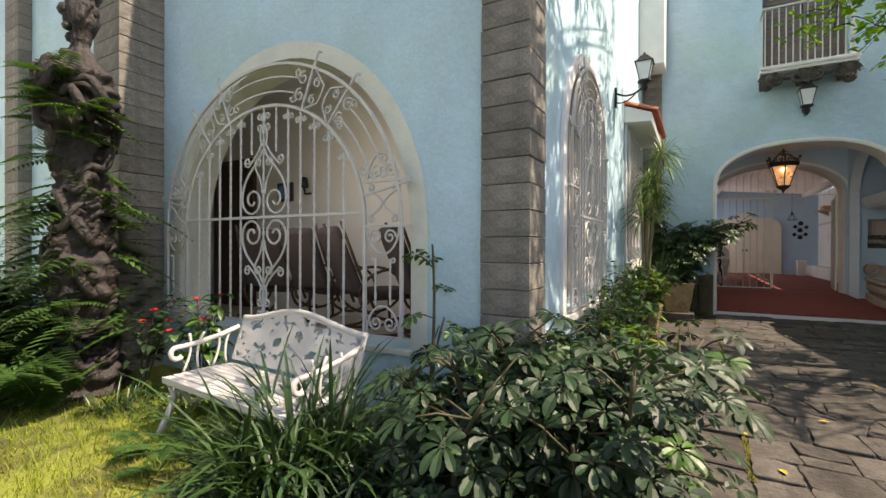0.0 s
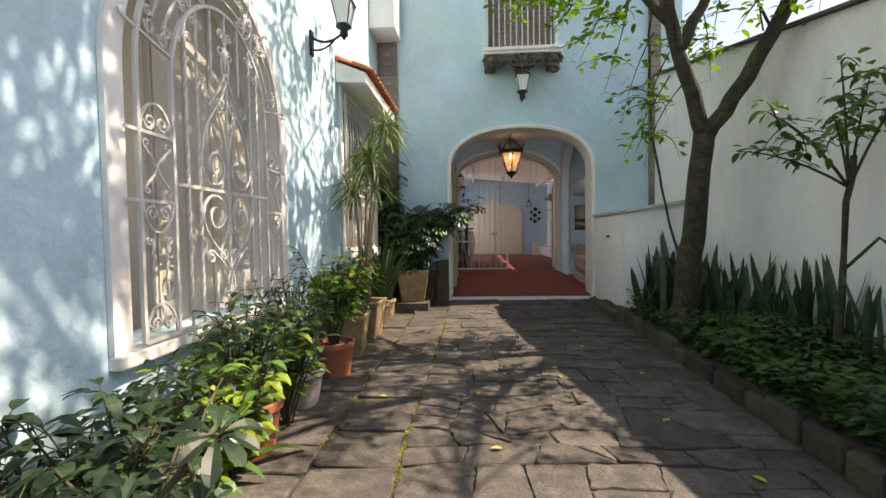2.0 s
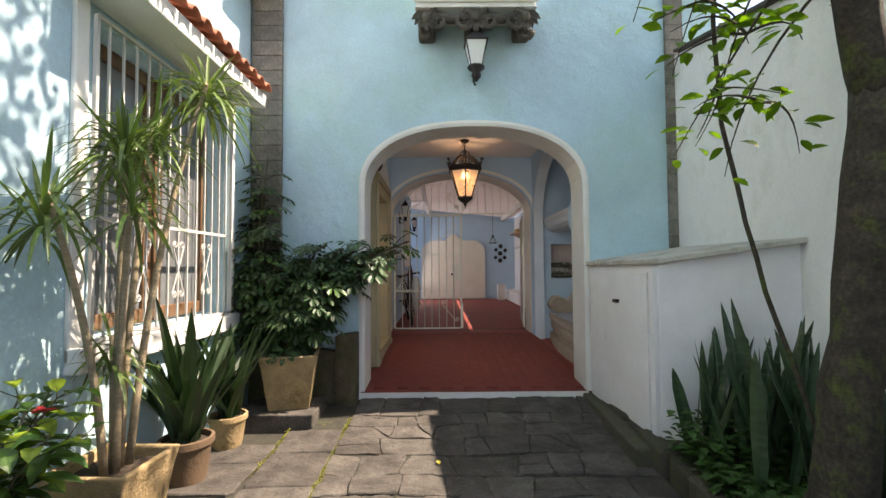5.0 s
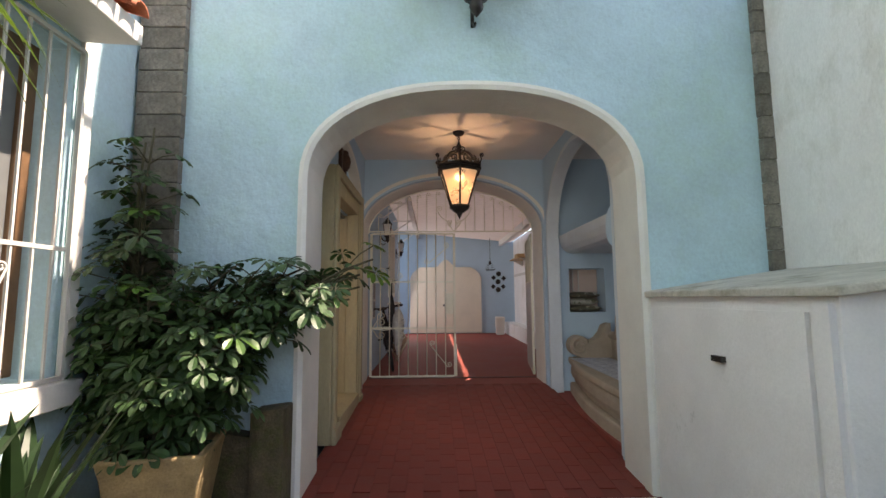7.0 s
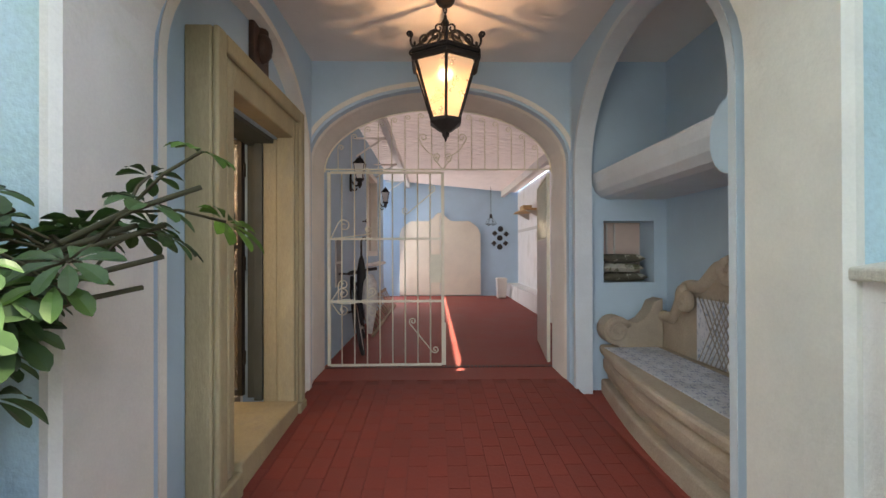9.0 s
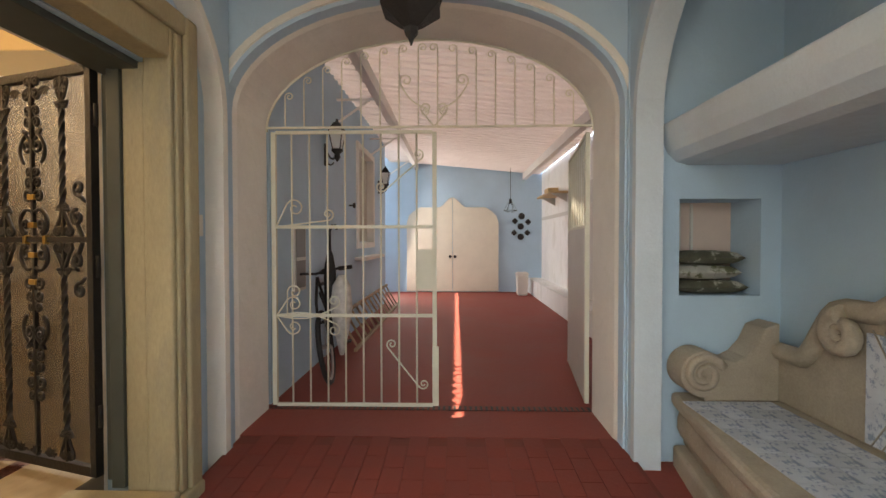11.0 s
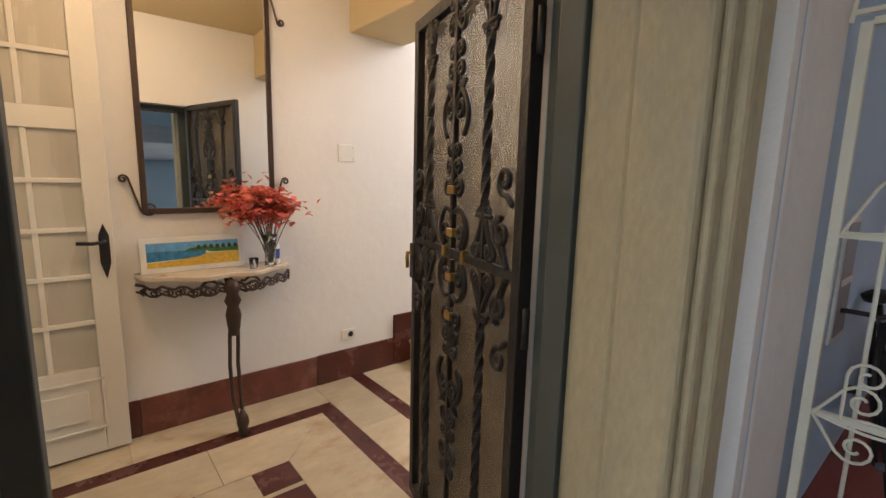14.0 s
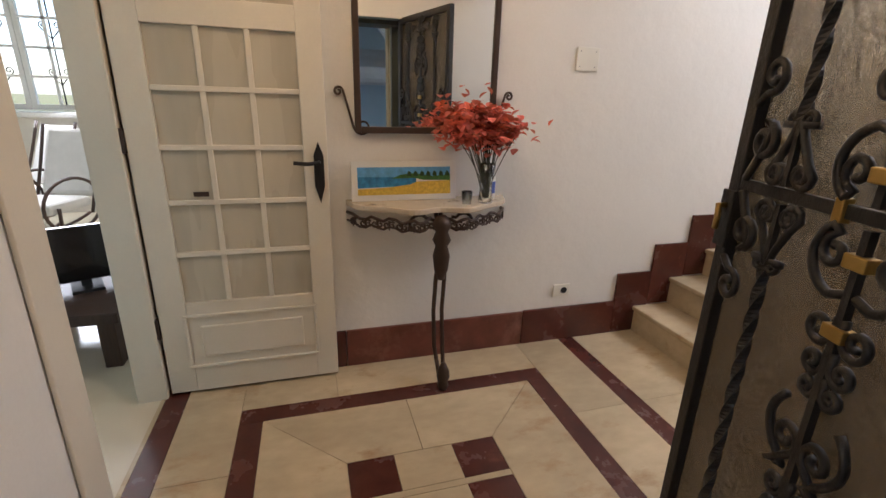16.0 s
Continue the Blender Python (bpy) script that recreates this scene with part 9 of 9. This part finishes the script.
part("stand", Geo().box(-0.10, 0.10, -0.12, 0.12, 0.0, 0.02).box(-0.015, 0.015, -0.04, 0.04, 0.02, 0.06), RUBBER, tv)
lw = thing("window_3", "white casement window with a scrolled outside grille", "window", kind="structure")
for k in range(4):
    y0 = 7.07 + k * 0.555
    part("window_frame", Geo().box(-6.42, -6.37, y0, y0 + 0.05, 1.57, 2.93).box(-6.42, -6.37, y0 + 0.50, y0 + 0.55, 1.57, 2.93).box(-6.42, -6.37, y0 + 0.05, y0 + 0.50, 1.57, 1.63).box(-6.42, -6.37, y0 + 0.05, y0 + 0.50, 2.87, 2.93), TRIM_WHITE, lw)
    for z in (1.92, 2.23, 2.54):
        part("glazing_bar", Geo().box(-6.405, -6.385, y0 + 0.051, y0 + 0.499, z, z + 0.03), TRIM_WHITE, lw)
    part("glazing_bar", Geo().box(-6.405, -6.385, y0 + 0.26, y0 + 0.29, 1.631, 2.869), TRIM_WHITE, lw)
for k in range(4):
    ir = Iron(lambda u, z: (-6.52, u, z))
    u = 7.345 + 0.555 * k
    ir.straight((u, 1.56), (u, 2.94), 0.009)
    for zc in (1.85, 2.35, 2.8):
        for q in (-1, 1):
            ir.curl((u, zc), (u + q * 0.10, zc + 0.12), 0.02, 0.04, 0, q, r=0.007)
    ir.done("grille_bar", BLACK_IRON, lw, "dark curled grille bar outside the glass")
part("window_sill", Geo().box(-6.30, -6.18, 6.95, 9.4, 1.49, 1.55), TRIM_WHITE, lw, bevel=0.01)

# ---- pieces of the ground: paving stones, red tiles, fallen leaves ----
def pave_z(y):
    t = min(1.0, max(0.0, (y - 8.6) / 1.1))
    return 0.095 * t


rp = random.Random(17)
far_stones = Geo()


def kerb_x(y):
    return 2.37 + 0.047 * (y + 2.0)


def joint_x(k, y):
    """Long joints of the strip of slabs beside the pots."""
    return (-0.66, -0.02, 0.47)[k] + 0.035 * noise.noise((k * 5.1, y * 0.9, 0.0)) * (k > 0)


def lay_stone(q, rough):
    """One hand-cut stone from its corners: chipped outline, slightly domed and tipped top."""
    outline = []
    for k in range(len(q)):
        p, n_ = q[k], q[(k + 1) % len(q)]
        ways = (0.06, 0.28, 0.5, 0.72, 0.94) if math.hypot(n_[0] - p[0], n_[1] - p[1]) > 0.12 else (0.1, 0.5, 0.9)
        outline += [(p[0] * (1 - w_) + n_[0] * w_ + rp.uniform(-rough, rough), p[1] * (1 - w_) + n_[1] * w_ + rp.uniform(-rough, rough)) for w_ in ways]
    cx, cy = sum(p[0] for p in q) / len(q), sum(p[1] for p in q) / len(q)
    if min(p[0] for p in q) < 0.18 and max(p[1] for p in q) > 9.0:
        return
    zt, tx, ty = rp.uniform(-0.003, 0.008), rp.uniform(-0.03, 0.03), rp.uniform(-0.045, 0.03)
    vs = []
    for k_, dz in ((1.0, -0.05), (1.0, -0.007), (0.965, 0.0), (0.55, 0.002)):
        for px, py in outline:
            x_, y_ = cx + (px - cx) * k_, cy + (py - cy) * k_
            tip = tx * (x_ - cx) + ty * (y_ - cy) + (0.008 * noise.noise((x_ * 9, y_ * 9, 1.0)) if dz >= 0 else 0)
            vs.append((x_, y_, pave_z(y_) + zt + dz + (tip if dz > -0.04 else 0)))
    m = len(outline)
    fs = [(a * m + b, a * m + (b + 1) % m, (a + 1) * m + (b + 1) % m, (a + 1) * m + b) for a in range(3) for b in range(m)] + [tuple(range(3 * m, 4 * m))]
    if cy < 7.2:
        part("paving_stone", Geo().add(vs, fs), PAVING_STONE, paving)
    else:
        far_stones.add(vs, fs)


# two columns of larger slabs beside the pots
for k in range(2):
    y = 0.2 + rp.uniform(-0.2, 0.1)
    while y < 9.69:
        y1 = min(y + rp.uniform(0.28, 0.62), 9.70)
        e = [rp.uniform(0.002, 0.010) for _ in range(4)]
        lay_stone([(joint_x(k, y) + e[0], y + e[1]), (joint_x(k + 1, y) - e[2], y + e[3]), (joint_x(k + 1, y1) - e[0], y1 - e[1]), (joint_x(k, y1) + e[2], y1 - e[3])], 0.007)
        y = y1
# uneven courses of smaller stones across the rest of the path


def course_y(y, x, n_):
    return y + 0.10 * noise.noise((x * 1.6, n_ * 0.35, 2.0)) + 0.07 * noise.noise((x * 5.5, n_ * 1.1, 7.0))


y, n_ = 0.1, 0
while y < 9.6:
    y1 = y + rp.uniform(0.20, 0.36)
    if 9.66 - y1 < 0.15:
        y1 = 9.70
    x = joint_x(2, y)
    while x < kerb_x(y) - 0.06:
        x1 = x + rp.uniform(0.20, 0.46)
        if kerb_x(y) - x1 < 0.14:
            x1 = kerb_x(y)
        lean = rp.uniform(-0.07, 0.07) * (x1 < kerb_x(y))
        first = x == joint_x(2, y)
        top = 9.70 if y1 == 9.70 else None
        c = [(x + 0.003, course_y(y, x, n_) + 0.003), (x1 - 0.003, course_y(y, x1, n_) + 0.003), (x1 + lean - 0.003, top or course_y(y1, x1 + lean, n_ + 1) - 0.003), ((joint_x(2, y1) if first else x + lean0) + 0.003, top or course_y(y1, x + (0 if first else lean0), n_ + 1) - 0.003)]
        k = rp.random()
        if k < 0.24 and y1 - y > 0.24:
            t0, t1 = rp.uniform(0.35, 0.65), rp.uniform(0.35, 0.65)
            p = (c[0][0] + (c[3][0] - c[0][0]) * t0, c[0][1] + (c[3][1] - c[0][1]) * t0)
            q = (c[1][0] + (c[2][0] - c[1][0]) * t1, c[1][1] + (c[2][1] - c[1][1]) * t1)
            lay_stone([c[0], c[1], (q[0], q[1] - 0.003), (p[0], p[1] - 0.003)], 0.008)
            lay_stone([(p[0], p[1] + 0.003), (q[0], q[1] + 0.003), c[2], c[3]], 0.008)
        elif k < 0.36 and x1 - x > 0.3:
            lay_stone([c[0], c[1], (c[2][0] * 0.5 + c[3][0] * 0.5, c[2][1] * 0.5 + c[3][1] * 0.5), c[3]], 0.008)
            lay_stone([(c[1][0], c[1][1] + 0.02), c[2], (c[2][0] * 0.5 + c[3][0] * 0.5 + 0.012, c[2][1] * 0.5 + c[3][1] * 0.5)], 0.005)
        else:
            lay_stone(c, 0.008)
        x, lean0 = x1, lean
    y, n_ = y1, n_ + 1
part("paving_far", far_stones, PAVING_FAR, paving)["kind"] = "stuff"
# moss along the long joints
MOSS = mat("joint_moss", (0.15, 0.15, 0.025), 0.9, vary=0.3, scale=8, island=0.5)
g = Geo()
for k in range(16000):
    y = rp.uniform(1.5, 9.3)
    i = 2 if k % 3 else 1
    if noise.noise((i * 2.0, y * 1.1, 5.0)) < (-0.2 if i == 2 else 0.0):
        continue
    x = joint_x(i, y) + rp.gauss(0, 0.008 + 0.016 * max(0.0, noise.noise((i * 3.0, y * 2.3, 8.0))))
    leaf(g, (x, y, pave_z(y) - 0.006), rand_dir(rp, 0.3, 0.95), rp.uniform(0.008, 0.024), 0.007, LANCE, 0.1, 0.1)
tagged(part("joint_moss", g, MOSS), "yellow-green moss in the paving joints", "moss", kind="stuff")
# rising bed of soil under the last stones
part("bedding", Geo().add([(0.14, 8.6, -0.011), (2.86, 8.6, -0.011), (2.86, 9.72, 0.083), (0.14, 9.72, 0.083)], [(0, 1, 2, 3)]), JOINT_SOIL, paving)
part("edge_stone", Geo().box(0.46, 2.86, 9.703, 9.719, -0.02, RED0 - 0.004), TRIM_WHITE, paving, "pale worn edge of the step")

slope = math.atan2(RED1 - RED0, 3.0)
tile_red = Geo().box(-0.0585, 0.0585, -0.119, 0.119, -0.008, 0.0).mesh("floor_tile", RED_TILE, False)
for i in range(20):
    for j in range(13):
        x = 0.535 + 0.1208 * i
        y = FACADE - 0.02 + 0.12 + 0.2415 * j - (0.12 if i % 2 else 0.0)
        if y - 0.119 < FACADE - 0.03 or y > 12.66:
            continue
        o_ = new("floor_tile", tile_red)
        o_.parent = passage_floor
        o_.location, o_.rotation_euler = (x, y, red_z(y) + 0.002), (slope, 0, 0)

YELLOW_LEAF = mat("fallen_yellow_leaf", (0.42, 0.34, 0.03), 0.6, vary=0.25, scale=20, island=0.3)
spots = [(1.15, 3.3), (1.02, 4.6), (2.05, 5.0), (0.9, 5.5), (2.0, 6.9), (1.55, 5.9), (0.45, 4.1), (2.25, 4.3), (1.9, 3.6), (0.75, 2.9), (1.3, 8.3), (2.1, 7.6), (0.35, 6.6), (0.15, 5.4), (1.75, 2.7), (2.3, 6.0), (1.0, 2.3), (0.6, 3.6)]
for x, y in spots:
    g = Geo()
    leaf(g, (0, 0, 0.004), (math.cos(x * 40), math.sin(x * 40), 0.06), 0.07, 0.034, OVAL, 0.05, 0.3)
    o_ = part("fallen_leaf", g, YELLOW_LEAF)
    o_.location = (x, y, pave_z(y) + 0.014)
    tagged(o_, "small yellow fallen leaf on the paving", "leaf", "fallen leaves on the paving")
